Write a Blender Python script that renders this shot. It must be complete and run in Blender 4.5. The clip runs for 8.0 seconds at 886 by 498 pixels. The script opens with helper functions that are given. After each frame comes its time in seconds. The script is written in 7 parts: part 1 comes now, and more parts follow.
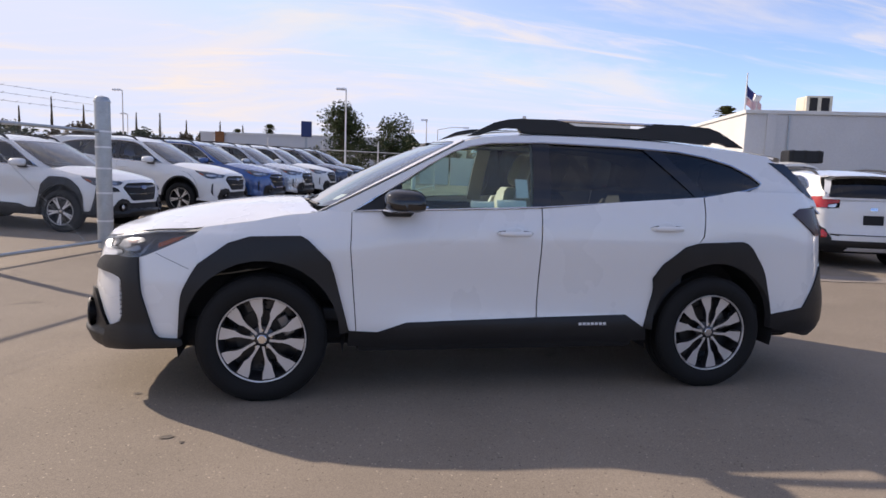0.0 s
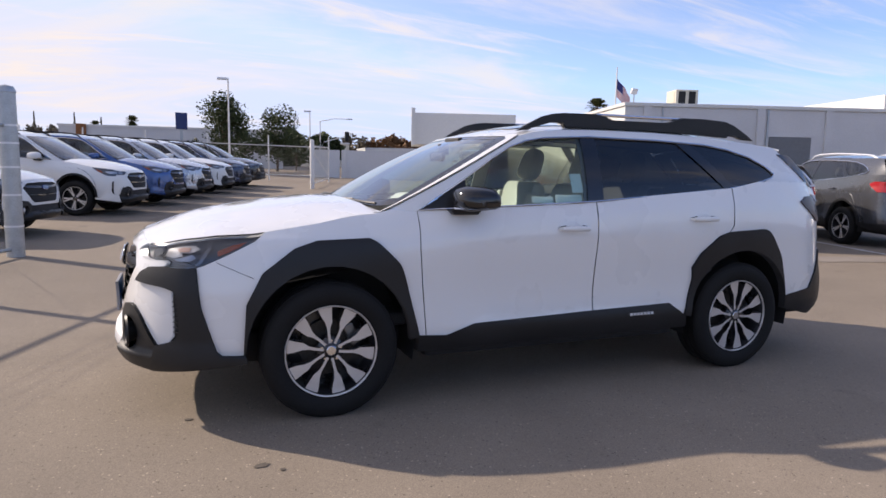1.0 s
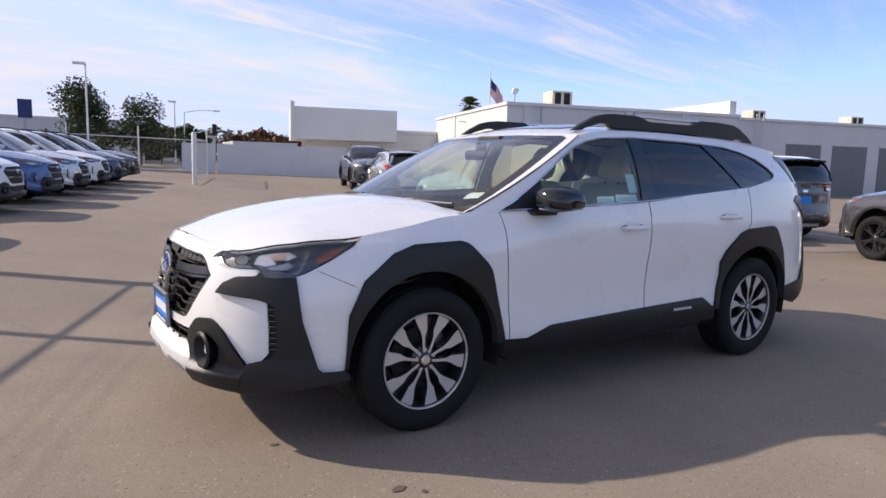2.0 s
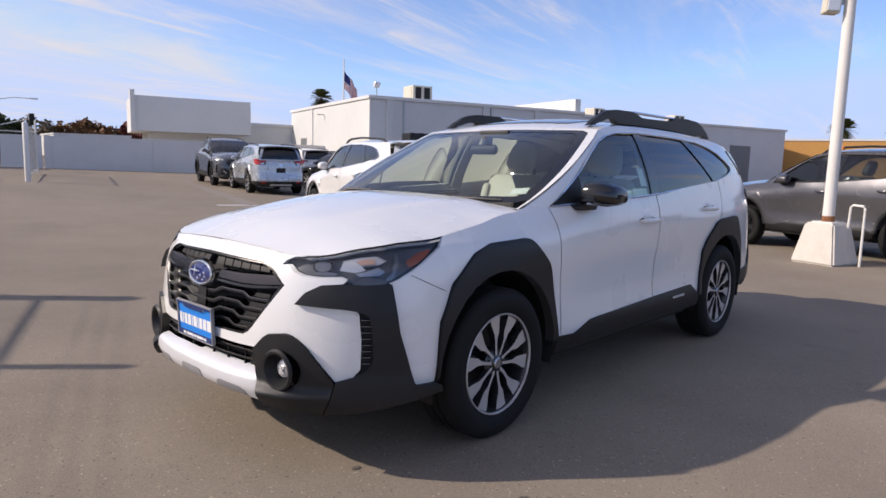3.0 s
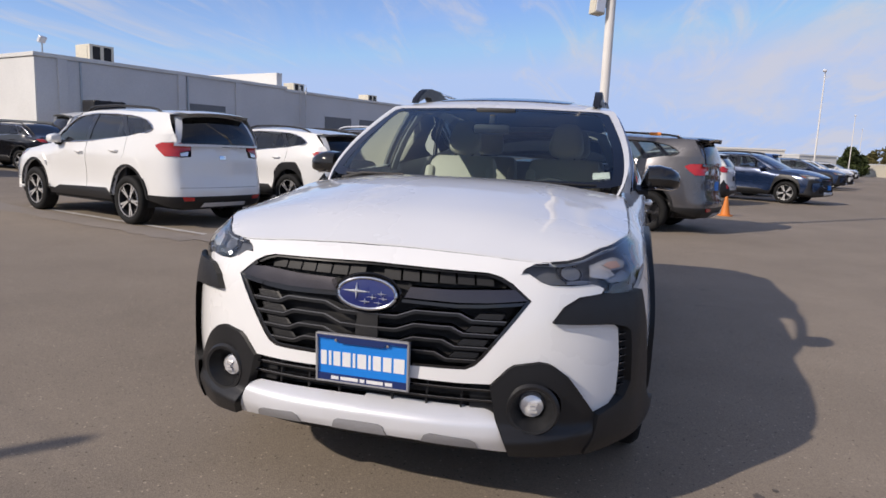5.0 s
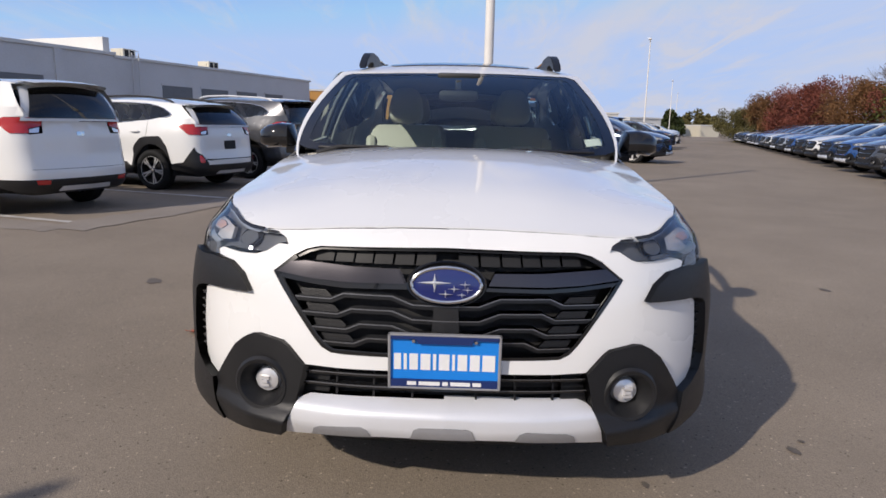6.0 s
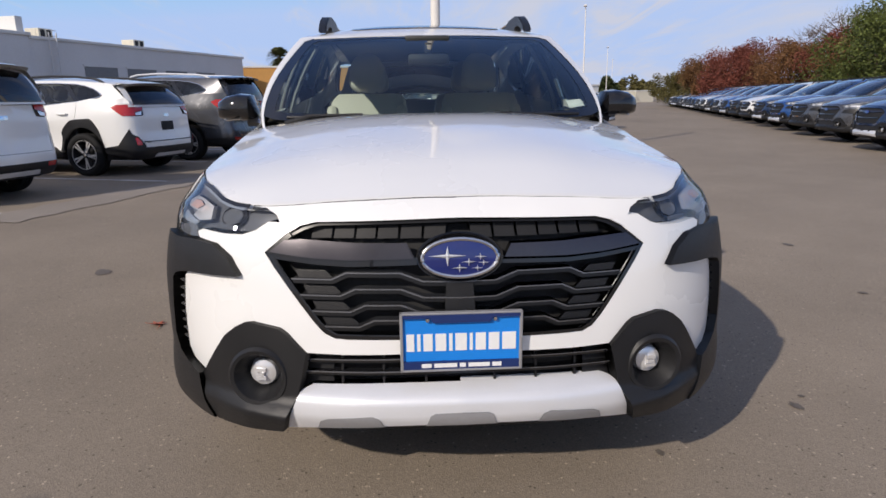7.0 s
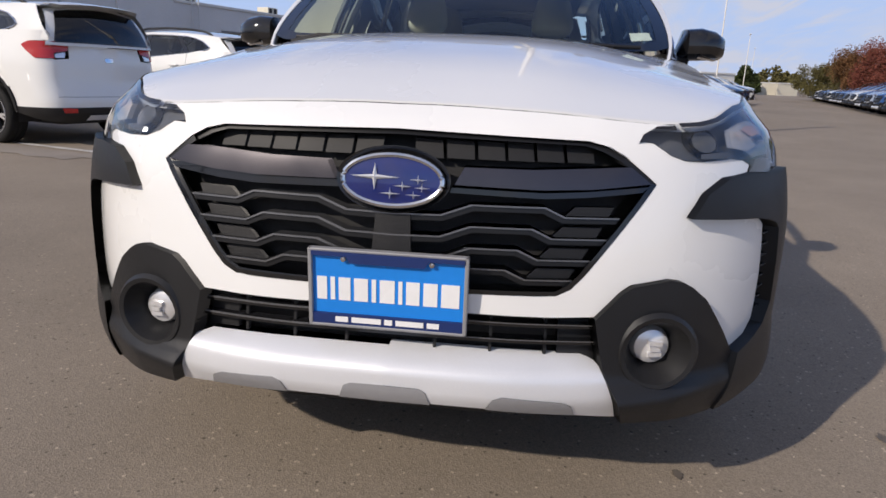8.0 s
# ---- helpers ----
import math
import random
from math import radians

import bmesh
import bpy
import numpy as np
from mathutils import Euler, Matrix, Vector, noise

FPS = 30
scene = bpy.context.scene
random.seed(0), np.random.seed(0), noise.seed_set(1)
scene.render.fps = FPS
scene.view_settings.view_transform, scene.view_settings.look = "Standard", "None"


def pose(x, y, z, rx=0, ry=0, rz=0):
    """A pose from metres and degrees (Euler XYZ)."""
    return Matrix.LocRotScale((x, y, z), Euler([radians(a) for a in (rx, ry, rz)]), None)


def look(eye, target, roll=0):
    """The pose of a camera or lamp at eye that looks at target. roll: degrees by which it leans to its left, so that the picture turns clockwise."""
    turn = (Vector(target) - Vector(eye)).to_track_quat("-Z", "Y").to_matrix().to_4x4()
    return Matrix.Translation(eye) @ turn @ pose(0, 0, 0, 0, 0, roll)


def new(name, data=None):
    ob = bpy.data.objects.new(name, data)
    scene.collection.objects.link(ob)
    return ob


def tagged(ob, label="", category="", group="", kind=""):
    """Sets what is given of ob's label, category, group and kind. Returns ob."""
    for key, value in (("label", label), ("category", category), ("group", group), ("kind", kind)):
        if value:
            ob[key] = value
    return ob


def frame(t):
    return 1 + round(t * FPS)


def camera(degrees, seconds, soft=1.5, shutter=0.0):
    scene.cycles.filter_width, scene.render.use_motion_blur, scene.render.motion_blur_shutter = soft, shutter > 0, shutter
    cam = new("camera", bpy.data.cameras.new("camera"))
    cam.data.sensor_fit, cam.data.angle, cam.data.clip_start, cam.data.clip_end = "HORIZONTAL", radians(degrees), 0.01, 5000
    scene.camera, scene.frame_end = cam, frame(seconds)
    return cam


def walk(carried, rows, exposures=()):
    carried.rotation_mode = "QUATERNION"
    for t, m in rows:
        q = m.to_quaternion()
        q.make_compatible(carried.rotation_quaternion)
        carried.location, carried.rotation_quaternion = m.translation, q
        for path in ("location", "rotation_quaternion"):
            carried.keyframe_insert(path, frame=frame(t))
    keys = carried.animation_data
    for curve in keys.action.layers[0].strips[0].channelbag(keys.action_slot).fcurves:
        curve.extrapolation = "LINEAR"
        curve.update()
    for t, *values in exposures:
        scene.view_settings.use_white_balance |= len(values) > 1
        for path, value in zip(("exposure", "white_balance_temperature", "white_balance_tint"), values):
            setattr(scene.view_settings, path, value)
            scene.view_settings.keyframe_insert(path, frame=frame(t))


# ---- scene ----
cam = camera(68.3, 8.0, soft=1.6)
PATH = [
    (0, (-1.091, -4.554, 1.313), (-0.705, -2.606, 1.078), 1.9),
    (0.5, (-1.611, -4.406, 1.326), (-1.049, -2.502, 1.087), 0.9),
    (1, (-2.076, -4.151, 1.312), (-1.334, -2.311, 1.061), 1.1),
    (1.5, (-2.549, -3.86, 1.281), (-1.626, -2.105, 1.017), 1.4),
    (1.7, (-2.754, -3.728, 1.31), (-1.758, -2.012, 1.055), 1.5),
    (2.8, (-3.634, -2.883, 1.281), (-2.252, -1.462, 1.01), 1.6),
    (3, (-3.746, -2.72, 1.282), (-2.292, -1.372, 1.022), 1.5),
    (3.5, (-3.963, -2.212, 1.261), (-2.361, -1.043, 0.999), 2.1),
    (4, (-4.18, -1.724, 1.25), (-2.453, -0.759, 0.957), 2.5),
    (4.5, (-4.262, -1.214, 1.224), (-2.436, -0.457, 0.921), 2.8),
    (4.7, (-4.304, -1.028, 1.243), (-2.439, -0.368, 0.949), 2.7),
    (5.8, (-4.221, -0.136, 1.22), (-2.259, -0.01, 0.855), 1.52),
    (6, (-4.169, -0.039, 1.222), (-2.206, 0.017, 0.845), 1.24),
    (6.5, (-4.09, 0.127, 1.202), (-2.136, 0.057, 0.784), 0.12),
    (7, (-4.017, 0.136, 1.181), (-2.072, 0.026, 0.728), -0.68),
    (7.5, (-3.836, -0.043, 1.098), (-1.892, -0.025, 0.625), -0.39),
    (8, (-3.622, -0.246, 0.976), (-1.701, -0.025, 0.464), 2.22),
]
walk(cam, [(t, look(eye, target, roll)) for t, eye, target, roll in PATH],
     exposures=[(0.0, 0.38, 7050, 19), (1.5, 0.42, 6950, 19), (3.5, 0.05, 6700, 18), (4.5, -0.08, 6650, 17), (6.5, -0.06, 6600, 15), (8.0, -0.06, 6650, 15)])

# ---- world and sun ----
SUN_WAY = Vector((-1.2, 1.08, 1.0)).normalized()
world = bpy.data.worlds.new("sky")
scene.world = world
world.use_nodes = True
wn, wl = world.node_tree.nodes, world.node_tree.links
wn.clear()
sky = wn.new("ShaderNodeTexSky")
sky.sky_type, sky.sun_disc = "NISHITA", False
sky.sun_elevation = math.asin(SUN_WAY.z)
sky.sun_rotation = math.atan2(SUN_WAY.x, SUN_WAY.y)
sky.air_density, sky.dust_density, sky.ozone_density = 0.95, 0.1, 2.6
where = wn.new("ShaderNodeTexCoord")


def cloud_layer(scale, stretch, turn, low, high, detail):
    """A streaked cirrus mask over the whole dome, laid out on a flat layer overhead."""
    split = wn.new("ShaderNodeSeparateXYZ")
    wl.new(where.outputs["Generated"], split.inputs[0])
    up = wn.new("ShaderNodeMath")
    up.operation = "MAXIMUM"
    up.inputs[1].default_value = 0.0
    wl.new(split.outputs["Z"], up.inputs[0])
    lift = wn.new("ShaderNodeMath")
    lift.operation = "ADD"
    lift.inputs[1].default_value = 0.16
    wl.new(up.outputs[0], lift.inputs[0])
    flat = wn.new("ShaderNodeCombineXYZ")
    for axis in ("X", "Y"):
        ratio = wn.new("ShaderNodeMath")
        ratio.operation = "DIVIDE"
        wl.new(split.outputs[axis], ratio.inputs[0])
        wl.new(lift.outputs[0], ratio.inputs[1])
        wl.new(ratio.outputs[0], flat.inputs[axis])
    place = wn.new("ShaderNodeMapping")
    place.inputs["Rotation"].default_value = (0, 0, radians(turn))
    place.inputs["Scale"].default_value = (scale, scale * stretch, 1)
    wl.new(flat.outputs[0], place.inputs[0])
    puff = wn.new("ShaderNodeTexNoise")
    puff.inputs["Scale"].default_value = 1.0
    puff.inputs["Detail"].default_value = detail
    puff.inputs["Roughness"].default_value = 0.62
    puff.inputs["Distortion"].default_value = 0.9
    wl.new(place.outputs[0], puff.inputs[0])
    ramp = wn.new("ShaderNodeMapRange")
    ramp.interpolation_type = "SMOOTHSTEP"
    ramp.inputs["From Min"].default_value, ramp.inputs["From Max"].default_value = low, high
    wl.new(puff.outputs["Fac"], ramp.inputs["Value"])
    return ramp.outputs[0]


wide = cloud_layer(0.42, 2.4, 24, 0.44, 0.74, 10)
thin = cloud_layer(0.9, 4.2, 12, 0.50, 0.76, 10)
both_layers = wn.new("ShaderNodeMath")
both_layers.operation, both_layers.use_clamp = "ADD", True
wl.new(wide, both_layers.inputs[0])
wl.new(thin, both_layers.inputs[1])
# the veil thickens round the sun
toward = wn.new("ShaderNodeVectorMath")
toward.operation = "DOT_PRODUCT"
toward.inputs[1].default_value = SUN_WAY
wl.new(where.outputs["Generated"], toward.inputs[0])
glow = wn.new("ShaderNodeMapRange")
glow.interpolation_type = "SMOOTHSTEP"
glow.inputs["From Min"].default_value, glow.inputs["From Max"].default_value = 0.0, 1.0
glow.inputs["To Min"].default_value, glow.inputs["To Max"].default_value = 0.0, 0.45
wl.new(toward.outputs["Value"], glow.inputs["Value"])
amount = wn.new("ShaderNodeMath")
amount.operation = "MULTIPLY_ADD"
amount.use_clamp = True
amount.inputs[1].default_value = 0.60
wl.new(both_layers.outputs[0], amount.inputs[0])
wl.new(glow.outputs[0], amount.inputs[2])
veil = wn.new("ShaderNodeMixRGB")
veil.inputs[2].default_value = (4.6, 4.5, 4.45, 1)
wl.new(amount.outputs[0], veil.inputs[0])
cool = wn.new("ShaderNodeMixRGB")
cool.blend_type = "MULTIPLY"
cool.inputs[0].default_value = 1.0
cool.inputs[2].default_value = (0.82, 0.905, 1.10, 1)
haze = wn.new("ShaderNodeVectorMath")
haze.operation = "MINIMUM"
haze.inputs[1].default_value = (3.6, 4.5, 5.6)
wl.new(sky.outputs[0], haze.inputs[0])
wl.new(haze.outputs[0], cool.inputs[1])
wl.new(cool.outputs[0], veil.inputs[1])
back = wn.new("ShaderNodeBackground")
back.inputs["Strength"].default_value = 0.15
wl.new(veil.outputs[0], back.inputs["Color"])
world_out = wn.new("ShaderNodeOutputWorld")
wl.new(back.outputs[0], world_out.inputs["Surface"])

sun = new("sun", bpy.data.lights.new("sun", "SUN"))
sun.data.energy, sun.data.angle, sun.data.color = 3.75, radians(0.85), (1.0, 0.93, 0.81)
sun.matrix_world = look(SUN_WAY * 60, (0, 0, 0))

# ---- materials ----
def pbr(name, col, rough=0.5, metal=0.0, var=0.12, scale=6.0, fine=60.0, bump=0.0, coat=0.0, spec=0.5, grime=0.0):
    """A surface with colour variation at two scales, uneven gloss and fine relief."""
    m = bpy.data.materials.new(name)
    m.use_nodes = True
    n, l = m.node_tree.nodes, m.node_tree.links
    b = n["Principled BSDF"]
    spot = n.new("ShaderNodeTexCoord")
    big, small = n.new("ShaderNodeTexNoise"), n.new("ShaderNodeTexNoise")
    for tex, s in ((big, scale), (small, fine)):
        tex.inputs["Scale"].default_value, tex.inputs["Detail"].default_value = s, 5
        l.new(spot.outputs["Object"], tex.inputs["Vector"])
    mix = n.new("ShaderNodeMath")
    mix.operation = "ADD"
    l.new(big.outputs["Fac"], mix.inputs[0])
    l.new(small.outputs["Fac"], mix.inputs[1])
    ramp = n.new("ShaderNodeMapRange")
    ramp.inputs["From Min"].default_value, ramp.inputs["From Max"].default_value = 0.7, 1.3
    ramp.inputs["To Min"].default_value, ramp.inputs["To Max"].default_value = 1 - var, 1 + var
    l.new(mix.outputs[0], ramp.inputs["Value"])
    tint = n.new("ShaderNodeVectorMath")
    tint.operation = "SCALE"
    tint.inputs[0].default_value = col
    l.new(ramp.outputs[0], tint.inputs["Scale"])
    l.new(tint.outputs[0], b.inputs["Base Color"])
    gloss = n.new("ShaderNodeMapRange")
    gloss.inputs["To Min"].default_value, gloss.inputs["To Max"].default_value = max(rough - 0.06 - grime, 0.01), min(rough + 0.06 + grime, 1)
    l.new(big.outputs["Fac"], gloss.inputs["Value"])
    l.new(gloss.outputs[0], b.inputs["Roughness"])
    b.inputs["Metallic"].default_value = metal
    b.inputs["Specular IOR Level"].default_value = spec
    b.inputs["Coat Weight"].default_value = coat
    b.inputs["Coat Roughness"].default_value = 0.03
    if bump:
        relief = n.new("ShaderNodeBump")
        relief.inputs["Strength"].default_value, relief.inputs["Distance"].default_value = bump, 0.002
        l.new(small.outputs["Fac"], relief.inputs["Height"])
        l.new(relief.outputs[0], b.inputs["Normal"])
    return m


def glass(name, tint, rough=0.0):
    """Thin window glass: a clear or tinted pane with its own reflections."""
    m = bpy.data.materials.new(name)
    m.use_nodes = True
    n, l = m.node_tree.nodes, m.node_tree.links
    n.remove(n["Principled BSDF"])
    pane, shine, mix, edge = n.new("ShaderNodeBsdfTransparent"), n.new("ShaderNodeBsdfGlossy"), n.new("ShaderNodeMixShader"), n.new("ShaderNodeFresnel")
    pane.inputs["Color"].default_value = (*tint, 1)
    shine.inputs["Roughness"].default_value = rough
    edge.inputs["IOR"].default_value = 1.5
    double = n.new("ShaderNodeMath")
    double.operation, double.use_clamp = "MULTIPLY", True
    double.inputs[1].default_value = 1.7
    l.new(edge.outputs[0], double.inputs[0])
    l.new(double.outputs[0], mix.inputs[0])
    l.new(pane.outputs[0], mix.inputs[1])
    l.new(shine.outputs[0], mix.inputs[2])
    l.new(mix.outputs[0], n["Material Output"].inputs["Surface"])
    return m


PEARL = pbr("pearl white paint", (0.80, 0.80, 0.785), 0.28, coat=1.0, var=0.015, scale=2, fine=900)
WHITE_PAINT = pbr("white car paint", (0.76, 0.76, 0.74), 0.32, coat=1.0, var=0.02, scale=2, fine=900)
CLADDING = pbr("grained black plastic", (0.013, 0.013, 0.014), 0.42, var=0.2, fine=700, bump=0.25, spec=0.40)
BAR_BLACK = pbr("satin black grille bar", (0.010, 0.010, 0.011), 0.30, var=0.05, spec=0.35)
# highlight colour for thin lines on grille and intake bars, also the vent ribs
GLINT_METAL = pbr("pale metal of bar glints and ribs", (0.16, 0.16, 0.165), 0.25, metal=0.6, var=0.05)
CLEAR_AMBER = pbr("pale amber bulb plastic", (0.55, 0.36, 0.30), 0.2, var=0.05, coat=0.5)
GLOSS_BLACK = pbr("gloss black plastic", (0.008, 0.008, 0.009), 0.10, var=0.05, coat=0.5)
SMOKE_METAL = pbr("dark smoked metal trim", (0.095, 0.088, 0.095), 0.22, metal=0.9, var=0.05)
DARK = pbr("dark underbody plastic", (0.012, 0.012, 0.013), 0.75, var=0.3, fine=120)
RUBBER = pbr("tyre rubber", (0.011, 0.011, 0.011), 0.75, var=0.25, fine=140, bump=0.3, spec=0.25)
DARK_STEEL = pbr("dark brake steel", (0.06, 0.055, 0.05), 0.5, metal=0.8, var=0.2)
CHROME = pbr("bright chrome trim", (0.72, 0.73, 0.75), 0.10, metal=1.0, var=0.03)
MACHINED = pbr("machined alloy face", (0.64, 0.63, 0.62), 0.34, metal=0.6, var=0.06, fine=400)
RIM_BLACK = pbr("dark rim paint", (0.02, 0.02, 0.022), 0.28, coat=0.4, var=0.1)
SATIN_SILVER = pbr("satin silver skid paint", (0.74, 0.75, 0.77), 0.36, metal=0.35, var=0.04, fine=500)
GREY_SATIN = pbr("grey satin skid paint", (0.30, 0.30, 0.31), 0.42, metal=0.2, var=0.05)
STEEL = pbr("dull brake steel", (0.25, 0.24, 0.23), 0.42, metal=0.9, var=0.2)
CLEAR_GLASS = glass("clear green-tinted glass", (0.62, 0.82, 0.78))
SCREEN_GLASS = glass("windscreen glass", (0.68, 0.83, 0.79))
PRIVACY = glass("dark privacy glass", (0.045, 0.05, 0.06))
HERO_PRIVACY = glass("grey privacy glass", (0.07, 0.085, 0.09))
LAMP_DIM = pbr("grey projector glass", (0.20, 0.21, 0.23), 0.12, metal=0.4, coat=0.6)
LENS = glass("clear lamp lens", (0.80, 0.83, 0.87), 0.01)
LAMP_BLACK = pbr("dark lamp housing", (0.115, 0.12, 0.13), 0.35, var=0.1)
LAMP_BLUE = pbr("pale blue-grey lamp plastic", (0.42, 0.47, 0.55), 0.15, metal=0.3, var=0.05, coat=0.5)
LAMP_SILVER = pbr("lamp reflector", (0.82, 0.82, 0.83), 0.20, metal=0.55, var=0.05)
LOUVRE = pbr("charcoal grille plastic", (0.016, 0.016, 0.017), 0.55, var=0.1, spec=0.3)
AMBER = pbr("amber marker plastic", (0.45, 0.095, 0.03), 0.25, var=0.05, coat=0.6)
TAIL_RED = pbr("red lamp plastic", (0.42, 0.012, 0.012), 0.16, var=0.06, coat=0.8)
TAIL_SMOKE = pbr("smoked lamp plastic", (0.035, 0.012, 0.018), 0.28, var=0.06, coat=0.15, spec=0.3)
LEATHER = pbr("ivory leather", (0.62, 0.59, 0.51), 0.55, var=0.08, fine=220, bump=0.2)
CABIN = pbr("black cabin plastic", (0.028, 0.029, 0.031), 0.6, var=0.2, fine=260)
CABIN_LIGHT = pbr("pale cabin lining", (0.30, 0.30, 0.29), 0.8, var=0.06)
PLATE_BLUE = pbr("bright blue plate paint", (0.004, 0.22, 0.72), 0.45, var=0.03)
NAVY = pbr("navy plate frame print", (0.012, 0.03, 0.13), 0.4, var=0.05)
BADGE_BLUE = pbr("deep blue enamel", (0.008, 0.018, 0.13), 0.12, coat=1.0, var=0.1)
INK_WHITE = pbr("white print", (0.80, 0.80, 0.80), 0.5, var=0.03)
PAPER = pbr("white paper", (0.78, 0.78, 0.76), 0.8, var=0.03)

# ---- tools: meshes, smooth curves and panels ----
def part(name, bm, material, parent=None, label="", smooth=False):
    """Links a bmesh as one mesh object under a thing or a part."""
    me = bpy.data.meshes.new(name)
    bmesh.ops.recalc_face_normals(bm, faces=bm.faces)
    bm.to_mesh(me)
    bm.free()
    if smooth:
        me.shade_smooth()
        me.set_sharp_from_angle(angle=radians(38))
    me.materials.append(material)
    ob = new(name, me)
    ob.parent = parent
    if label:
        tagged(ob, label)
    return ob


def thing(name, label, category, m=None, group="", kind=""):
    ob = new(name)
    ob.empty_display_size = 0.2
    if m is not None:
        ob.matrix_basis = m
    return tagged(ob, label, category, group, kind)


def box(bm, x0, x1, y0, y1, z0, z1, bevel=0.0, m=None):
    made = bmesh.ops.create_cube(bm, size=1.0)["verts"]
    bmesh.ops.scale(bm, vec=(x1 - x0, y1 - y0, z1 - z0), verts=made)
    bmesh.ops.translate(bm, vec=((x0 + x1) / 2, (y0 + y1) / 2, (z0 + z1) / 2), verts=made)
    if bevel:
        edges = list({e for v in made for e in v.link_edges})
        out = bmesh.ops.bevel(bm, geom=edges, offset=bevel, segments=2, affect="EDGES", profile=0.5)
        made = list({v for f in out["faces"] for v in f.verts} | {v for v in made if v.is_valid})
    if m is not None:
        bmesh.ops.transform(bm, matrix=m, verts=made)
    return made


def lathe(bm, profile, axis="Y", turns=48, m=None):
    """Turns a profile of (radius, along) about an axis."""
    rings = []
    for k in range(turns):
        a = 2 * math.pi * k / turns
        c, s = math.cos(a), math.sin(a)
        row = []
        for r, h in profile:
            p = {"Y": (r * c, h, r * s), "Z": (r * c, r * s, h), "X": (h, r * c, r * s)}[axis]
            row.append(bm.verts.new(m @ Vector(p) if m is not None else p))
        rings.append(row)
    for k in range(turns):
        a, b = rings[k], rings[(k + 1) % turns]
        for i in range(len(profile) - 1):
            bm.faces.new((a[i], a[i + 1], b[i + 1], b[i]))
    return rings


def sweep(bm, points, radius, sides=8, closed=False, flat=1.0):
    """A round or flattened bar along points."""
    pts = [Vector(p) for p in points]
    rings = []
    for i, p in enumerate(pts):
        if closed:
            way = pts[(i + 1) % len(pts)] - pts[i - 1]
        else:
            way = pts[min(i + 1, len(pts) - 1)] - pts[max(i - 1, 0)]
        way.normalize()
        ref = Vector((0, 0, 1)) if abs(way.z) < 0.9 else Vector((1, 0, 0))
        right = way.cross(ref).normalized()
        over = right.cross(way)
        r = radius[i] if isinstance(radius, (list, tuple)) else radius
        rings.append([bm.verts.new(p + right * (r * flat * math.cos(2 * math.pi * k / sides)) + over * (r * math.sin(2 * math.pi * k / sides))) for k in range(sides)])
    last = len(rings) if closed else len(rings) - 1
    for i in range(last):
        a, b = rings[i], rings[(i + 1) % len(rings)]
        for k in range(sides):
            bm.faces.new((a[k], a[(k + 1) % sides], b[(k + 1) % sides], b[k]))
    if not closed:
        bm.faces.new(rings[0])
        bm.faces.new(rings[-1])


def prism(bm, outline, lift, m=None):
    """A closed outline in x, z given thickness along y (lift: from, to)."""
    a = [bm.verts.new((x, lift[0], z)) for x, z in outline]
    b = [bm.verts.new((x, lift[1], z)) for x, z in outline]
    bm.faces.new(a)
    bm.faces.new(b)
    for i in range(len(a)):
        bm.faces.new((a[i - 1], a[i], b[i], b[i - 1]))
    if m is not None:
        bmesh.ops.transform(bm, matrix=m, verts=a + b)
    return a + b


def rounded(poly, r, n=4):
    """The polygon with its corners rounded."""
    out = []
    for i, p in enumerate(poly):
        p, a, b = Vector(p), Vector(poly[i - 1]), Vector(poly[(i + 1) % len(poly)])
        da, db = a - p, b - p
        cut = min(r, da.length * 0.45, db.length * 0.45)
        p0, p1 = p + da.normalized() * cut, p + db.normalized() * cut
        for k in range(n + 1):
            t = k / n
            out.append(tuple(p0 * (1 - t) ** 2 + p * 2 * t * (1 - t) + p1 * t * t))
    return out


class Curve:
    """A smooth curve through keys that never overshoots, for arrays."""

    def __init__(self, *keys):
        self.x, self.y = np.array(sorted(keys), float).T
        h = np.diff(self.x)
        d = np.diff(self.y) / h
        m = np.zeros(len(self.x))
        for i in range(1, len(m) - 1):
            if d[i - 1] * d[i] > 0:
                w1, w2 = 2 * h[i] + h[i - 1], h[i] + 2 * h[i - 1]
                m[i] = (w1 + w2) / (w1 / d[i - 1] + w2 / d[i])
        m[0], m[-1] = d[0], d[-1]
        self.m = m

    def __call__(self, v):
        v = np.asarray(v, float)
        c = np.clip(v, self.x[0], self.x[-1])
        i = np.clip(np.searchsorted(self.x, c) - 1, 0, len(self.x) - 2)
        h = self.x[i + 1] - self.x[i]
        t = (c - self.x[i]) / h
        return (self.y[i] * (1 + 2 * t) * (1 - t) ** 2 + self.m[i] * h * t * (1 - t) ** 2
                + self.y[i + 1] * t * t * (3 - 2 * t) + self.m[i + 1] * h * t * t * (t - 1)
                + self.m[0] * np.minimum(v - self.x[0], 0) + self.m[-1] * np.maximum(v - self.x[-1], 0))


CUTS, LAID = {}, {}


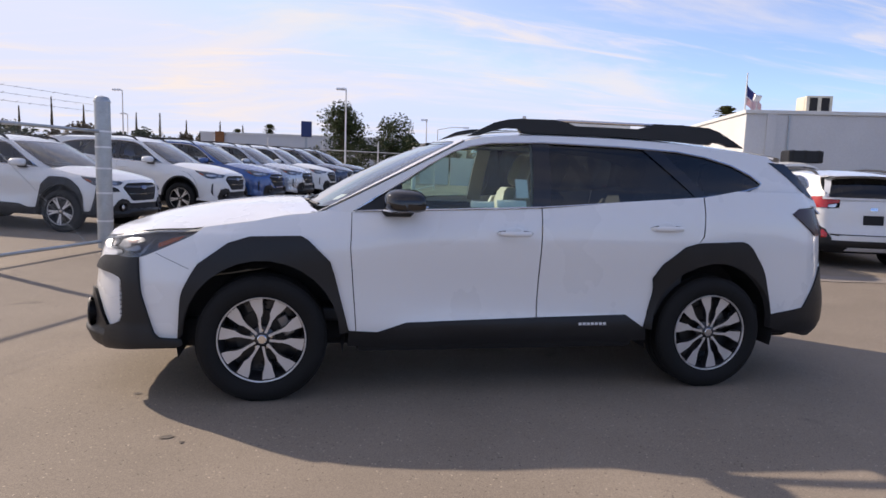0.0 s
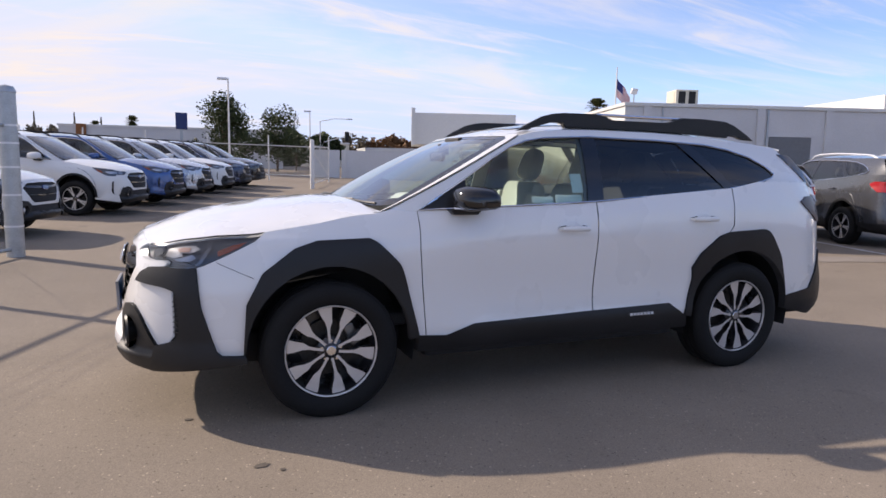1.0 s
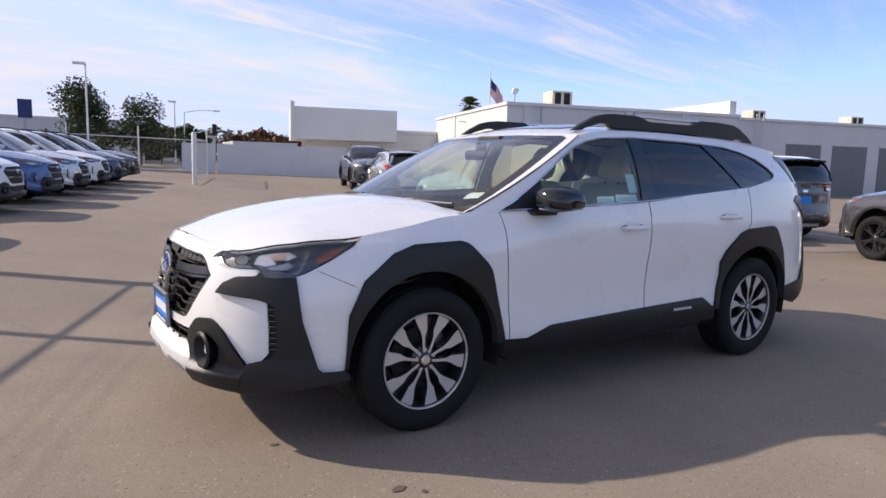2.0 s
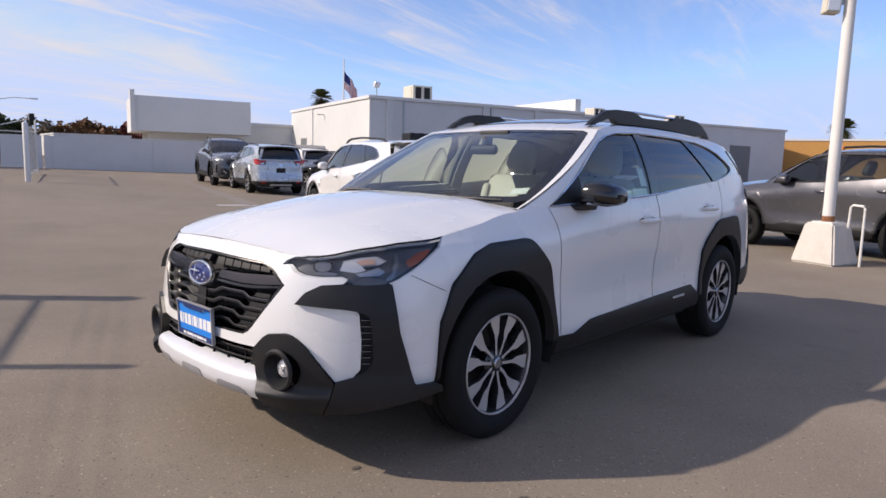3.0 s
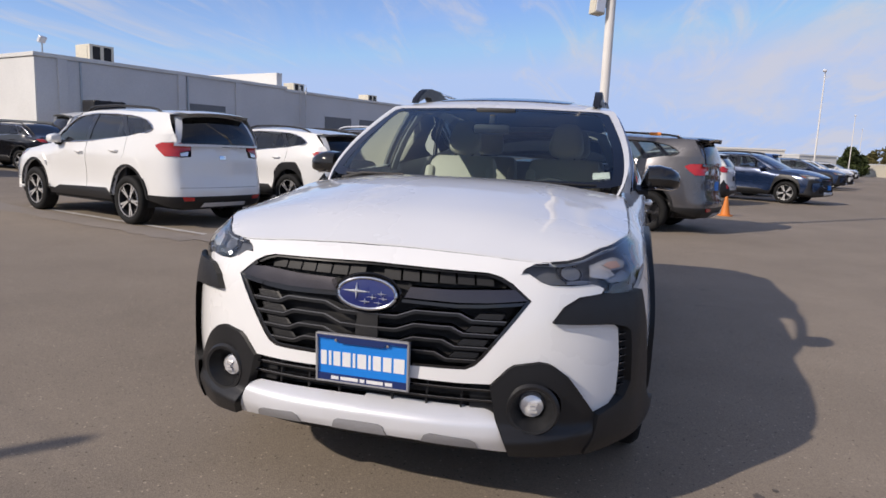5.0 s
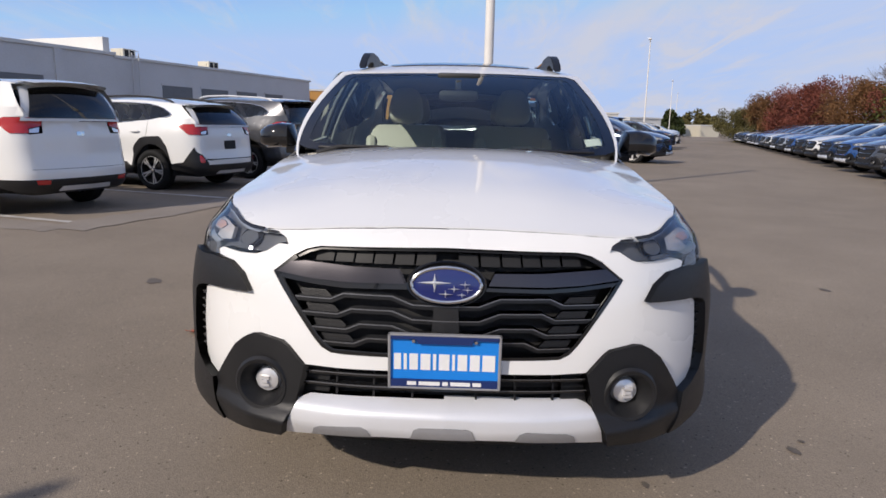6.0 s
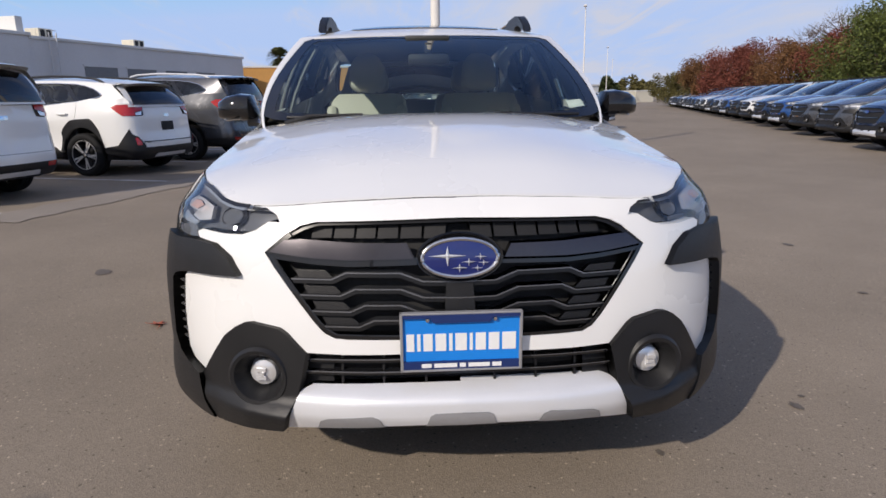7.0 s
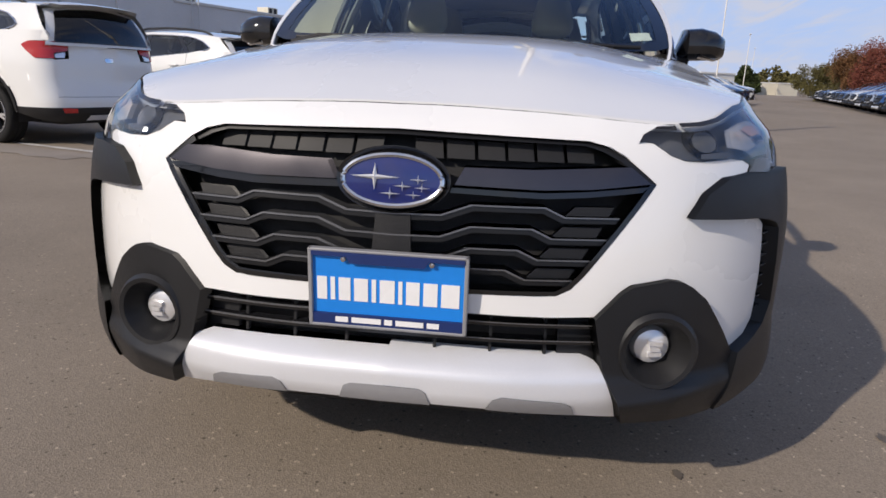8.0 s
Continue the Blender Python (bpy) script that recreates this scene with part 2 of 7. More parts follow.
def cut_poly(poly, cell):
    """Points and faces of a polygon cut by a square net."""
    key = (tuple(map(tuple, poly)), cell)
    if key in CUTS:
        return CUTS[key]
    bm = bmesh.new()
    bm.faces.new([bm.verts.new((a, b, 0)) for a, b in poly])
    bm.normal_update()
    bmesh.ops.triangulate(bm, faces=bm.faces[:], ngon_method="EAR_CLIP")
    for axis in (0, 1):
        lo, hi = min(p[axis] for p in poly), max(p[axis] for p in poly)
        step = max(cell, (hi - lo) / 60)
        k = math.floor(lo / step) + 1
        while k * step < hi - 1e-4:
            co, no = [0, 0, 0], [0, 0, 0]
            co[axis], no[axis] = k * step, 1
            bmesh.ops.bisect_plane(bm, geom=bm.verts[:] + bm.edges[:] + bm.faces[:], plane_co=co, plane_no=no, dist=1e-5)
            k += 1
    bm.verts.index_update()
    pts = np.array([(v.co.x, v.co.y) for v in bm.verts])
    faces = [[v.index for v in f.verts] for f in bm.faces]
    rim = [(e.verts[0].index, e.verts[1].index) for e in bm.edges if len(e.link_faces) == 1]
    bm.free()
    CUTS[key] = (pts, faces, rim)
    return pts, faces, rim


def panels(name, polys, surf, material, parent, sides=(-1, 1), cell=0.06, off=0.0, thick=0.012, label="", warp=None):
    """One mesh of curved panels: each polygon lies on surf(a, b, off) -> points; its rim is turned inwards."""
    verts, norms, faces, flags = [], [], [], []
    for poly in polys:
        pts, cells, rim = cut_poly(poly, cell)
        a, b = pts.T
        la, lb = a.tolist(), b.tolist()
        e = 2e-3
        for side in sides:
            key = (surf, tuple(map(tuple, poly)), cell, off, thick)
            if key not in LAID:
                LAID[key] = [np.stack(np.broadcast_arrays(*surf(a + da, b + db, o)), -1) for o, da, db in ((off, 0, 0), (off, e, 0), (off, -e, 0), (off, 0, e), (off, 0, -e), (off + 0.01, 0, 0), (off - thick, 0, 0))]
            laid = [p * (1, side, 1) for p in LAID[key]]
            if warp:
                laid = np.split(warp(np.concatenate(laid)), len(laid))
            top, a1, a0, b1, b0, raised, low = laid
            nor = np.cross(a1 - a0, b1 - b0)
            if surf in (wrap, skid):
                nor[(a < 1e-4) | (a > U_END - 1e-4), 1] = 0.0
            nor /= np.linalg.norm(nor, axis=1, keepdims=True) + 1e-12
            out = raised - top
            hand = np.sign((nor * out).sum(1, keepdims=True) + 1e-12)
            nor *= hand
            hand = hand[:, 0]
            base = len(verts)
            verts += top.tolist()
            norms += nor.tolist()
            for f in cells:
                area = sum(la[f[i - 1]] * lb[f[i]] - la[f[i]] * lb[f[i - 1]] for i in range(len(f)))
                faces.append([base + i for i in (f[::-1] if area * hand[f[0]] < 0 else f)])
                flags.append(True)
            if thick:
                used = sorted({i for ed in rim for i in ed})
                at_top, at_low = {}, {}
                for i in used:
                    at_top[i] = len(verts)
                    verts.append(top[i].tolist())
                    norms.append(nor[i].tolist())
                    at_low[i] = len(verts)
                    verts.append(low[i].tolist())
                    norms.append(nor[i].tolist())
                for i, j in rim:
                    faces.append([at_top[i], at_top[j], at_low[j], at_low[i]])
                    flags.append(False)
    me = bpy.data.meshes.new(name)
    me.from_pydata(verts, [], faces)
    me.polygons.foreach_set("use_smooth", flags)
    me.normals_split_custom_set_from_vertices(norms)
    me.materials.append(material)
    ob = new(name, me)
    ob.parent = parent
    if label:
        tagged(ob, label)
    return ob

# ---- the estate car: its curved surfaces ----
PLAN = [(-2.405, 0.0), (-2.40, 0.20), (-2.37, 0.40), (-2.318, 0.55), (-2.235, 0.68), (-2.135, 0.78), (-2.05, 0.84), (-1.96, 0.873), (-1.85, 0.895), (-1.65, 0.910),
        (-1.37, 0.914), (-0.9, 0.912), (0.0, 0.915), (0.9, 0.918), (1.37, 0.916), (1.7, 0.905), (1.95, 0.885), (2.12, 0.85), (2.25, 0.79), (2.34, 0.68), (2.39, 0.50), (2.42, 0.25), (2.43, 0.0)]
_kx, _kw = np.array(PLAN).T
_arc = np.r_[0, np.cumsum(np.hypot(np.diff(_kx), np.diff(_kw)))]
PLAN_X, PLAN_W = Curve(*zip(_arc, _kx)), Curve(*zip(_arc, _kw))
_u = np.linspace(0, _arc[-1], 800)
_ux, _uw = PLAN_X(_u), PLAN_W(_u)
U_END = _arc[-1]


def at_x(x):
    """Arc along the plan for a place on the flank."""
    return float(np.interp(x, _ux, _u))


def at_front(w):
    return float(np.interp(w, _uw[:220], _u[:220]))


def at_rear(w):
    return float(np.interp(w, _uw[-220:][::-1], _u[-220:][::-1]))


INSET_Z = (0.20, 0.30, 0.36, 0.42, 0.50, 0.58, 0.66, 0.74, 0.80, 0.86, 0.92, 0.96, 1.00, 1.05, 1.10, 1.20)
INSETS = [
    (0.0, (0.07, 0.012, -0.012, -0.010, 0.004, 0.006, 0.014, 0.025, 0.037, 0.062, 0.130, 0.200, 0.29, 0.43, 0.6, 0.9)),
    (at_front(0.40), (0.08, 0.02, -0.006, 0.0, 0.005, 0.010, 0.02, 0.034, 0.048, 0.072, 0.125, 0.19, 0.28, 0.44, 0.6, 0.9)),
    (at_front(0.68), (0.07, 0.020, 0.006, -0.004, -0.006, -0.004, 0.002, 0.012, 0.028, 0.052, 0.100, 0.175, 0.26, 0.40, 0.5, 0.8)),
    (at_x(-2.02), (0.07, 0.022, 0.008, -0.002, -0.006, -0.006, -0.004, 0.006, 0.018, 0.036, 0.092, 0.130, 0.17, 0.27, 0.42, 0.7)),
    (at_x(-1.70), (0.06, 0.02, 0.008, 0.0, 0.0, 0.0, 0.002, 0.010, 0.018, 0.032, 0.058, 0.098, 0.140, 0.20, 0.3, 0.5)),
    (at_x(-1.0), (0.08, 0.035, 0.018, 0.010, 0.008, 0.010, 0.012, 0.010, 0.008, 0.010, 0.022, 0.040, 0.066, 0.110, 0.16, 0.3)),
    (at_x(-0.6), (0.08, 0.03, 0.012, 0.006, 0.016, 0.022, 0.020, 0.014, 0.008, 0.004, 0.006, 0.014, 0.024, 0.044, 0.07, 0.13)),
    (at_x(0.1), (0.08, 0.03, 0.010, 0.005, 0.020, 0.026, 0.023, 0.016, 0.009, 0.003, 0.0, 0.003, 0.010, 0.022, 0.040, 0.075)),
    (at_x(1.0), (0.08, 0.03, 0.010, 0.004, 0.014, 0.018, 0.015, 0.008, 0.002, -0.003, -0.004, 0.0, 0.006, 0.015, 0.028, 0.058)),
    (at_x(1.7), (0.12, 0.05, 0.025, 0.012, 0.006, 0.0, 0.0, 0.0, 0.0, 0.0, 0.002, 0.005, 0.011, 0.020, 0.033, 0.062)),
    (at_x(2.1), (0.14, 0.05, 0.015, 0.002, 0.0, 0.002, 0.006, 0.010, 0.013, 0.016, 0.02, 0.025, 0.03, 0.042, 0.056, 0.09)),
    (at_rear(0.55), (0.16, 0.06, 0.015, 0.0, 0.0, 0.012, 0.04, 0.055, 0.06, 0.062, 0.066, 0.070, 0.078, 0.09, 0.11, 0.16)),
    (U_END, (0.16, 0.06, 0.010, -0.004, -0.004, 0.012, 0.045, 0.06, 0.064, 0.066, 0.070, 0.076, 0.084, 0.096, 0.115, 0.16)),
]
_cols_u = np.array([c[0] for c in INSETS])
_cols = [Curve(*zip(INSET_Z, c[1])) for c in INSETS]


def inset(u, z):
    d = np.stack([c(z) for c in _cols], -1)
    slope = np.gradient(d, _cols_u, axis=-1)
    i = np.clip(np.searchsorted(_cols_u, u) - 1, 0, len(_cols_u) - 2)
    h = _cols_u[i + 1] - _cols_u[i]
    t = np.clip((u - _cols_u[i]) / h, 0, 1)
    k = np.arange(len(u))
    return (d[k, i] * (1 + 2 * t) * (1 - t) ** 2 + slope[k, i] * h * t * (1 - t) ** 2 + d[k, i + 1] * t * t * (3 - 2 * t) + slope[k, i + 1] * h * t * t * (t - 1))


def wrap(u, z, off):
    """The lower body: once round the plan, from the middle of the nose to the middle of the tail."""
    x, w = PLAN_X(u), PLAN_W(u)
    tx, tw = PLAN_X(u + 0.01) - PLAN_X(u - 0.01), PLAN_W(u + 0.01) - PLAN_W(u - 0.01)
    n = np.hypot(tx, tw) + 1e-9
    d = inset(np.clip(u, 0, U_END), z) - off
    ends = np.clip(np.minimum(u, U_END - u) / 0.15, 0, 1)
    return x + tw / n * d, w - tx / n * d * ends, z


def ledge(u, z, off):
    """The lower body with a proud lip along its foot, for the bumper's plastic corners."""
    k = np.clip((0.47 - z) / 0.16, 0, 1)
    return wrap(u, z, off + 0.026 * k * k * (3 - 2 * k))


def fog_shape(u, z, off):
    """The fog lamp surround, with a deep sunlit ledge under the lamp that fades into the corner."""
    k = np.clip((0.400 - z) / 0.052, 0, 1)
    deep = 0.024 + 0.010 * np.clip((0.67 - PLAN_W(u)) / 0.10, 0, 1)
    return wrap(u, z, off + deep * k * k * (3 - 2 * k))


def skid(u, z, off):
    """The skid plate: a shelf that slopes back above an upright front."""
    return wrap(u, z, off - 1.5 * 0.005 * np.logaddexp(0, (z - 0.404) / 0.005))


BELT_W = Curve((-1.2, 0.69), (-1.0, 0.765), (-0.85, 0.806), (-0.6, 0.845), (-0.2, 0.868), (0.3, 0.874), (1.0, 0.874), (1.5, 0.862), (1.8, 0.842), (2.0, 0.81), (2.2, 0.745), (2.35, 0.66))
TUMBLE = Curve((1.0, -0.02), (1.1, 0.0), (1.2, 0.03), (1.3, 0.07), (1.4, 0.12), (1.5, 0.182), (1.55, 0.232), (1.62, 0.33))
ROOF_EDGE = Curve((-0.40, 1.43), (-0.22, 1.502), (-0.05, 1.535), (0.2, 1.552), (0.6, 1.556), (1.0, 1.548), (1.4, 1.524), (1.7, 1.498), (1.95, 1.47), (2.1, 1.45))
CROWN = Curve((-0.4, 0.03), (-0.2, 0.035), (0.3, 0.055), (1.0, 0.055), (2.0, 0.045))


def flank(x, z, off):
    """The greenhouse side, leaning in towards the roof."""
    return x, BELT_W(x) - TUMBLE(z) + off * 0.92, z + off * 0.35


def edge_w(x):
    return BELT_W(x) - TUMBLE(ROOF_EDGE(x))


def roof(x, w, off):
    r = np.clip(np.abs(w) / edge_w(x), 0, 1)
    return x, w, ROOF_EDGE(x) + CROWN(x) * (1 - r ** 2.4) + off


SCREEN_BASE = (Curve((0, -1.16), (0.5, -1.135), (0.8, -1.09), (1, -1.02)), Curve((0, 1.068), (0.7, 1.074), (1, 1.085)))
SCREEN_TOP = Curve((0, -0.30), (0.6, -0.275), (1, -0.215))


def screen(s, v, off):
    """The windscreen with its pillars: s across from the middle, v up."""
    r = np.clip(np.abs(s), 0, 1.05)
    bx, bz, tx = SCREEN_BASE[0](r), SCREEN_BASE[1](r), SCREEN_TOP(r)
    ex, ez = -1.02 + 0.805 * v, 1.085 + 0.418 * v
    ew = BELT_W(ex) - TUMBLE(ez) + 0.004
    tz = ROOF_EDGE(tx) + CROWN(tx) * (1 - r ** 2.4)
    bulge = 0.035 * 4 * v * (1 - v) * (1 - r * r)
    return bx + (tx - bx) * v - 0.55 * (bulge + off), np.sign(s) * r * ew, bz + (tz - bz) * v + 0.83 * (bulge + off)


BACK_BASE, BACK_TOP = 2.335, 1.93


def back(s, v, off):
    """The rear window and its pillars."""
    r = np.clip(np.abs(s), 0, 1.05)
    bx, bw = BACK_BASE - 0.10 * r ** 3, r * 0.74
    tx, tw = BACK_TOP - 0.06 * r ** 2, r * 0.60
    tz = ROOF_EDGE(tx) + CROWN(tx) * (1 - r ** 2.4) - 0.03
    bulge = 0.03 * 4 * v * (1 - v)
    return bx + (tx - bx) * v + 0.8 * (bulge + off), np.sign(s) * (bw + (tw - bw) * v), 1.12 + (tz - 1.12) * v + 0.5 * (bulge + off)


HOOD_MID = Curve((-2.32, 0.909), (-2.25, 0.933), (-2.15, 0.967), (-2.05, 0.998), (-1.9, 1.034), (-1.6, 1.084), (-1.3, 1.110), (-1.05, 1.112))
HOOD_DROP = Curve((-2.32, 0.11), (-2.2, 0.094), (-2.1, 0.080), (-1.95, 0.076), (-1.7, 0.092), (-1.45, 0.088), (-1.18, 0.056), (-1.0, 0.045))
HOOD_CREASE = Curve((-2.3, 0.30), (-1.8, 0.42), (-1.1, 0.56))


def hood(x, w, off):
    r = np.abs(w)
    ridge = 1 / (1 + np.exp((r - HOOD_CREASE(x)) / 0.032))
    return x, w, HOOD_MID(x) - HOOD_DROP(x) * (r / 0.78) ** 2.6 + 0.009 * ridge * np.clip((x + 2.3) / 0.3, 0, 1) - 0.004 + off


def F(*pts):
    return [(at_front(w), z) for w, z in pts]


def S(*pts):
    return [(at_x(x), z) for x, z in pts]


def B(*pts):
    return [(at_rear(w), z) for w, z in pts]


ARCH_F = [(-1.81, 0.37), (-1.793, 0.622), (-1.714, 0.774), (-1.555, 0.891), (-1.439, 0.928), (-1.166, 0.936), (-1.127, 0.916), (-1.003, 0.794), (-0.978, 0.715), (-0.895, 0.395)]
ARCH_R = [(0.905, 0.395), (0.964, 0.631), (0.951, 0.701), (1.008, 0.789), (1.151, 0.900), (1.24, 0.924), (1.556, 0.938), (1.607, 0.905), (1.714, 0.757), (1.798, 0.464), (1.816, 0.375)]


def arch_inner(cx, z0, r=0.425, n=16, cz=0.375):
    a0 = math.asin((z0 - cz) / r)
    return [(cx - r * math.cos(a), cz + r * math.sin(a)) for a in np.linspace(a0, math.pi - a0, n)]




def seam(u):
    """Height at which the hood meets the nose, the lamps and the wings."""
    u = np.asarray(u, float)
    lo, hi = np.full(u.shape, 0.82), np.full(u.shape, 1.09)
    for _ in range(30):
        z = (lo + hi) / 2
        x, w, _z = wrap(u, z, 0.0)
        over = z > hood(x, w, 0.0)[2]
        lo, hi = np.where(over, lo, z), np.where(over, z, hi)
    return (lo + hi) / 2


def under_hood(u0, u1, n, gap=0.002):
    """Points along that line between two places on the plan."""
    us = np.linspace(u0, u1, n)
    return [(float(a), float(b) - gap) for a, b in zip(us, seam(us))]


_su = np.r_[np.linspace(0, at_front(0.62), 10), np.linspace(at_front(0.66), at_x(-1.12), 22)]
_sx, _sw, _sz = wrap(_su, seam(_su), 0.0)
HALF_HOOD = [(float(x) + 0.002, max(float(w) - 0.002, 0.0)) for x, w in zip(_sx, _sw)] + [(-1.065, 0.768), (-1.115, 0.60), (-1.16, 0.3), (-1.178, 0.0)]
WINDOW_TOP = [(-0.563, 1.27), (-0.43, 1.355), (-0.296, 1.429), (-0.18, 1.468), (-0.056, 1.490), (0.263, 1.507), (0.782, 1.500), (1.17, 1.483), (1.36, 1.455), (1.538, 1.408), (1.66, 1.350), (1.735, 1.300)]
BELT = [(1.70, 1.275), (1.60, 1.250), (1.536, 1.240), (1.265, 1.198), (0.234, 1.120), (-0.5, 1.088), (-0.872, 1.074)]


def soft_arch(points):
    """The outer line of a wheel arch trim with its corners eased."""
    return points[:1] + rounded(points, 0.05, 3)[4:-4] + points[-1:]


def tyre_and_rim(parent, x, y, side, r=0.358, width=0.225, style="ten", face=None, dark=None, name="wheel"):
    """A wheel as a part: tyre, rim, spokes, hub cap and brake disc below it."""
    hub = new(name)
    hub.parent = parent
    hub.location = (x, y, r - 0.004)
    hub.scale = (1, side, 1)
    h, rr = width / 2, r * 0.672
    bm = bmesh.new()
    prof = [(rr - 0.004, -h * 0.82), (rr + 0.012, -h * 0.98), (r * 0.83, -h * 1.06), (r * 0.93, -h * 1.0), (r * 0.985, -h * 0.82), (r, -h * 0.6)]
    groove = []
    for k in (-0.42, -0.14, 0.14, 0.42):
        groove += [(r, (k - 0.05) * h * 1.6), (r - 0.007, (k - 0.045) * h * 1.6), (r - 0.007, (k + 0.045) * h * 1.6), (r, (k + 0.05) * h * 1.6)]
    prof = prof + groove + [(a, -b) for a, b in prof[::-1]]
    lathe(bm, prof, turns=64 if face is None and style == "ten" else 32)
    part("tyre", bm, RUBBER, hub, smooth=True)
    bm = bmesh.new()
    lathe(bm, [(rr - 0.002, h * 0.80), (rr + 0.002, h * 0.92), (rr - 0.001, h * 0.96), (rr - 0.006, h * 0.95), (rr - 0.008, h * 0.86)], turns=64 if face is None and style == "ten" else 32)
    part("rim", bm, face or MACHINED, hub, smooth=True)
    bm = bmesh.new()
    lathe(bm, [(rr - 0.0075, h * 0.88), (rr - 0.020, h * 0.6), (rr - 0.03, -h * 0.7), (rr, -h * 0.8)], turns=32)
    part("rim_well", bm, RIM_BLACK, hub, smooth=True)
    bm = bmesh.new()
    lathe(bm, [(0.0, -0.02), (rr - 0.03, -0.03), (rr - 0.03, 0.0)], turns=40)
    part("barrel", bm, RIM_BLACK, hub)
    if style == "ten":
        bm = bmesh.new()
        lathe(bm, [(0.0, 0.012), (0.05, 0.012), (0.052, 0.002), (rr * 0.62, 0.002), (rr * 0.62, -0.012)], turns=40)
        part("brake_disc", bm, DARK_STEEL, hub)
    count = 10 if style == "ten" else 5
    for k in range(count):
        bm = bmesh.new()
        lean = 0.0
        a = 2 * math.pi * k / count + 0.16
        spin = Matrix.Rotation(a, 4, "Y")
        y0, y1 = h * 0.62, h * 0.86
        flip = 1 if k % 2 else -1
        outline = [(0.040, -0.008), (0.085, -0.010), (0.120, -0.016), (0.150, -0.034), (rr * 0.82, -0.040), (rr - 0.010, -0.046), (rr - 0.010, 0.040), (rr * 0.82, 0.032), (0.150, 0.010), (0.115, 0.004), (0.085, 0.007), (0.040, 0.009)]
        outline = [(px, pz * flip * 0.84) for px, pz in outline]
        if style != "ten":
            outline = [(0.045, -0.020), (0.10, -0.022), (rr - 0.012, -0.045), (rr - 0.012, -0.012), (0.13, 0.0), (rr - 0.012, 0.012), (rr - 0.012, 0.045), (0.10, 0.022), (0.045, 0.020)]
        top, low = [], []
        for px, pz in outline:
            dish = y1 - 0.012 * (1 - px / rr) - 0.006 * (px / rr)
            top.append(bm.verts.new(spin @ Vector((px, dish, pz + lean * px))))
            low.append(bm.verts.new(spin @ Vector((px, y0 - 0.015, pz * 1.25 + lean * px))))
        bm.faces.new(top)
        bm.faces.new(low)
        for i in range(len(top)):
            bm.faces.new((top[i - 1], top[i], low[i], low[i - 1]))
        spoke = part("spoke", bm, face or MACHINED, hub)
        spoke.data.materials.append(RIM_BLACK)
        for f in spoke.data.polygons:
            f.material_index = 0 if abs(f.normal.y) > 0.6 and f.center.y > y1 - 0.03 else 1
    bm = bmesh.new()
    lathe(bm, [(0.0, h * 0.80), (0.024, h * 0.80), (0.028, h * 0.77), (0.055, h * 0.70), (0.070, h * 0.60), (0.072, h * 0.3)], turns=24)
    part("hub", bm, dark or RIM_BLACK, hub, smooth=True)
    bm = bmesh.new()
    lathe(bm, [(0.0, h * 0.84), (0.022, h * 0.84), (0.026, h * 0.81), (0.026, h * 0.7)], turns=20)
    part("hub_cap", bm, CHROME, hub, smooth=True)
    for k in range(5 if style == "ten" else 0):
        bm = bmesh.new()
        a = 2 * math.pi * k / 5 + 0.3
        lathe(bm, [(0.0, h * 0.76), (0.008, h * 0.76), (0.010, h * 0.6)], turns=6, m=Matrix.Translation((0.052 * math.cos(a), 0, 0.052 * math.sin(a))))
        part("wheel_nut", bm, CHROME, hub)
    if style == "ten":
        bm = bmesh.new()
        box(bm, -0.06, 0.06, 0.0, 0.03, 0.11, 0.17, 0.008, Matrix.Rotation(1.1, 4, "Y"))
        part("brake_caliper", bm, STEEL, hub)
    return hub


def seat(parent, x, y, cover, warp_z=0.0, name="front_seat"):
    """A padded seat with headrest, as a part of the cabin."""
    top = new(name)
    top.parent = parent
    top.location = (x, y, warp_z)
    bm = bmesh.new()
    box(bm, -0.28, 0.26, -0.25, 0.25, 0.52, 0.70, 0.06)
    part("cushion", bm, cover, top, smooth=True)
    bm = bmesh.new()
    lean = Matrix.Translation((0.22, 0, 0.66)) @ Matrix.Rotation(radians(20), 4, "Y")
    box(bm, -0.07, 0.07, -0.25, 0.25, 0.0, 0.58, 0.06, lean)
    box(bm, -0.10, 0.03, -0.26, -0.19, 0.05, 0.48, 0.03, lean)
    box(bm, -0.10, 0.03, 0.19, 0.26, 0.05, 0.48, 0.03, lean)
    part("seat_back", bm, cover, top, smooth=True)
    bm = bmesh.new()
    bmesh.ops.create_uvsphere(bm, u_segments=20, v_segments=12, radius=1.0)
    for v in bm.verts:
        c = [abs(q) ** 0.62 * (1 if q > 0 else -1) for q in v.co]
        v.co = lean @ Vector((0.062 * c[0] - 0.01, (0.115 - 0.022 * c[2]) * c[1], 0.72 + 0.125 * c[2]))
    part("headrest", bm, cover, top, smooth=True)
    for k in (-0.06, 0.06) if cover is LEATHER else ():
        bm = bmesh.new()
        box(bm, -0.008, 0.008, k - 0.008, k + 0.008, 0.52, 0.66, 0, lean)
        part("headrest_post", bm, CHROME, top)
    return top


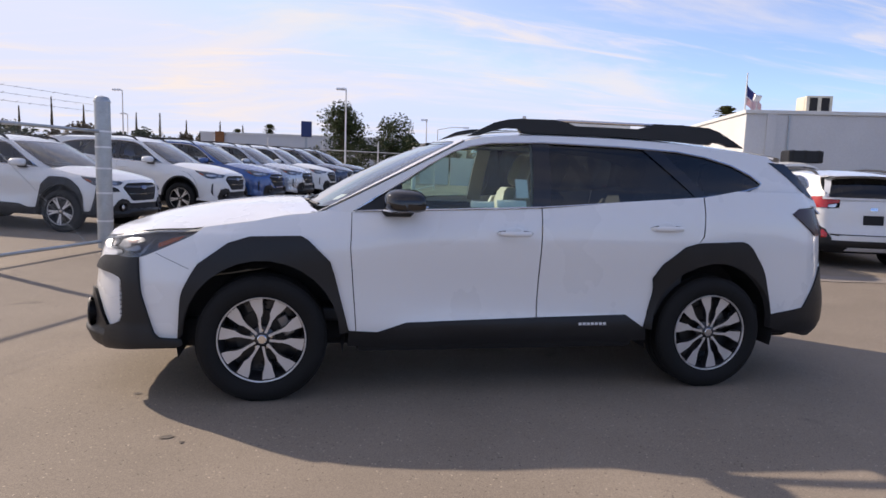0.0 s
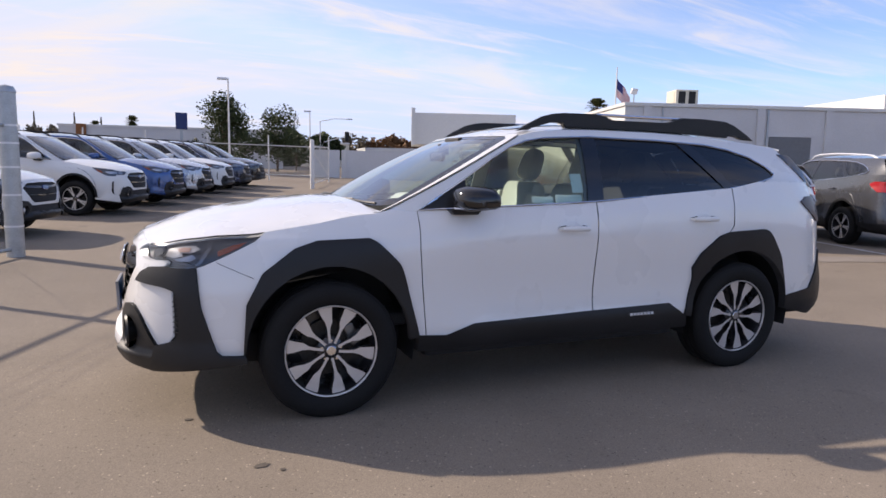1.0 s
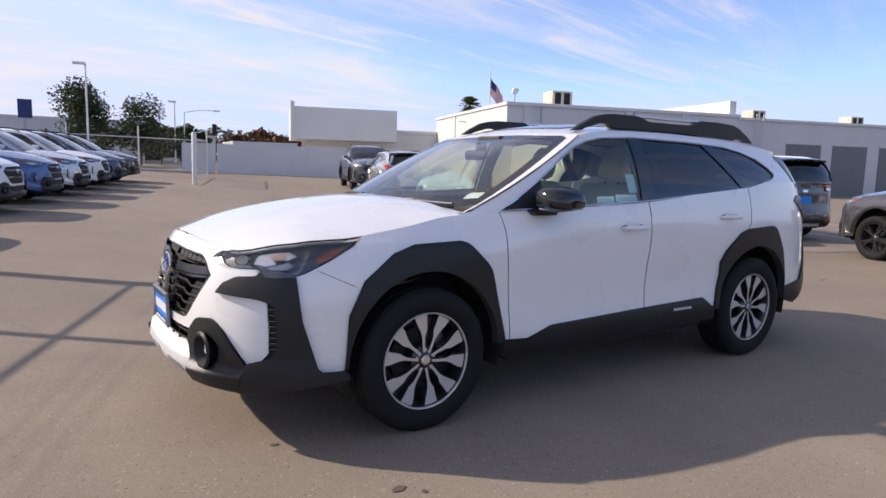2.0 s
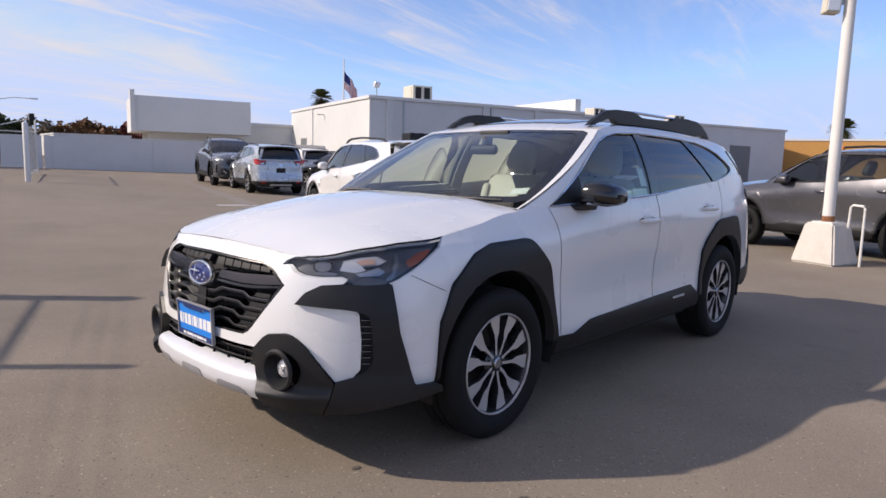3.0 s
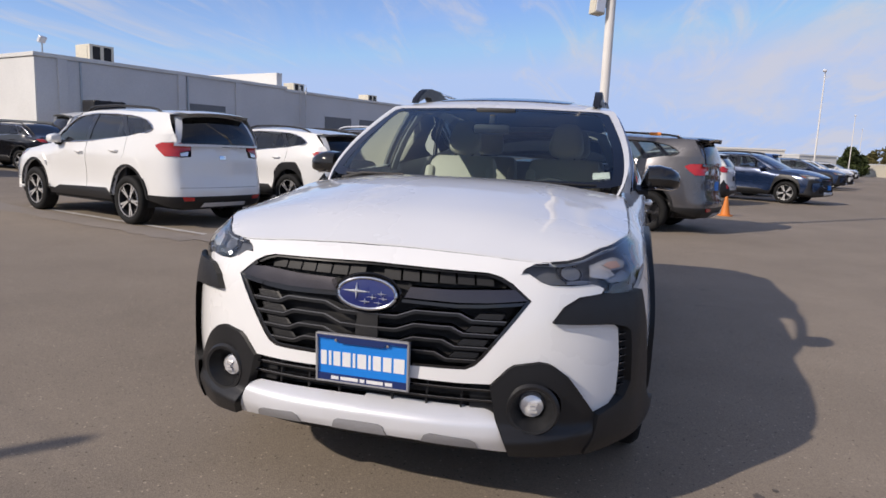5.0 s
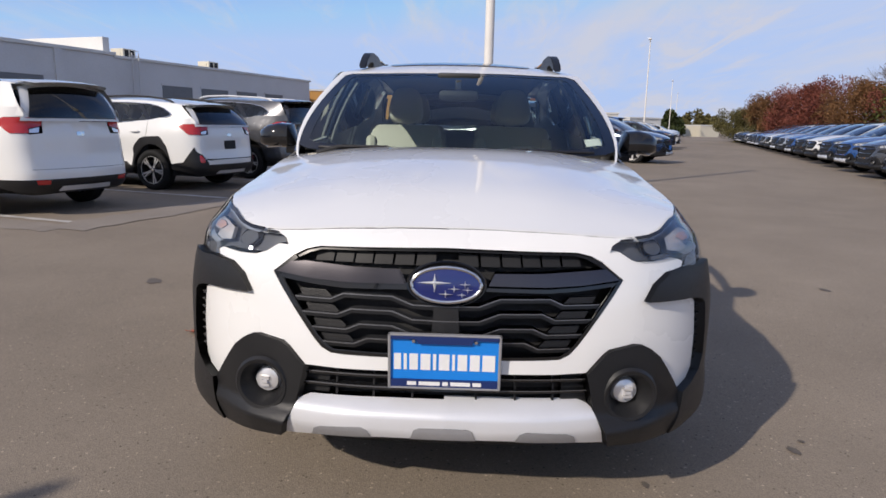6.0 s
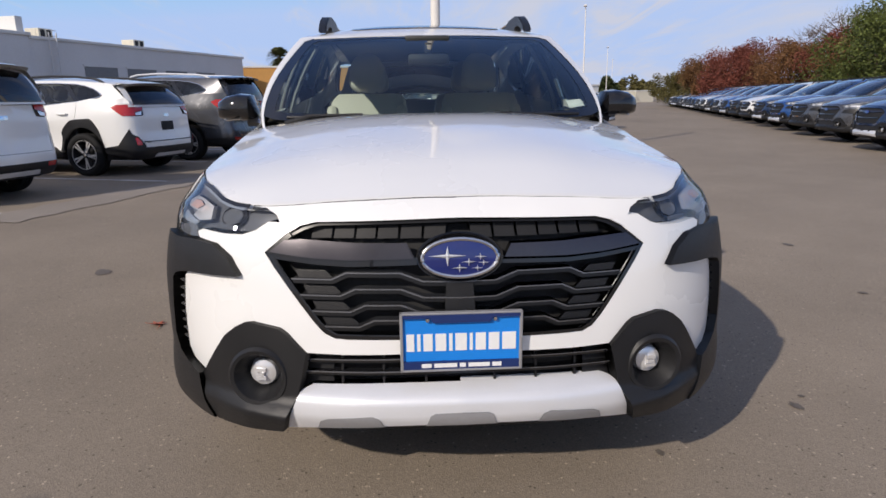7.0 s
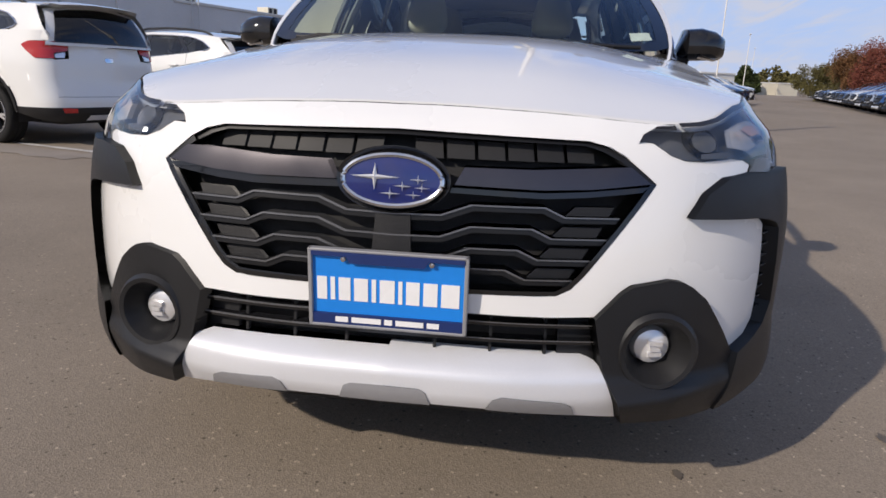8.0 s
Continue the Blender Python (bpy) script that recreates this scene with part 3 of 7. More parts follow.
def build_car(car, paint, cell=0.06, hero=False, warp=None, wheels=(-1.3725, 1.3725), wheel_r=0.358, wheel_style="ten", rim=None, clad=None, red_lamp=True, rails="black", plate=True, silver_skid=False, front_plate=False, smooth_front=False, track=0.80, far=False, corner_reflector=False):
    """All parts of an estate or sports utility body under the empty car. warp: a smooth change of shape for other models."""
    clad = clad or CLADDING

    def put(name, polys, surf, material, sides=(-1, 1), off=0.0, thick=0.012, label="", parent=car, c=None):
        along = [a for poly in polys for a, b in poly]
        joined = len(sides) == 1 or min(np.abs(along)) < 1e-4 or (surf is wrap and max(along) > U_END - 1e-4)
        for some in ([sides] if joined else [(k,) for k in sides]):
            ob = panels(name, polys, surf, material, parent, some, c or cell, off, thick, label, warp)
            if material in (CLEAR_GLASS, LENS, SCREEN_GLASS, HERO_PRIVACY, PRIVACY_MID):
                ob.visible_shadow = False
        return ob

    def bent(p):
        p = np.array([p], float)
        return Vector((warp(p) if warp else p)[0])

    g = 0.0025 if hero else 0.004
    full_hood = HALF_HOOD + [(x, -w) for x, w in HALF_HOOD[-2:0:-1]]
    put("hood", [full_hood], hood, paint, sides=(1,), thick=0.02)
    grille_edge = [(0.0, 0.560), (0.30, 0.560), (0.335, 0.563), (0.362, 0.576), (0.385, 0.600), (0.530, 0.783), (0.472, 0.834), (0.436, 0.853), (0.39, 0.863), (0.0, 0.873)]
    nose = under_hood(0.0, at_front(0.60), 9, 0.005 if hero else 0.001) + F((0.55, 0.894), (0.513, 0.878), (0.498, 0.860), (0.53, 0.861), (0.565, 0.838), (0.603, 0.825), (0.66, 0.822), (0.735, 0.826), (0.752, 0.816), (0.742, 0.802), (0.675, 0.794), (0.625, 0.765), (0.590, 0.719),
             (0.740, 0.708), (0.770, 0.702), (0.784, 0.686), (0.790, 0.575), (0.788, 0.465), (0.770, 0.433), (0.722, 0.413), (0.633, 0.550), (0.600, 0.580), (0.580, 0.592), (0.555, 0.597), (0.48, 0.586), (0.46, 0.572), (0.411, 0.520), (0.32, 0.518), (0.0, 0.523)) + F(*grille_edge)
    put("front_bumper", [nose], wrap, paint, c=min(cell, 0.05), thick=0.03)
    if hero:
        # dark strip added inside the hood's shut line for the shade in the gap
        put("hood_seal", [[(u, z - 0.012) for u, z in under_hood(0.0, at_front(0.60), 9)] + under_hood(0.0, at_front(0.60), 9, 0.001)[::-1]], wrap, DARK, off=-0.007, thick=0)
    # fenders, doors, quarters
    fender = under_hood(at_x(-1.69), at_x(-1.12), 9) + S((-1.02, 1.074), (-0.95, 1.070), (-0.886, 1.065), (-0.896, 0.871), (-0.858, 0.394)) + S(*ARCH_F[::-1]) + S((-1.85, 0.370), (-1.912, 0.374), (-1.935, 0.398), (-1.997, 0.61), (-2.022, 0.803), (-1.985, 0.815), (-1.853, 0.874), (-1.745, 0.926))
    put("fender", [fender], wrap, paint)
    f_door = S((-0.881, 1.080), (-0.893 + g, 0.871), (-0.855 + g, 0.394), (-0.735, 0.386), (-0.568, 0.440), (0.2138 - g, 0.462), (0.2188 - g, 0.748), (0.2258 - g, 1.125), (-0.5, 1.094))
    r_door = S((0.2282 + g, 1.126), (0.2202 + g, 0.748), (0.2152 + g, 0.462), (0.785, 0.474), (0.892, 0.403), (0.905, 0.40)) + S(*ARCH_R[1:6]) + S((1.272, 0.965), (1.288, 1.10), (1.286, 1.206))
    put("front_door", [f_door], wrap, paint)
    put("rear_door", [r_door], wrap, paint)
    lamp_front = 1.952
    quarter = S((1.294, 1.206), (1.294, 1.10), (1.280, 0.965), (1.245, 0.925)) + S(*ARCH_R[6:10]) + S((1.843, 0.475), (2.05, 0.504), (2.235, 0.765)) + B((0.70, 0.80), (0.70, 0.97)) + S((2.15, 0.972), (lamp_front, 1.115), (2.03, 1.15), (2.2, 1.155)) + B((0.70, 1.16)) + S((2.20, 1.25), (1.9, 1.25), (1.536, 1.25))
    put("quarter_panel", [quarter], wrap, paint)
    side_frame = [(-1.025, 1.083), (-0.80, 1.200), (-0.60, 1.306), (-0.40, 1.412), (-0.225, 1.498)] + [(x, float(ROOF_EDGE(x))) for x in (-0.1, 0.1, 0.4, 0.8, 1.2, 1.6, 1.84)] + [(1.90, 1.43), (2.20, 1.20), (2.22, 1.16), (1.95, 1.19), (1.72, 1.22), (1.60, 1.232)] + [BELT[0]] + WINDOW_TOP[::-1] + [(-0.872, 1.074), (-0.90, 1.060), (-1.0, 1.060)]
    put("side_frame", [side_frame], flank, paint, c=min(cell, 0.05))
    xs = np.linspace(-0.22, 1.90, 18)
    rim_line = [(x, float(edge_w(x))) for x in xs]
    rear_line = [(1.97, 0.45), (2.0, 0.2)]
    front_line = [(-0.298, 0.2), (-0.275, 0.45), (-0.24, 0.60)]
    top_poly = front_line + rim_line + rear_line
    put("roof", [top_poly + [(x, -w) for x, w in top_poly[::-1]]], roof, paint, sides=(1,))
    if hero:
        put("sunroof", [rounded([(-0.12, -0.42), (0.62, -0.42), (0.62, 0.42), (-0.12, 0.42)], 0.06)], roof, GLOSS_BLACK, sides=(1,), off=0.004)
    # glass
    glass_poly = [(-0.985, 0.05), (-0.92, 0.02), (0.0, 0.0), (0.92, 0.02), (0.985, 0.05), (0.935, 0.935), (0.88, 0.968), (0.0, 0.985), (-0.88, 0.968), (-0.935, 0.935)]
    put("windscreen", [glass_poly], screen, SCREEN_GLASS if hero else PRIVACY_MID, sides=(1,), off=0.002, thick=0)
    band = [(0.0, 0.0), (0.92, 0.02), (0.985, 0.05), (0.935, 0.935), (0.88, 0.968), (0.0, 0.985), (0.0, 0.945), (0.82, 0.925), (0.86, 0.89), (0.915, 0.11), (0.86, 0.085), (0.0, 0.06)]
    put("screen_border", [band], screen, GLOSS_BLACK, off=0.0035, thick=0, c=0.1)
    pillar = [(0.985, -0.07), (1.0, -0.07), (1.0, 1.0), (0.92, 1.0), (0.0, 1.0), (0.0, 0.985), (0.88, 0.968), (0.935, 0.935), (0.985, 0.05)]
    put("windscreen_pillar", [pillar], screen, paint, off=0.006, thick=0.012, c=0.08)
    front_glass = [(-0.872, 1.076), (-0.5, 1.090), (0.178, 1.118), (0.213, 1.503)] + [p for p in WINDOW_TOP[::-1] if p[0] < 0.1]
    put("front_door_window", [front_glass], flank, CLEAR_GLASS if hero else PRIVACY_MID, off=-0.004, thick=0)
    rear_glass = [(0.272, 1.124), (0.300, 1.504)] + [p for p in WINDOW_TOP if 0.3 < p[0] < 0.9] + [(0.94, 1.492), (1.275, 1.198)]
    put("rear_door_window", [rear_glass], flank, HERO_PRIVACY if hero else PRIVACY_MID, off=-0.004, thick=0)
    quarter_glass = [(1.035, 1.490), (1.17, 1.482)] + [p for p in WINDOW_TOP if p[0] > 1.2] + BELT[:3] + [(1.33, 1.208)]
    put("quarter_window", [quarter_glass], flank, HERO_PRIVACY if hero else PRIVACY_MID, off=-0.002, thick=0)
    put("door_pillar", [[(0.170, 1.112), (0.282, 1.120), (0.312, 1.508), (0.205, 1.505)]], flank, GLOSS_BLACK, off=0.002)
    put("rear_pillar", [[(1.255, 1.192), (1.335, 1.206), (1.045, 1.494), (0.925, 1.496)]], flank, GLOSS_BLACK, off=0.003)
    if hero:
        put("mirror_sail", [[(-0.872, 1.076), (-0.60, 1.086), (-0.60, 1.242)]], flank, CLADDING, off=0.001)
    # bright window trim
    for side in (-1, 1):
        bm = bmesh.new()
        line = WINDOW_TOP + BELT
        dense = []
        for i in range(len(line)):
            p, q = line[i], line[(i + 1) % len(line)]
            for k in range(3):
                dense.append((p[0] + (q[0] - p[0]) * k / 3, p[1] + (q[1] - p[1]) * k / 3))
        pts = []
        for x, z in dense:
            a, b, c = flank(np.array([x]), np.array([z]), 0.006)
            pts.append(bent((a[0], b[0] * side, c[0])))
        sweep(bm, pts, 0.006 if hero else 0.010, 6, True)
        part("window_trim", bm, CHROME if hero else (CHROME if rim is None else CLADDING), car, smooth=True)
    if hero:
        put("spoiler_side", [[(1.84, 1.440), (1.97, 1.435), (2.08, 1.330), (2.18, 1.205), (2.09, 1.245), (1.96, 1.35)]], flank, GLOSS_BLACK, off=0.006)
    # rear
    rg = [(-0.90, 0.06), (0.90, 0.06), (0.86, 0.88), (0.0, 0.92), (-0.86, 0.88)]
    put("rear_window", [rounded(rg, 0.06)], back, PRIVACY_MID if hero else PRIVACY, sides=(1,), off=0.005, thick=0.004, c=0.1)
    put("tailgate_frame", [[(0.0, 0.0), (1.0, 0.0), (1.0, 1.0), (0.0, 1.0), (0.0, 0.91), (0.80, 0.87), (0.84, 0.83), (0.875, 0.12), (0.84, 0.07), (0.0, 0.07)]], back, paint, off=-0.006, c=0.1)
    spoil = [(x, -0.60 + 0.06 * (x - 1.86)) for x in (1.86,)] + [(2.05, -0.53), (2.09, -0.3), (2.10, 0.0), (2.09, 0.3), (2.05, 0.53), (1.86, 0.60)]
    put("spoiler", [spoil], roof, paint, sides=(1,), off=0.006, thick=0.03)
    gate = B((0.70, 0.56), (0.70, 0.96), (0.52, 0.975), (0.50, 1.13), (0.0, 1.13), (0.0, 0.56))
    put("tailgate", [gate], wrap, paint, thick=0.01)
    put("tail_top", [B((0.70, 1.125), (0.0, 1.125), (0.0, 1.165), (0.70, 1.165))], wrap, paint)
    if smooth_front:
        put("rear_bumper", [S((1.80, 0.44), (1.80, 0.464), (1.843, 0.475), (2.05, 0.504), (2.235, 0.765)) + B((0.70, 0.80), (0.70, 0.555), (0.0, 0.555), (0.0, 0.44))], wrap, paint, off=0.004)
        put("rear_cladding", [S((1.816, 0.375), (1.80, 0.44)) + B((0.0, 0.44), (0.0, 0.27), (0.60, 0.27)) + S((2.15, 0.30))], wrap, clad, off=0.012, thick=0.04)
    else:
        put("rear_bumper", [S((2.235, 0.765)) + B((0.70, 0.80), (0.70, 0.555), (0.0, 0.555), (0.0, 0.46), (0.60, 0.46)) + S((2.30, 0.60))], wrap, paint, off=0.004)
        put("rear_cladding", [S((1.816, 0.375), (1.798, 0.464), (1.843, 0.475), (2.05, 0.504), (2.235, 0.765), (2.30, 0.60)) + B((0.60, 0.46), (0.0, 0.46), (0.0, 0.27), (0.60, 0.27)) + S((2.15, 0.30))], wrap, clad, off=0.012, thick=0.04)
    lamp = S((lamp_front, 1.112), (2.03, 1.148)) + B((0.70, 1.150), (0.51, 1.135), (0.53, 1.06), (0.70, 1.03), (0.70, 0.975)) + S((2.15, 0.975))
    put("tail_lamp", [lamp], wrap, TAIL_RED if red_lamp else TAIL_SMOKE, off=0.010, thick=0.03, c=0.05)
    if not hero:
        put("tail_lamp_lens", [B((0.69, 1.02), (0.56, 1.045), (0.58, 0.985), (0.69, 0.98))], wrap, LAMP_SILVER, off=0.013)
        if corner_reflector:
            put("rear_reflector", [B((0.745, 0.62), (0.715, 0.625), (0.66, 0.55), (0.67, 0.50), (0.73, 0.50))], wrap, TAIL_RED, off=0.022)
            put("corner_cladding", [S((2.12, 0.48), (2.235, 0.72)) + B((0.745, 0.66), (0.70, 0.64), (0.60, 0.50), (0.60, 0.44))], wrap, clad, off=0.016, thick=0.02)
            put("tailgate_step", [B((0.62, 0.545), (0.0, 0.545), (0.0, 0.558), (0.63, 0.558))], wrap, clad, off=0.008)
        else:
            put("rear_reflector", [B((0.66, 0.38), (0.52, 0.38), (0.52, 0.43), (0.68, 0.44))], wrap, TAIL_RED, off=0.016)
        put("plate_recess", [B((0.0, 0.70), (0.27, 0.70), (0.29, 0.88), (0.0, 0.88))], wrap, paint, off=-0.004)
        if plate:
            put("number_plate", [B((0.0, 0.72), (0.155, 0.72), (0.155, 0.87), (0.0, 0.87))], wrap, PLATE_BLUE if plate == "blue" else DARK if plate == "empty" else INK_WHITE, off=0.008)
        put("tail_badge", [B((0.0, 0.945), (0.05, 0.945), (0.06, 0.97), (0.05, 0.995), (0.0, 0.995))], wrap, CHROME, off=0.006)
        put("rear_skid", [B((0.0, 0.29), (0.40, 0.29), (0.36, 0.35), (0.0, 0.35))], wrap, SATIN_SILVER, off=0.02)
    # cladding
    flare_f = S(*soft_arch(ARCH_F)) + S(*arch_inner(-1.372, 0.385)[::-1])
    flare_r = S(*soft_arch(ARCH_R)) + S(*arch_inner(1.378, 0.385)[::-1])
    put("wheel_arch_trim", [flare_f], wrap, paint if smooth_front else clad, off=0.018, thick=0.05, c=min(cell, 0.05))
    put("wheel_arch_trim", [flare_r], wrap, paint if smooth_front else clad, off=0.018, thick=0.05, c=min(cell, 0.05))
    if smooth_front:
        for cx in (-1.372, 1.378):
            ring = arch_inner(cx, 0.385, 0.462) + arch_inner(cx, 0.385)[::-1]
            put("arch_lip", [S(*ring)], wrap, clad, off=0.024, thick=0.03)
        put("fog_recess", [F((0.50, 0.56), (0.66, 0.58), (0.70, 0.47), (0.56, 0.44))], wrap, clad, off=0.022, thick=0.01)
    sill = S((-0.895, 0.40), (-0.858, 0.398), (-0.735, 0.390), (-0.568, 0.445), (0.212, 0.467), (0.785, 0.479), (0.892, 0.407), (0.915, 0.40), (0.93, 0.315), (0.0, 0.312), (-0.90, 0.308))
    put("sill_trim", [sill], wrap, clad, off=0.012, thick=0.06)
    corner = F((0.590, 0.719), (0.625, 0.766), (0.675, 0.795), (0.744, 0.801), (0.80, 0.796)) + S((-2.03, 0.803), (-2.020, 0.802), (-1.995, 0.61), (-1.933, 0.398), (-1.910, 0.374), (-1.85, 0.366), (-1.80, 0.362), (-1.79, 0.335), (-2.0, 0.312)) + F((0.79, 0.294), (0.72, 0.282), (0.694, 0.280), (0.694, 0.292), (0.711, 0.340), (0.724, 0.412), (0.771, 0.432), (0.802, 0.452), (0.818, 0.50), (0.815, 0.60), (0.810, 0.676), (0.798, 0.692), (0.770, 0.703), (0.740, 0.709))
    put("bumper_corner_trim", [corner], ledge, paint if smooth_front else clad, off=0.020, thick=0.05, c=0.024 if hero else 0.05)
    put("corner_vent", [F((0.772, 0.428), (0.808, 0.448), (0.826, 0.50), (0.822, 0.60), (0.817, 0.69), (0.775, 0.705))], wrap, DARK, off=-0.012, thick=0.0, c=0.05)
    # lamps at the front
    head = F((0.500, 0.861), (0.515, 0.879), (0.552, 0.895)) + under_hood(at_front(0.602), at_x(-1.69), 14) + S((-1.745, 0.926), (-1.853, 0.874), (-1.985, 0.815), (-2.022, 0.803)) + F((0.80, 0.797), (0.745, 0.803), (0.754, 0.816), (0.737, 0.827), (0.66, 0.823), (0.603, 0.826), (0.565, 0.839), (0.53, 0.862))
    put("headlamp", [head], wrap, LAMP_BLACK, off=-0.040 if hero else -0.01, thick=0.02, c=0.04)
    put("headlamp_lens", [head], wrap, LENS, off=0.002, thick=0, c=0.04)
    # pale strip under the lamp's brow: the sky's highlight put into the colour
    brow_low = [(u, z - 0.017) for u, z in under_hood(at_front(0.63), at_x(-1.80), 10)]
    brow_high = [(u, z - 0.009) for u, z in under_hood(at_front(0.615), at_x(-1.76), 10)]
    put("headlamp_blade", [brow_low + brow_high[::-1]], wrap, LAMP_BLUE if hero else LAMP_SILVER, off=-0.010 if hero else 0.0, c=0.04)
    if hero:
        put("headlamp_brow", [[(u, z - 0.006) for u, z in under_hood(at_front(0.605), at_x(-1.72), 12)] + under_hood(at_front(0.602), at_x(-1.69), 12, 0.0)[::-1]], wrap, GLOSS_BLACK, off=0.003, thick=0, c=0.04)
        put("projector_ring", [F(*[(0.668 + 0.040 * math.cos(a), 0.862 + 0.029 * math.sin(a)) for a in np.linspace(0, 2 * math.pi, 17)[:-1]])], wrap, GLOSS_BLACK, off=-0.026, thick=0.012, c=0.04)
        put("projector_lens", [F(*[(0.668 + 0.030 * math.cos(a), 0.862 + 0.021 * math.sin(a)) for a in np.linspace(0, 2 * math.pi, 17)[:-1]])], wrap, LAMP_DIM, off=-0.021, thick=0.01, c=0.04)
        put("projector_lens", [F((0.648, 0.829), (0.712, 0.829), (0.725, 0.838), (0.70, 0.842), (0.65, 0.839))], wrap, LAMP_DIM, off=-0.018, thick=0.01, c=0.04)
        put("turn_lamp", [F((0.728, 0.850), (0.738, 0.884), (0.79, 0.897)) + S((-2.06, 0.902), (-2.02, 0.886), (-2.06, 0.872)) + F((0.79, 0.866), (0.80, 0.852), (0.77, 0.842))], wrap, LAMP_SILVER, off=-0.012, c=0.04)
        put("turn_lamp", [F((0.772, 0.838), (0.80, 0.846)) + S((-2.06, 0.862), (-2.035, 0.846), (-2.06, 0.832)) + F((0.785, 0.828))], wrap, LAMP_BLUE, off=-0.014, c=0.04)
        put("turn_bulb", [F((0.775, 0.884), (0.795, 0.893)) + S((-2.075, 0.893), (-2.075, 0.876)) + F((0.79, 0.872))], wrap, CLEAR_AMBER, off=-0.008, thick=0.006, c=0.04)
        put("light_tube", [S((-1.975, 0.905), (-1.955, 0.905), (-2.0, 0.826), (-2.025, 0.812), (-2.035, 0.818), (-2.01, 0.834))], wrap, LAMP_DIM, off=-0.006, c=0.04)
        put("lamp_tooth", [F((0.742, 0.786), (0.785, 0.790)) + S((-2.035, 0.792), (-2.03, 0.812)) + F((0.81, 0.828), (0.786, 0.824), (0.774, 0.806))], wrap, LAMP_BLACK, off=-0.010, c=0.04)
    else:
        put("headlamp_projector", [F((0.615, 0.862), (0.63, 0.838), (0.68, 0.836), (0.70, 0.850), (0.70, 0.874), (0.65, 0.884))], wrap, LAMP_SILVER, off=0.0, c=0.04)
        put("turn_lamp", [F((0.725, 0.845), (0.725, 0.888)) + S((-2.08, 0.895), (-2.0, 0.895), (-1.97, 0.875), (-2.05, 0.842))], wrap, LAMP_SILVER, off=0.001, c=0.04)
    put("side_marker", [S((-1.925, 0.858), (-1.93, 0.880), (-1.86, 0.906), (-1.785, 0.922), (-1.82, 0.898), (-1.88, 0.872))], wrap, AMBER, off=-0.010 if hero else 0.002, c=0.04)
    # grille and lower intake
    mesh_back = F(*grille_edge)
    put("grille_backing", [mesh_back], wrap, DARK, off=-0.075 if hero else -0.02, thick=0.0, c=0.08)
    put("lower_intake", [F((0.0, 0.524), (0.32, 0.519), (0.412, 0.517), (0.440, 0.40), (0.0, 0.405))], wrap, DARK, off=-0.07 if hero else -0.01, thick=0, c=0.08)
    lip = F((0.0, 0.436), (0.20, 0.434), (0.40, 0.429), (0.428, 0.418), (0.432, 0.404), (0.471, 0.302), (0.36, 0.316), (0.20, 0.329), (0.0, 0.333))
    put("skid_trim", [lip], skid, SATIN_SILVER if (hero or silver_skid) else clad, off=0.024, thick=0.03, c=0.009 if hero else cell)
    put("chin", [F((0.0, 0.336), (0.2, 0.333), (0.36, 0.322), (0.46, 0.306), (0.66, 0.30), (0.70, 0.28), (0.46, 0.275), (0.0, 0.285))], wrap, clad if not hero else DARK, off=-0.024, thick=0.05)
    around = [(0.720, 0.411), (0.633, 0.550), (0.600, 0.580), (0.580, 0.592), (0.555, 0.597), (0.48, 0.586), (0.46, 0.572), (0.409, 0.518), (0.430, 0.418), (0.473, 0.300), (0.60, 0.288), (0.65, 0.282), (0.690, 0.279), (0.690, 0.292), (0.707, 0.340)]
    hole = [(0.543 + 0.076 * math.cos(a), 0.450 + 0.078 * math.sin(a)) for a in np.linspace(0.9, 0.9 - 2 * math.pi, 25)]
    put("fog_lamp_trim", [F(*around[:2]) + F(*hole) + F(*around[1:])], fog_shape, clad, off=0.016, thick=0.04, c=0.018 if hero else 0.04)
    for side in (-1, 1):
        m = Matrix.Translation((-2.344, side * 0.543, 0.450)) @ Matrix.Rotation(radians(-9 * side), 4, "Z")
        bm = bmesh.new()
        lathe(bm, [(0.086, -0.004), (0.078, -0.014), (0.068, -0.012), (0.058, 0.008), (0.046, 0.032), (0.042, 0.046)], "X", 28, m)
        for v in bm.verts:
            v.co = bent(v.co)
        part("fog_lamp_bezel", bm, clad, car, smooth=True)
        bm = bmesh.new()
        lathe(bm, [(0.0, 0.022), (0.022, 0.022), (0.036, 0.028), (0.042, 0.046)], "X", 20, m)
        for v in bm.verts:
            v.co = bent(v.co)
        part("fog_lamp", bm, LAMP_SILVER, car, smooth=True)
    if not hero:
        put("grille_bar", [F((0.0, 0.775), (0.44, 0.79), (0.47, 0.805), (0.43, 0.825), (0.0, 0.81))], wrap, SMOKE_METAL, off=-0.006, c=0.1)
        put("grille_bar", [F((0.0, 0.66), (0.39, 0.67), (0.40, 0.69), (0.0, 0.68))], wrap, GLOSS_BLACK, off=-0.006, c=0.1)
        put("front_badge", [F((0.0, 0.755), (0.06, 0.76), (0.085, 0.79), (0.06, 0.82), (0.0, 0.825))], wrap, BADGE_BLUE, off=0.004, c=0.1)
        if front_plate:
            put("front_plate", [F((0.0, 0.485), (0.155, 0.485), (0.155, 0.64), (0.0, 0.64))], wrap, PLATE_BLUE, off=0.02, c=0.1)
    # under the body
    bm = bmesh.new()
    box(bm, -2.15, 2.2, -0.62, 0.62, 0.24, 0.42, 0.05)
    box(bm, -0.85, 0.87, -0.86, 0.86, 0.26, 0.45, 0.03)
    box(bm, -2.1, -1.82, -0.76, 0.76, 0.27, 0.5, 0.03)
    box(bm, 1.85, 2.2, -0.76, 0.76, 0.30, 0.6, 0.03)
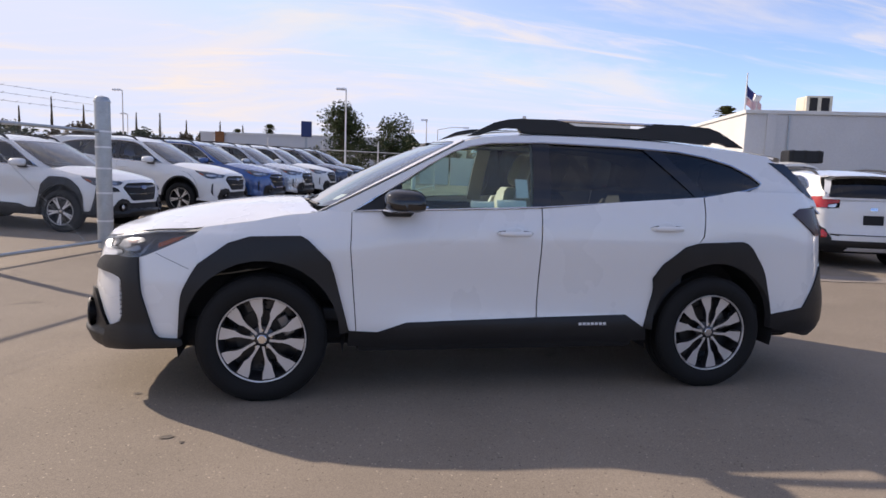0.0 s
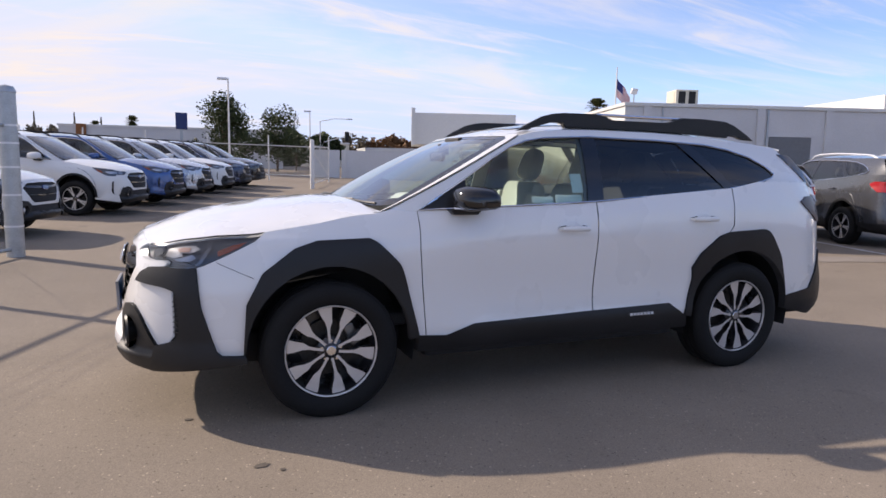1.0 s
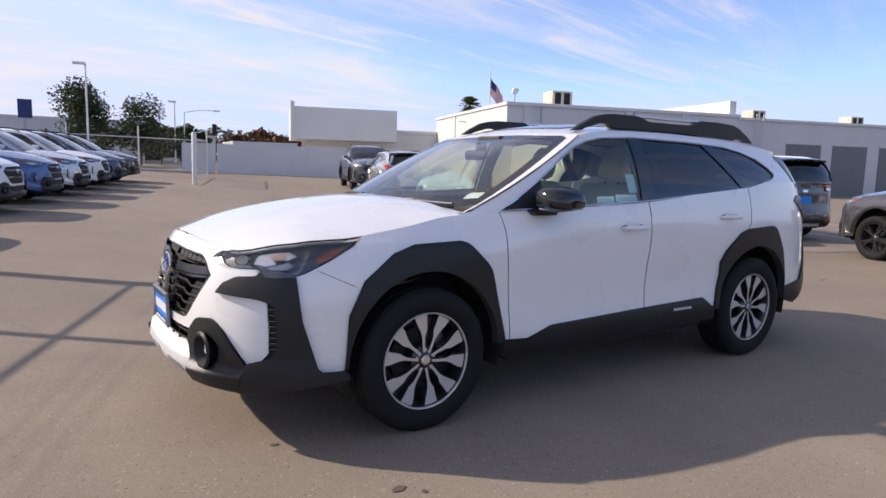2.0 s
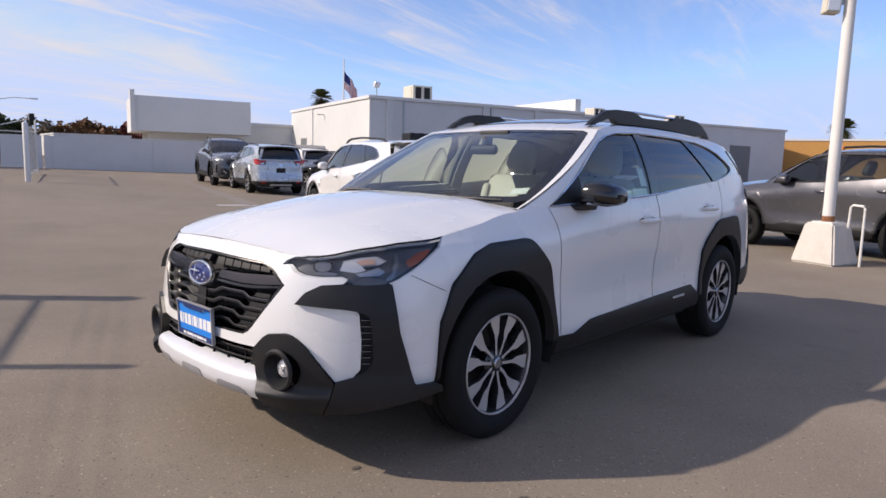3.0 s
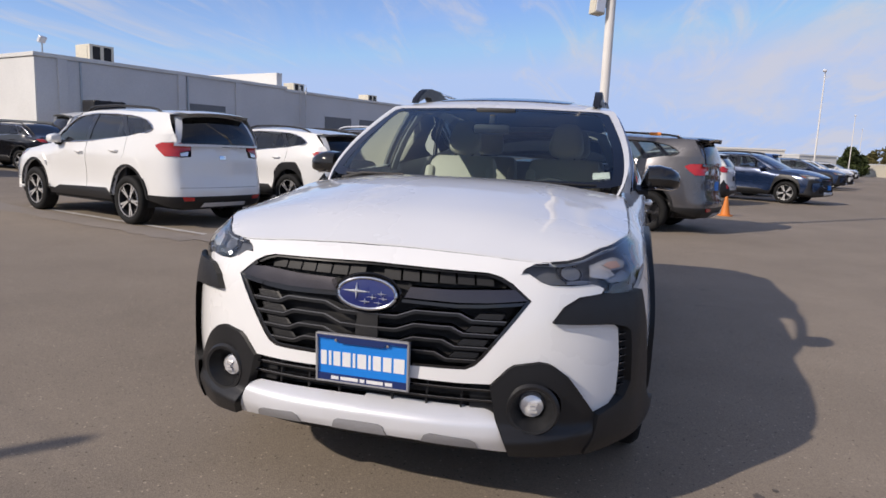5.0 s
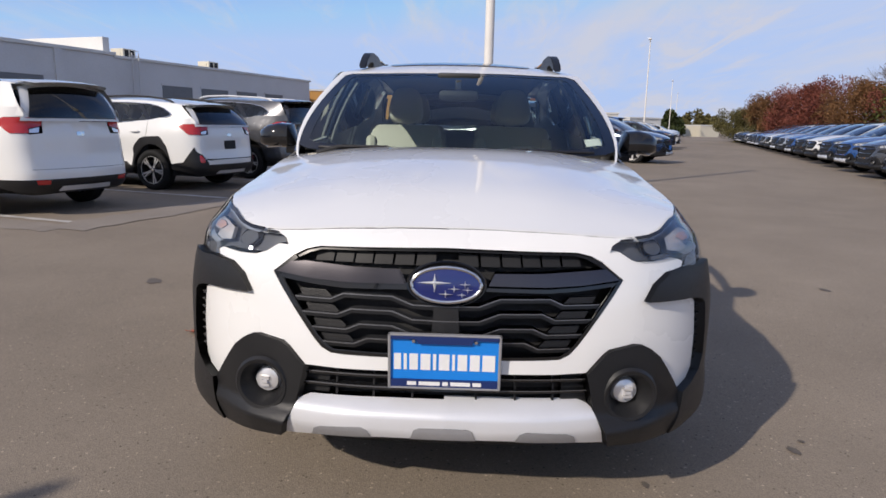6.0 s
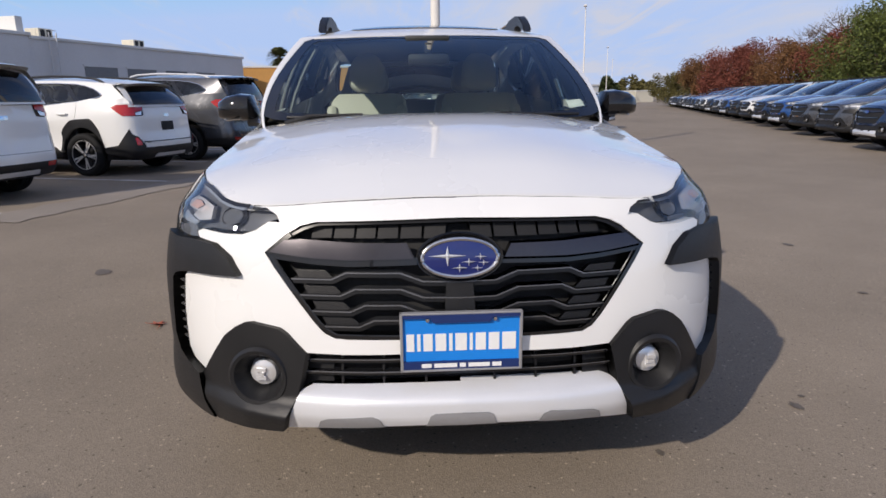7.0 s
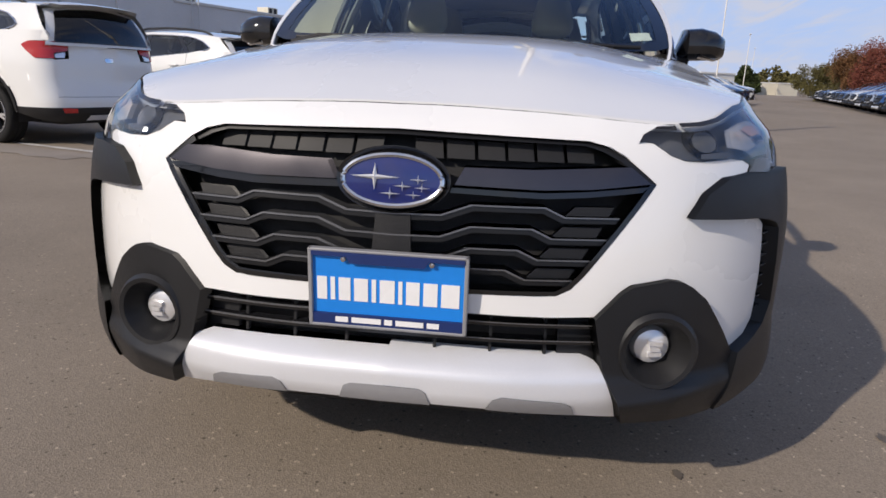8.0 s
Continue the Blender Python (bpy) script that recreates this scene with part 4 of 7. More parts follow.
    for v in bm.verts:
        v.co = bent(v.co)
    part("underbody", bm, DARK, car)
    for cx in (-1.372, 1.378):
        for side in (-1, 1):
            bm = bmesh.new()
            rows = []
            for a in np.linspace(-0.25, math.pi + 0.25, 20):
                r = 0.455
                rows.append([bm.verts.new(bent((cx - r * math.cos(a), side * y, 0.375 + r * math.sin(a)))) for y in (0.892, 0.55)])
            for i in range(len(rows) - 1):
                bm.faces.new((rows[i][0], rows[i][1], rows[i + 1][1], rows[i + 1][0]))
            bm.faces.new([r[1] for r in rows])
            part("wheel_liner", bm, DARK, car)
    for x in wheels:
        for side in (-1, 1):
            tyre_and_rim(car, x, side * track, side, wheel_r, style=wheel_style, face=rim)
    # cabin
    bm = bmesh.new()
    box(bm, -1.05, 1.9, -0.74, 0.74, 0.42, 0.50, 0.02)
    for s in (-1, 1):
        box(bm, -0.85, 1.2, s * 0.80 - 0.035, s * 0.80 + 0.035, 0.45, 1.03, 0.02)
    for v in bm.verts:
        v.co = bent(v.co)
    part("cabin_floor", bm, CABIN, car)
    bm = bmesh.new()
    box(bm, -1.10, -0.62, -0.76, 0.76, 0.72, 1.035, 0.05)
    box(bm, -0.80, -0.60, -0.52, -0.24, 0.98, 1.09, 0.03)
    for v in bm.verts:
        v.co = bent(v.co)
    part("dashboard", bm, CABIN, car, smooth=True)
    cover = LEATHER if hero else CABIN
    up = bent((0, 0, 1.1)).z - 1.1
    for y in (-0.37, 0.37):
        if far:
            continue
        seat(car, 0.02, y, cover, up)
        if hero:
            seat(car, 0.98, y, cover, up, "rear_seat")
    bm = bmesh.new()
    ring = [(-0.50 + 0.055 * math.sin(a), -0.37 + 0.185 * math.cos(a), 0.93 + up + 0.165 * math.sin(a)) for a in np.linspace(0, 2 * math.pi, 29)[:-1]]
    sweep(bm, ring, 0.016, 8, True)
    box(bm, -0.53, -0.48, -0.44, -0.30, 0.88 + up, 0.98 + up, 0.02)
    box(bm, -0.52, -0.49, -0.54, -0.20, 0.92 + up, 0.95 + up, 0.005)
    part("steering_wheel", bm, CABIN, car, smooth=True)
    # door mirrors
    for side in (-1, 1):
        bm = bmesh.new()
        rows = []
        for k, (w, sx, sz, cx, cz) in enumerate([(a, b * 0.95, c * 0.95, d + 0.05, e + 0.006) for a, b, c, d, e in [(0.862, 0.05, 0.022, -0.66, 1.085), (0.875, 0.07, 0.045, -0.655, 1.100), (0.895, 0.098, 0.074, -0.645, 1.128), (0.95, 0.108, 0.077, -0.638, 1.131), (1.01, 0.102, 0.068, -0.632, 1.128), (1.048, 0.084, 0.052, -0.622, 1.122), (1.062, 0.050, 0.030, -0.612, 1.116)]]):
            ring = []
            for j in range(16):
                a = 2 * math.pi * j / 16
                c, s = math.cos(a), math.sin(a)
                px = cx + sx * (abs(c) ** 0.6) * (1 if c > 0 else -1) * (1.25 if c < 0 else 0.95)
                ring.append(bm.verts.new(bent((px, side * w, cz + sz * (abs(s) ** 0.6) * (1 if s > 0 else -1) * (1.0 if s > 0 else 0.8)))))
            rows.append(ring)
        for i in range(len(rows) - 1):
            for j in range(16):
                bm.faces.new((rows[i][j], rows[i][(j + 1) % 16], rows[i + 1][(j + 1) % 16], rows[i + 1][j]))
        bm.faces.new(rows[0])
        bm.faces.new(rows[-1])
        mirror = part("door_mirror", bm, GLOSS_BLACK if hero else paint, car, smooth=True)
        bm = bmesh.new()
        prism(bm, [(-0.70, 1.052), (-0.56, 1.052), (-0.54, 1.075), (-0.57, 1.10), (-0.65, 1.10), (-0.72, 1.075)], (0.80 * side, 0.90 * side))
        for v in bm.verts:
            v.co = bent(v.co)
        part("mirror_foot", bm, CLADDING, mirror)
        if hero:
            bm = bmesh.new()
            sweep(bm, [(-0.715, side * 0.93, 1.090), (-0.65, side * 1.012, 1.082), (-0.58, side * 1.052, 1.092), (-0.51, side * 1.04, 1.106), (-0.48, side * 1.01, 1.12)], 0.006, 6)
            part("mirror_strip", bm, CHROME, mirror, smooth=True)
    # door handles
    for x, z in ((0.065, 0.968), (1.035, 1.012)):
        if car.get("category") == "van":
            break
        for side in (-1, 1):
            base = wrap(np.array([at_x(x)]), np.array([z]), 0.0)
            y = float(base[1][0]) * side
            bm = bmesh.new()
            sweep(bm, [bent((x + dx, y + side * dy, z)) for dx, dy in ((-0.115, 0.0), (-0.10, 0.026), (-0.05, 0.040), (0.02, 0.040), (0.075, 0.032), (0.10, 0.0))], [0.006, 0.013, 0.017, 0.017, 0.015, 0.006], 10, flat=0.7)
            handle = part("door_handle", bm, paint, car, smooth=True)
            if hero:
                # dark ellipse laid on the door for the shade behind the handle
                gap = [(x - 0.008 + 0.112 * math.cos(a), z + 0.002 + 0.0175 * math.sin(a)) for a in np.linspace(0, 2 * math.pi, 25)[:-1]]
                panels("handle_gap", [S(*gap)], wrap, DARK, handle, (side,), 0.06, 0.0015, 0.0)
            bm = bmesh.new()
            bmesh.ops.create_uvsphere(bm, u_segments=16, v_segments=8, radius=0.05)
            bmesh.ops.scale(bm, vec=(1.15, 0.10, 0.62), verts=bm.verts)
            bmesh.ops.translate(bm, vec=bent((x - 0.01, y, z + 0.008)), verts=bm.verts)
            if hero:
                part("handle_cup", bm, paint, handle, smooth=True)
            else:
                bm.free()
    # roof rails
    if rails and not hero:
        for side in (-1, 1):
            bm = bmesh.new()
            line = []
            for x, h in ((-0.15, -0.01), (-0.05, 0.045), (0.1, 0.062), (0.6, 0.068), (1.1, 0.064), (1.45, 0.055), (1.58, 0.035), (1.68, -0.01)):
                line.append(bent((x, side * (float(edge_w(np.array(x))) - 0.03), float(ROOF_EDGE(x)) + h)))
            sweep(bm, line, 0.020, 6, flat=1.2)
            part("roof_rail", bm, {"silver": SATIN_SILVER}.get(rails, CLADDING), car, smooth=True)
    rail_mat = {"black": CLADDING, "silver": SATIN_SILVER}.get(rails, CLADDING)
    if rails and hero:
        for side in (-1, 1):
            body = [(-0.175, 1.535), (-0.10, 1.578), (0.0, 1.628), (0.08, 1.648), (0.16, 1.656), (0.42, 1.660), (0.47, 1.645), (0.52, 1.618), (0.95, 1.618), (1.0, 1.640), (1.06, 1.664), (1.25, 1.664), (1.44, 1.655), (1.52, 1.632), (1.63, 1.575), (1.715, 1.532),
                    (1.60, 1.536), (1.53, 1.566), (1.48, 1.570), (1.46, 1.543), (1.2, 1.556), (0.9, 1.566), (0.40, 1.570), (0.16, 1.566), (0.15, 1.602), (0.06, 1.602), (-0.06, 1.560), (-0.10, 1.542)]
            bm = bmesh.new()
            prism(bm, body, (0.0, 0.045))
            bmesh.ops.bevel(bm, geom=[e for e in bm.edges if abs(e.verts[0].co.y - e.verts[1].co.y) < 1e-6], offset=0.008, segments=2, affect="EDGES")
            for v in bm.verts:
                x = v.co.x
                w = float(edge_w(np.array(min(max(x, 0.0), 1.5)))) - 0.055 - 0.02 * (x - 0.7) ** 2
                v.co = bent((x, side * (w - v.co.y + 0.02), v.co.z))
            part("roof_rail", bm, rail_mat, car, smooth=True)
            if hero:
                bm = bmesh.new()
                sweep(bm, [(x, side * 0.585, 1.655) for x in (0.40, 0.55, 0.75, 0.95, 1.08)], 0.010, 8)
                part("stowed_crossbar", bm, CHROME, car, smooth=True)
    return car


PRIVACY_MID = glass("lightly smoked car glass", (0.50, 0.55, 0.55))

# ---- the white estate car ----
wagon = thing("estate_car", "pearl white estate car with black cladding and roof rails", "car")
build_car(wagon, PEARL, cell=0.05, hero=True, red_lamp=False)


def strip_on(name, poly, off, material, parent, surf=wrap, sides=(-1, 1), cell=0.05, thick=0.01):
    joined = min(abs(a) for a, b in poly) < 1e-4
    for some in ([sides] if joined else [(k,) for k in sides]):
        panels(name, [poly], surf, material, parent, some, cell, off, thick)


# grille: upper louvres, wing bars, mesh bars and dark core
strip_on("grille_core", F((0.0, 0.557), (0.36, 0.57), (0.522, 0.783), (0.40, 0.862), (0.0, 0.873)), -0.062, DARK, wagon)
for k in range(6):
    w = 0.035 + k * 0.064
    strip_on("grille_louvre", F((w, 0.818), (w + 0.057, 0.817), (w + 0.053, 0.851), (w - 0.003, 0.854)), -0.034, LOUVRE, wagon, thick=0.02)
strip_on("grille_brow", F((0.0, 0.862), (0.385, 0.853), (0.425, 0.842), (0.462, 0.825), (0.470, 0.833), (0.435, 0.852), (0.39, 0.862), (0.0, 0.872)), -0.010, BAR_BLACK, wagon)
strip_on("grille_wing", F((0.120, 0.772), (0.30, 0.768), (0.40, 0.772), (0.518, 0.784), (0.478, 0.816), (0.40, 0.812), (0.28, 0.806), (0.138, 0.806)), 0.000, SMOKE_METAL, wagon, thick=0.03)
strip_on("grille_wing_edge", F((0.112, 0.757), (0.30, 0.752), (0.38, 0.756), (0.498, 0.768), (0.512, 0.779), (0.38, 0.767), (0.30, 0.763), (0.115, 0.767)), 0.002, GLOSS_BLACK, wagon, thick=0.04)
for z0, w1, step in ((0.722, 0.450, 0.0), (0.680, 0.425, 0.0), (0.638, 0.398, 0.0), (0.598, 0.374, 0.0)):
    bend = w1 - 0.11
    strip_on("grille_bar", F((0.0, z0 - 0.024), (0.10, z0 - 0.022), (0.16, z0), (bend - 0.04, z0), (bend, z0 - 0.018), (w1, z0 - 0.018), (w1 + 0.006, z0 - 0.006), (bend + 0.005, z0 - 0.006), (bend - 0.035, z0 + 0.012), (0.155, z0 + 0.012), (0.095, z0 - 0.010), (0.0, z0 - 0.011)), -0.010, BAR_BLACK, wagon, thick=0.035)
for z0, w0, w1 in ((0.730, 0.350, 0.440), (0.690, 0.325, 0.415), (0.648, 0.300, 0.388), (0.607, 0.275, 0.362)):
    strip_on("grille_cell", F((w0, z0 - 0.014), (w0 + 0.02, z0 - 0.024), (w1 - 0.004, z0 - 0.022), (w1 + 0.012, z0 + 0.004), (w0 + 0.02, z0 + 0.004)), -0.024, CLADDING, wagon)
# thin pale strips along the bars' top edges, drawn as painted highlights
for z0, w1 in ((0.722, 0.450), (0.680, 0.425), (0.638, 0.398), (0.598, 0.374)):
    bend = w1 - 0.11
    strip_on("grille_bar_lip", F((0.0, z0 - 0.013), (0.097, z0 - 0.012), (0.157, z0 + 0.010), (bend - 0.037, z0 + 0.010), (bend + 0.004, z0 - 0.008), (w1 + 0.004, z0 - 0.008), (w1 + 0.006, z0 - 0.005), (bend + 0.006, z0 - 0.005), (bend - 0.034, z0 + 0.013), (0.154, z0 + 0.013), (0.094, z0 - 0.009), (0.0, z0 - 0.010)), -0.006, GLINT_METAL, wagon, thick=0.004)
strip_on("grille_spine", F((0.0, 0.63), (0.040, 0.63), (0.034, 0.725), (0.0, 0.725)), -0.006, CLADDING, wagon)
strip_on("grille_rim", F((0.468, 0.835), (0.531, 0.783), (0.516, 0.783), (0.458, 0.826)), -0.002, BAR_BLACK, wagon, thick=0.04)
strip_on("grille_rim", F((0.332, 0.562), (0.360, 0.575), (0.384, 0.600), (0.528, 0.783), (0.518, 0.786), (0.376, 0.606), (0.354, 0.584), (0.330, 0.571), (0.0, 0.568), (0.0, 0.559)), 0.000, GLOSS_BLACK, wagon)
# lower intake bars
for z0 in (0.496, 0.462):
    strip_on("intake_bar", F((0.0, z0), (0.43, z0 - 0.006), (0.43, z0 + 0.002), (0.0, z0 + 0.008)), -0.012, GLOSS_BLACK, wagon, thick=0.03)
    # painted highlight along the intake bar's top edge
    strip_on("intake_bar_lip", F((0.0, z0 + 0.0065), (0.43, z0 + 0.0005), (0.43, z0 + 0.003), (0.0, z0 + 0.009)), -0.009, GLINT_METAL, wagon, thick=0.004)
for w in (0.09, 0.205, 0.32):
    strip_on("intake_post", F((w, 0.41), (w + 0.006, 0.41), (w + 0.006, 0.515), (w, 0.515)), -0.026, CLADDING, wagon)
strip_on("intake_end", F((0.35, 0.41), (0.432, 0.41), (0.412, 0.512), (0.35, 0.512)), -0.034, CLADDING, wagon)
# skid plate facets
strip_on("skid_facet", F((0.0, 0.331), (0.094, 0.330), (0.084, 0.360), (0.070, 0.367), (0.0, 0.369)), 0.027, GREY_SATIN, wagon, surf=skid, cell=0.03)
strip_on("skid_facet", F((0.205, 0.328), (0.385, 0.314), (0.373, 0.340), (0.352, 0.350), (0.235, 0.361), (0.217, 0.353)), 0.027, GREY_SATIN, wagon, surf=skid, cell=0.03)
# corner vent ribs
for k in range(8):
    z = 0.486 + 0.025 * k
    strip_on("vent_rib", F((0.788, z), (0.813, z), (0.813, z + 0.004), (0.788, z + 0.004)), -0.001, GLINT_METAL, wagon, thick=0.012)
# seam between bumper and wing
strip_on("bumper_seam", S((-1.93, 0.832), (-1.80, 0.772), (-1.755, 0.752), (-1.757, 0.7496), (-1.80, 0.7694), (-1.93, 0.8294)), 0.0012, DARK, wagon, thick=0.0)
# dark sheets added behind the panels so that the gaps look shaded
panels("engine_bay", [[(x + 0.02, w * 0.985) for x, w in HALF_HOOD] + [(x + 0.02, -w * 0.985) for x, w in HALF_HOOD[-2:0:-1]]], hood, DARK, wagon, (1,), 0.08, -0.035, 0.25)
strip_on("bumper_core", F((0.0, 0.88), (0.5, 0.87), (0.72, 0.86)) + S((-1.95, 0.90), (-1.80, 0.90), (-1.85, 0.40)) + F((0.70, 0.32), (0.0, 0.30)), -0.085, DARK, wagon, thick=0.0, cell=0.08)
# emblem: blue oval, bright ring and plain bright star shapes
emblem = new("emblem")
emblem.parent = wagon
emblem.matrix_basis = Matrix.Translation((-2.386, 0.0, 0.777)) @ Matrix.Rotation(radians(8), 4, "Y")
bm = bmesh.new()
ring = [(0.0, 0.098 * math.cos(a), 0.049 * math.sin(a)) for a in np.linspace(0, 2 * math.pi, 49)[:-1]]
sweep(bm, ring, 0.006, 8, True)
part("emblem_ring", bm, CHROME, emblem, smooth=True)
bm = bmesh.new()
mid = bm.verts.new((-0.009, 0, 0))
rows = [[bm.verts.new((-0.009 * (1 - f * f), y * f, z * f)) for _, y, z in ring] for f in (0.5, 1.0)]
n = len(ring)
for k in range(n):
    bm.faces.new((mid, rows[0][k], rows[0][(k + 1) % n]))
    bm.faces.new((rows[0][k], rows[1][k], rows[1][(k + 1) % n], rows[0][(k + 1) % n]))
part("emblem_field", bm, BADGE_BLUE, emblem, smooth=True)
for y, z, r in ((0.033, 0.006, 0.027), (-0.052, 0.003, 0.010), (-0.022, -0.010, 0.011), (-0.060, -0.012, 0.009), (0.002, -0.025, 0.012), (-0.044, -0.026, 0.009)):
    bm = bmesh.new()
    pts = []
    for k in range(8):
        a = k * math.pi / 4
        q = r if k % 2 == 0 else r * 0.22
        pts.append(bm.verts.new((-0.011, y + q * (1.8 if k % 4 == 0 else 1.0) * math.cos(a), z + q * math.sin(a))))
    tip = bm.verts.new((-0.016, y, z))
    for k in range(8):
        bm.faces.new((tip, pts[k], pts[(k + 1) % 8]))
    part("star", bm, SATIN_SILVER, emblem)
bm = bmesh.new()
lathe(bm, [(0.062, 0.006), (0.066, 0.0), (0.05, 0.008)], "X", 32)
bmesh.ops.scale(bm, vec=(1, 1.72, 1), verts=bm.verts)
bmesh.ops.translate(bm, vec=(0.008, 0, 0.002), verts=bm.verts)
part("emblem_shroud", bm, GLOSS_BLACK, emblem, smooth=True)

# dealer plate: frame, blue field and plain white bars where the print stands
plate = new("dealer_plate")
plate.parent = wagon
plate.matrix_basis = Matrix.Translation((-2.418, 0.0, 0.560)) @ Matrix.Rotation(radians(-2), 4, "Y")
bm = bmesh.new()
box(bm, 0.004, 0.012, -0.156, 0.156, -0.078, 0.078, 0.003)
part("plate_back", bm, PLATE_BLUE, plate, "bright blue dealer plate")
bm = bmesh.new()
for y0, y1, z0, z1 in ((-0.160, 0.160, 0.076, 0.082), (-0.160, 0.160, -0.082, -0.076), (-0.160, -0.152, -0.082, 0.082), (0.152, 0.160, -0.082, 0.082)):
    box(bm, -0.004, 0.012, y0, y1, z0, z1, 0.002)
part("plate_frame", bm, GREY_SATIN, plate)
bm = bmesh.new()
box(bm, -0.002, 0.006, -0.152, 0.152, -0.0765, -0.054)
part("frame_foot", bm, NAVY, plate)
bm = bmesh.new()
prism(bm, [(-0.152, 0.0765), (0.152, 0.0765), (0.152, 0.068), (0.082, 0.068), (0.074, 0.055), (-0.074, 0.055), (-0.082, 0.068), (-0.152, 0.068)], (-0.002, 0.006), Matrix.Rotation(radians(90), 4, "Z"))
part("frame_head", bm, NAVY, plate)
for y in (0.088, -0.088):
    bm = bmesh.new()
    lathe(bm, [(0.0, -0.006), (0.005, -0.005), (0.006, 0.004)], "X", 12, Matrix.Translation((0, y, 0.062)))
    part("plate_screw", bm, CHROME, plate, smooth=True)


def bars(widths, gap, height, z, depth, material, name):
    """A row of plain upright bars in the place of a line of print."""
    total = sum(widths) + gap * (len(widths) - 1)
    y = total / 2
    for w in widths:
        bm2 = bmesh.new()
        box(bm2, depth, depth + 0.002, y - w, y, z - height / 2, z + height / 2)
        part(name, bm2, material, plate)
        y -= w + gap


bars((0.020, 0.009, 0.024, 0.028, 0.009, 0.030, 0.008, 0.027, 0.028, 0.036), 0.0075, 0.048, -0.002, 0.0026, INK_WHITE, "print_bar")
bars((0.009, 0.006, 0.010, 0.011, 0.006, 0.012), 0.003, 0.014, 0.066, -0.0035, INK_WHITE, "print_bar")
bars((0.026, 0.060, 0.016, 0.056, 0.024), 0.007, 0.011, -0.065, -0.0035, INK_WHITE, "print_bar")

# badge bars on the sill
for k in range(7):
    for side in (-1, 1):
        x = 0.478 + 0.026 * k
        strip_on("badge_bar", S((x, 0.420), (x + 0.019, 0.420), (x + 0.019, 0.436), (x, 0.436)), 0.014, SATIN_SILVER, wagon, sides=(side,), thick=0.003)

# cowl and wipers
cowl = [(-1.20, 0.0), (-1.185, 0.3), (-1.145, 0.6), (-1.11, 0.765), (-1.03, 0.755), (-1.10, 0.6), (-1.14, 0.3), (-1.16, 0.0)]


def cowl_top(x, w, off):
    return x, w, 1.050 + 0.012 * (w / 0.75) ** 2 + off


panels("cowl", [cowl + [(x, -w) for x, w in cowl[::-1]]], cowl_top, CLADDING, wagon, (1,), 0.1, 0.0, 0.05)
for a, b in ((-0.62, 0.02), (0.02, 0.62)):
    bm = bmesh.new()
    pts = []
    for k in range(9):
        s = (a + (b - a) * k / 8) / 0.74
        p = screen(np.array([s]), np.array([0.022 + 0.014 * math.sin(k / 8 * math.pi)]), 0.016)
        pts.append((p[0][0], -p[1][0], p[2][0]))
    sweep(bm, pts, 0.008, 6)
    pivot = Vector(pts[0]) + Vector((-0.06, 0, -0.025))
    sweep(bm, [pivot, pivot + Vector((0.02, -0.10, 0.03)), Vector(pts[4]) + Vector((0, 0, 0.008))], [0.014, 0.011, 0.007], 6)
    part("wiper", bm, CLADDING, wagon, smooth=True)

# cabin details
bm = bmesh.new()
box(bm, -0.47, -0.44, -0.112, 0.112, 1.345, 1.408, 0.025)
box(bm, -0.45, -0.38, -0.018, 0.018, 1.39, 1.46, 0.006)
part("rear_view_mirror", bm, CABIN, wagon, smooth=True)
bm = bmesh.new()
box(bm, -0.36, -0.28, -0.12, 0.12, 1.478, 1.505, 0.01)
part("camera_housing", bm, CABIN, wagon, smooth=True)
panels("headliner", [[(-0.26, -0.58), (1.85, -0.58), (1.85, 0.58), (-0.26, 0.58)]], roof, CABIN_LIGHT, wagon, (1,), 0.15, -0.03, 0.01)
for side in (-1, 1):
    panels("pillar_lining", [[(-0.90, 1.13), (-0.80, 1.11), (-0.30, 1.44), (-0.24, 1.485)]], flank, CABIN_LIGHT, wagon, (side,), 0.1, -0.03, 0.01)
    panels("pillar_lining", [[(0.165, 1.10), (0.28, 1.10), (0.31, 1.51), (0.20, 1.51)]], flank, CABIN_LIGHT, wagon, (side,), 0.1, -0.03, 0.01)
    bm = bmesh.new()
    box(bm, -0.72, 0.18, side * 0.775 - 0.03, side * 0.775 + 0.03, 0.95, 1.075, 0.02)
    part("door_card", bm, CABIN, wagon, smooth=True)
for x0, x1, z0, z1 in ((-0.20, -0.06, 1.115, 1.152), (-0.045, 0.135, 1.118, 1.162), (0.075, 0.15, 1.175, 1.285)):
    panels("window_sticker", [[(x0, z0), (x1, z0), (x1, z1), (x0, z1)]], flank, PAPER, wagon, (-1,), 0.1, -0.008, 0.0)
panels("screen_sticker", [[(-0.90, 0.13), (-0.795, 0.115), (-0.785, 0.185), (-0.885, 0.20)]], screen, PAPER, wagon, (1,), 0.05, -0.004, 0.0)
bm = bmesh.new()
sweep(bm, [(1.62, 0.0, 1.545), (1.70, 0.0, 1.585), (1.80, 0.0, 1.575)], [0.03, 0.022, 0.004], 8, flat=0.5)
part("roof_antenna", bm, PEARL, wagon, smooth=True)
